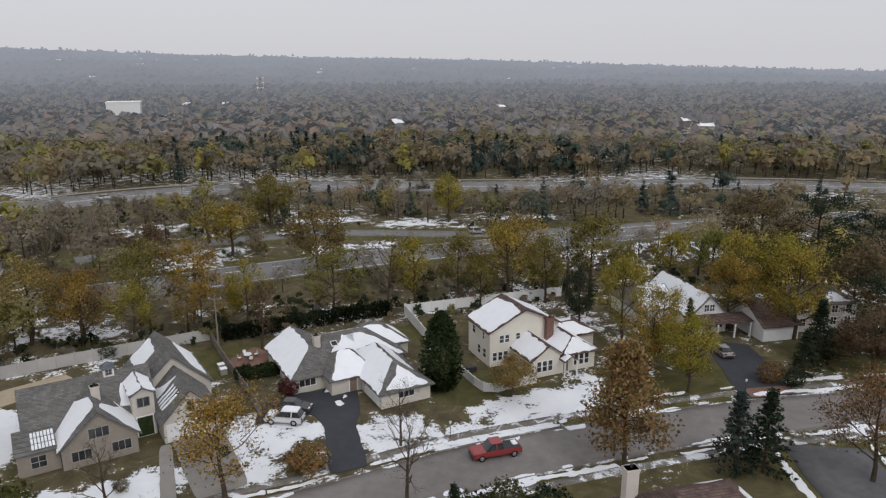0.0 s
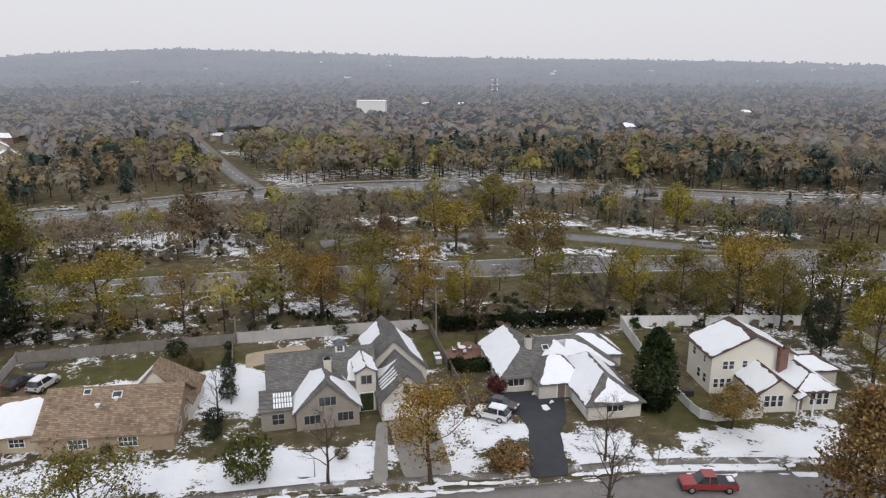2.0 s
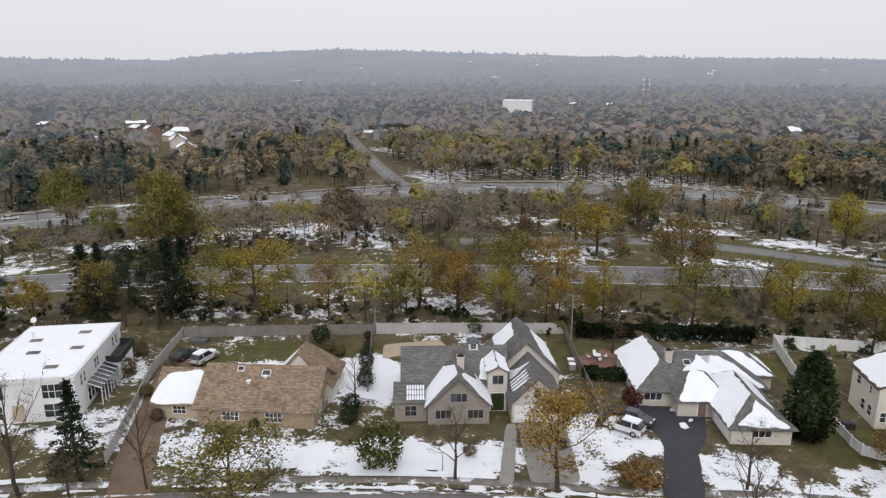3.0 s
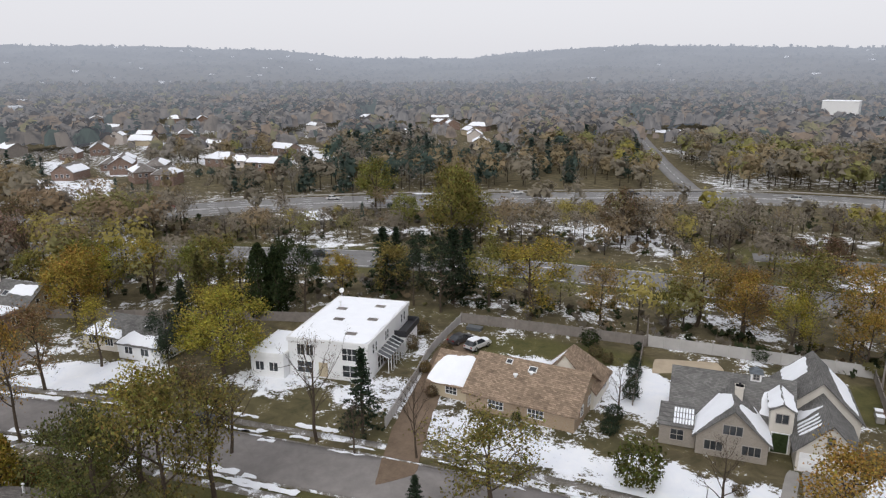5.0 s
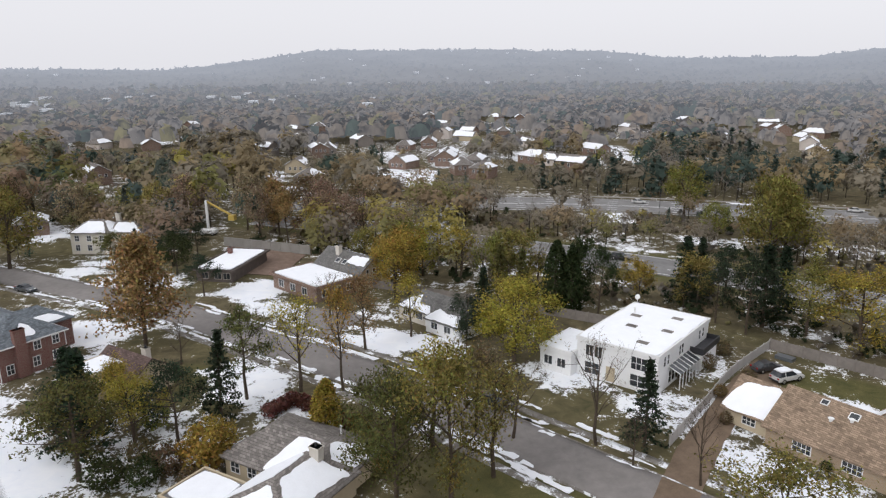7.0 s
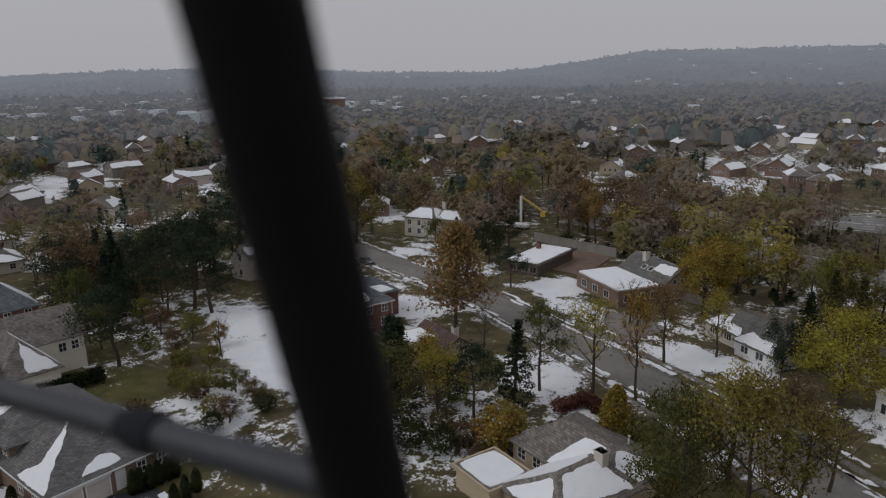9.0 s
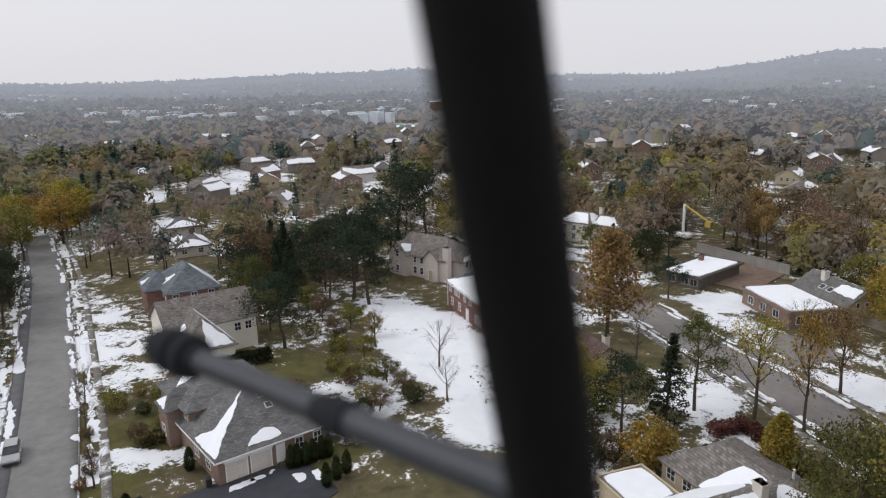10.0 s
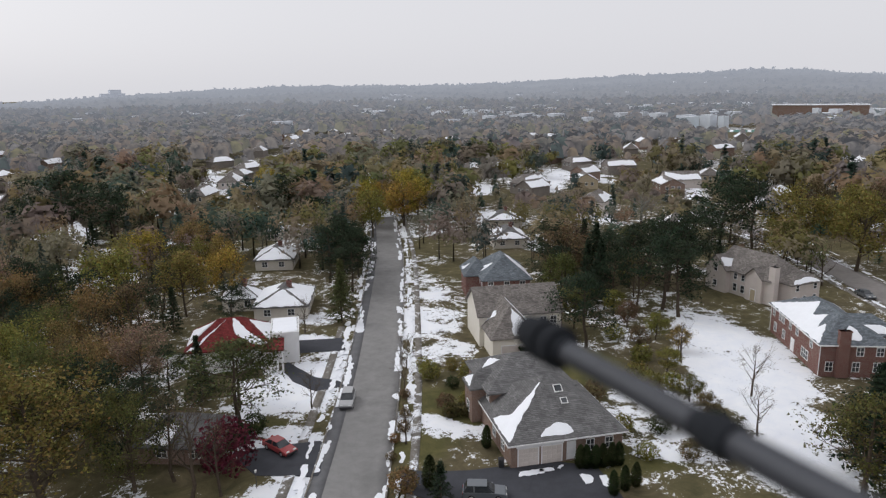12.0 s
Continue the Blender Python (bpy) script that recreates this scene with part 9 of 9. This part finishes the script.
for x, y, s in ((-200, 110, 200), (-150, 200, 230), (-60, 262, 270), (-120, 88, 130), (-90, 236, 240)):
    street_lamp(x, y, 8.5, s)


def post_lamp(x, y, h=1.9):
    r = thing("garden_lamp", "small post lamp at the end of a drive", "lamp post", pose(x, y, -0.1))
    bm = bmesh.new()
    tube(bm, (0, 0, 0), (0, 0, h), 0.045, 0.04, 8)
    part("lamp_post", bm, M["metal_dark"], r)
    bm = bmesh.new()
    tube(bm, (0, 0, h), (0, 0, h + .28), 0.09, 0.15, 6)
    tube(bm, (0, 0, h + .28), (0, 0, h + .42), 0.18, 0.03, 6)
    part("lamp_head", bm, M["lamp_clear"], r)


for x, y in ((40.0, 84.2), (0.8, 73.0), (-24.0, -67.5), (-34, 58.2)):
    post_lamp(x, y)


def pump_truck():
    r = thing("concrete_pump", "white and yellow folding crane boom above the gardens", "crane", pose(-194, -27, -0.1, 0, 0, 72))
    part("chassis", boxes((-2.2, 2.2, -1.1, 1.1, .6, 1.6), bevel=0.08), M["white"], r)
    for s in (-1, 1):
        for x in (-1.5, 1.5):
            wheel(r, x, s * .95, .5, .3, s)
    bm = boxes((-.3, .3, -.3, .3, 1.5, 9.6), bevel=0.05)
    part("boom_mast", bm, M["white"], r)
    bm = boxes((0, 7.6, -.22, .22, -.22, .22), bevel=0.04)
    bm.transform(pose(0, 0, 9.4, 0, 28, 0))
    part("boom_arm", bm, M["boom"], r, "yellow boom arm")
    part("boom_cage", boxes((6.3, 7.9, -.9, .9, 4.3, 5.7)), M["boom"], r)


pump_truck()


def garden_set(x, y, turn):
    r = thing("garden_table", "round garden table capped with snow", "table", pose(x, y, -0.04, 0, 0, turn))
    bm = bmesh.new()
    tube(bm, (0, 0, .68), (0, 0, .73), 0.65, 0.65, 20)
    part("tabletop", bm, M["metal_dark"], r)
    bm = bmesh.new()
    tube(bm, (0, 0, .735), (0, 0, .84), 0.62, 0.55, 20)
    part("table_snow", bm, M["snow"], r)
    bm = bmesh.new()
    tube(bm, (0, 0, 0), (0, 0, .68), 0.06, 0.05, 8)
    part("table_leg", bm, M["metal_dark"], r)
    m = pose(x, y, -0.04, 0, 0, turn)
    first = None
    for k in range(4):
        t = m @ pose(0, 0, 0, 0, 0, k * 90 + 20) @ pose(1.25, 0, 0)
        if first is None:
            first = thing("garden_chair", "metal garden chair dusted with snow", "chair", t, "chairs round the garden table")
            part("seat", boxes((-.25, .25, -.25, .25, .42, .47), bevel=0.02), M["metal_dark"], first)
            part("seat_snow", boxes((-.22, .2, -.22, .22, .475, .54), bevel=0.03), M["snow"], first)
            part("backrest", boxes((.22, .27, -.25, .25, .45, .95), bevel=0.02), M["white"], first)
            for a in (-.22, .22):
                for b in (-.22, .22):
                    part("leg", boxes((a - .02, a + .02, b - .02, b + .02, 0, .42)), M["metal_dark"], first)
        else:
            copy_thing(first, t)


garden_set(-29.2, 96.2, 15)


def box_thing(name, label, cat, x, y, turn, d, mat, top=None):
    r = thing(name, label, cat, pose(x, y, -0.1, 0, 0, turn))
    part("casing", boxes((-d[0] / 2, d[0] / 2, -d[1] / 2, d[1] / 2, 0, d[2]), bevel=0.04), M[mat], r)
    part("lid", boxes((-d[0] / 2 - .03, d[0] / 2 + .03, -d[1] / 2 - .03, d[1] / 2 + .03, d[2], d[2] + .06), bevel=0.02), M[top or mat], r)


box_thing("air_conditioner", "grey air-conditioning unit with snow on top", "appliance", -32.0, 92.4, 30, (.9, .9, .9), "concrete", "snow")
box_thing("air_conditioner", "grey air-conditioning unit by the wall", "appliance", -31.2, 90.9, 30, (.9, .9, .9), "concrete", "snow")
box_thing("storage_bin", "white storage bin on the side deck", "bin", 4.0, 91.6, 20, (1.4, .8, .8), "metal_dark", "metal_dark")
box_thing("wheelie_bin", "dark bin beside the garage", "bin", -48.3, -54.2, 150, (.6, .7, 1.0), "metal_dark")
box_thing("trampoline_frame", "blue-grey play frame by the board fence", "play frame", -86.4, 70.3, 30, (2.6, 1.4, .5), "car_greyblue")
box_thing("garden_shed", "small blue-grey shed behind the ranch", "shed", -64.5, -13.2, 40, (1.6, 1.4, 1.2), "car_greyblue")


def guard_rail(line, off, label):
    """A long steel rail on posts."""
    s = side_of(line, off)
    r = thing("guard_rail", label, "guard rail", kind="structure")
    strip("rail", s, -0.05, 0.05, 0.35, 0.75, M["concrete"], r, 1)
    me = None
    for p in s[::2]:
        if me is None:
            o = part("rail_post", boxes((-.06, .06, -.08, .08, -.2, .7)), M["concrete"], r)
            me = o.data
        else:
            o = new("rail_post", me)
            o.parent = r
        o.location = (p[0], p[1], 0)


guard_rail(FARWAY, -12.4, "pale steel guard rail along the outer edge")
guard_rail(FARWAY, 12.4, "pale steel guard rail along the inner edge")
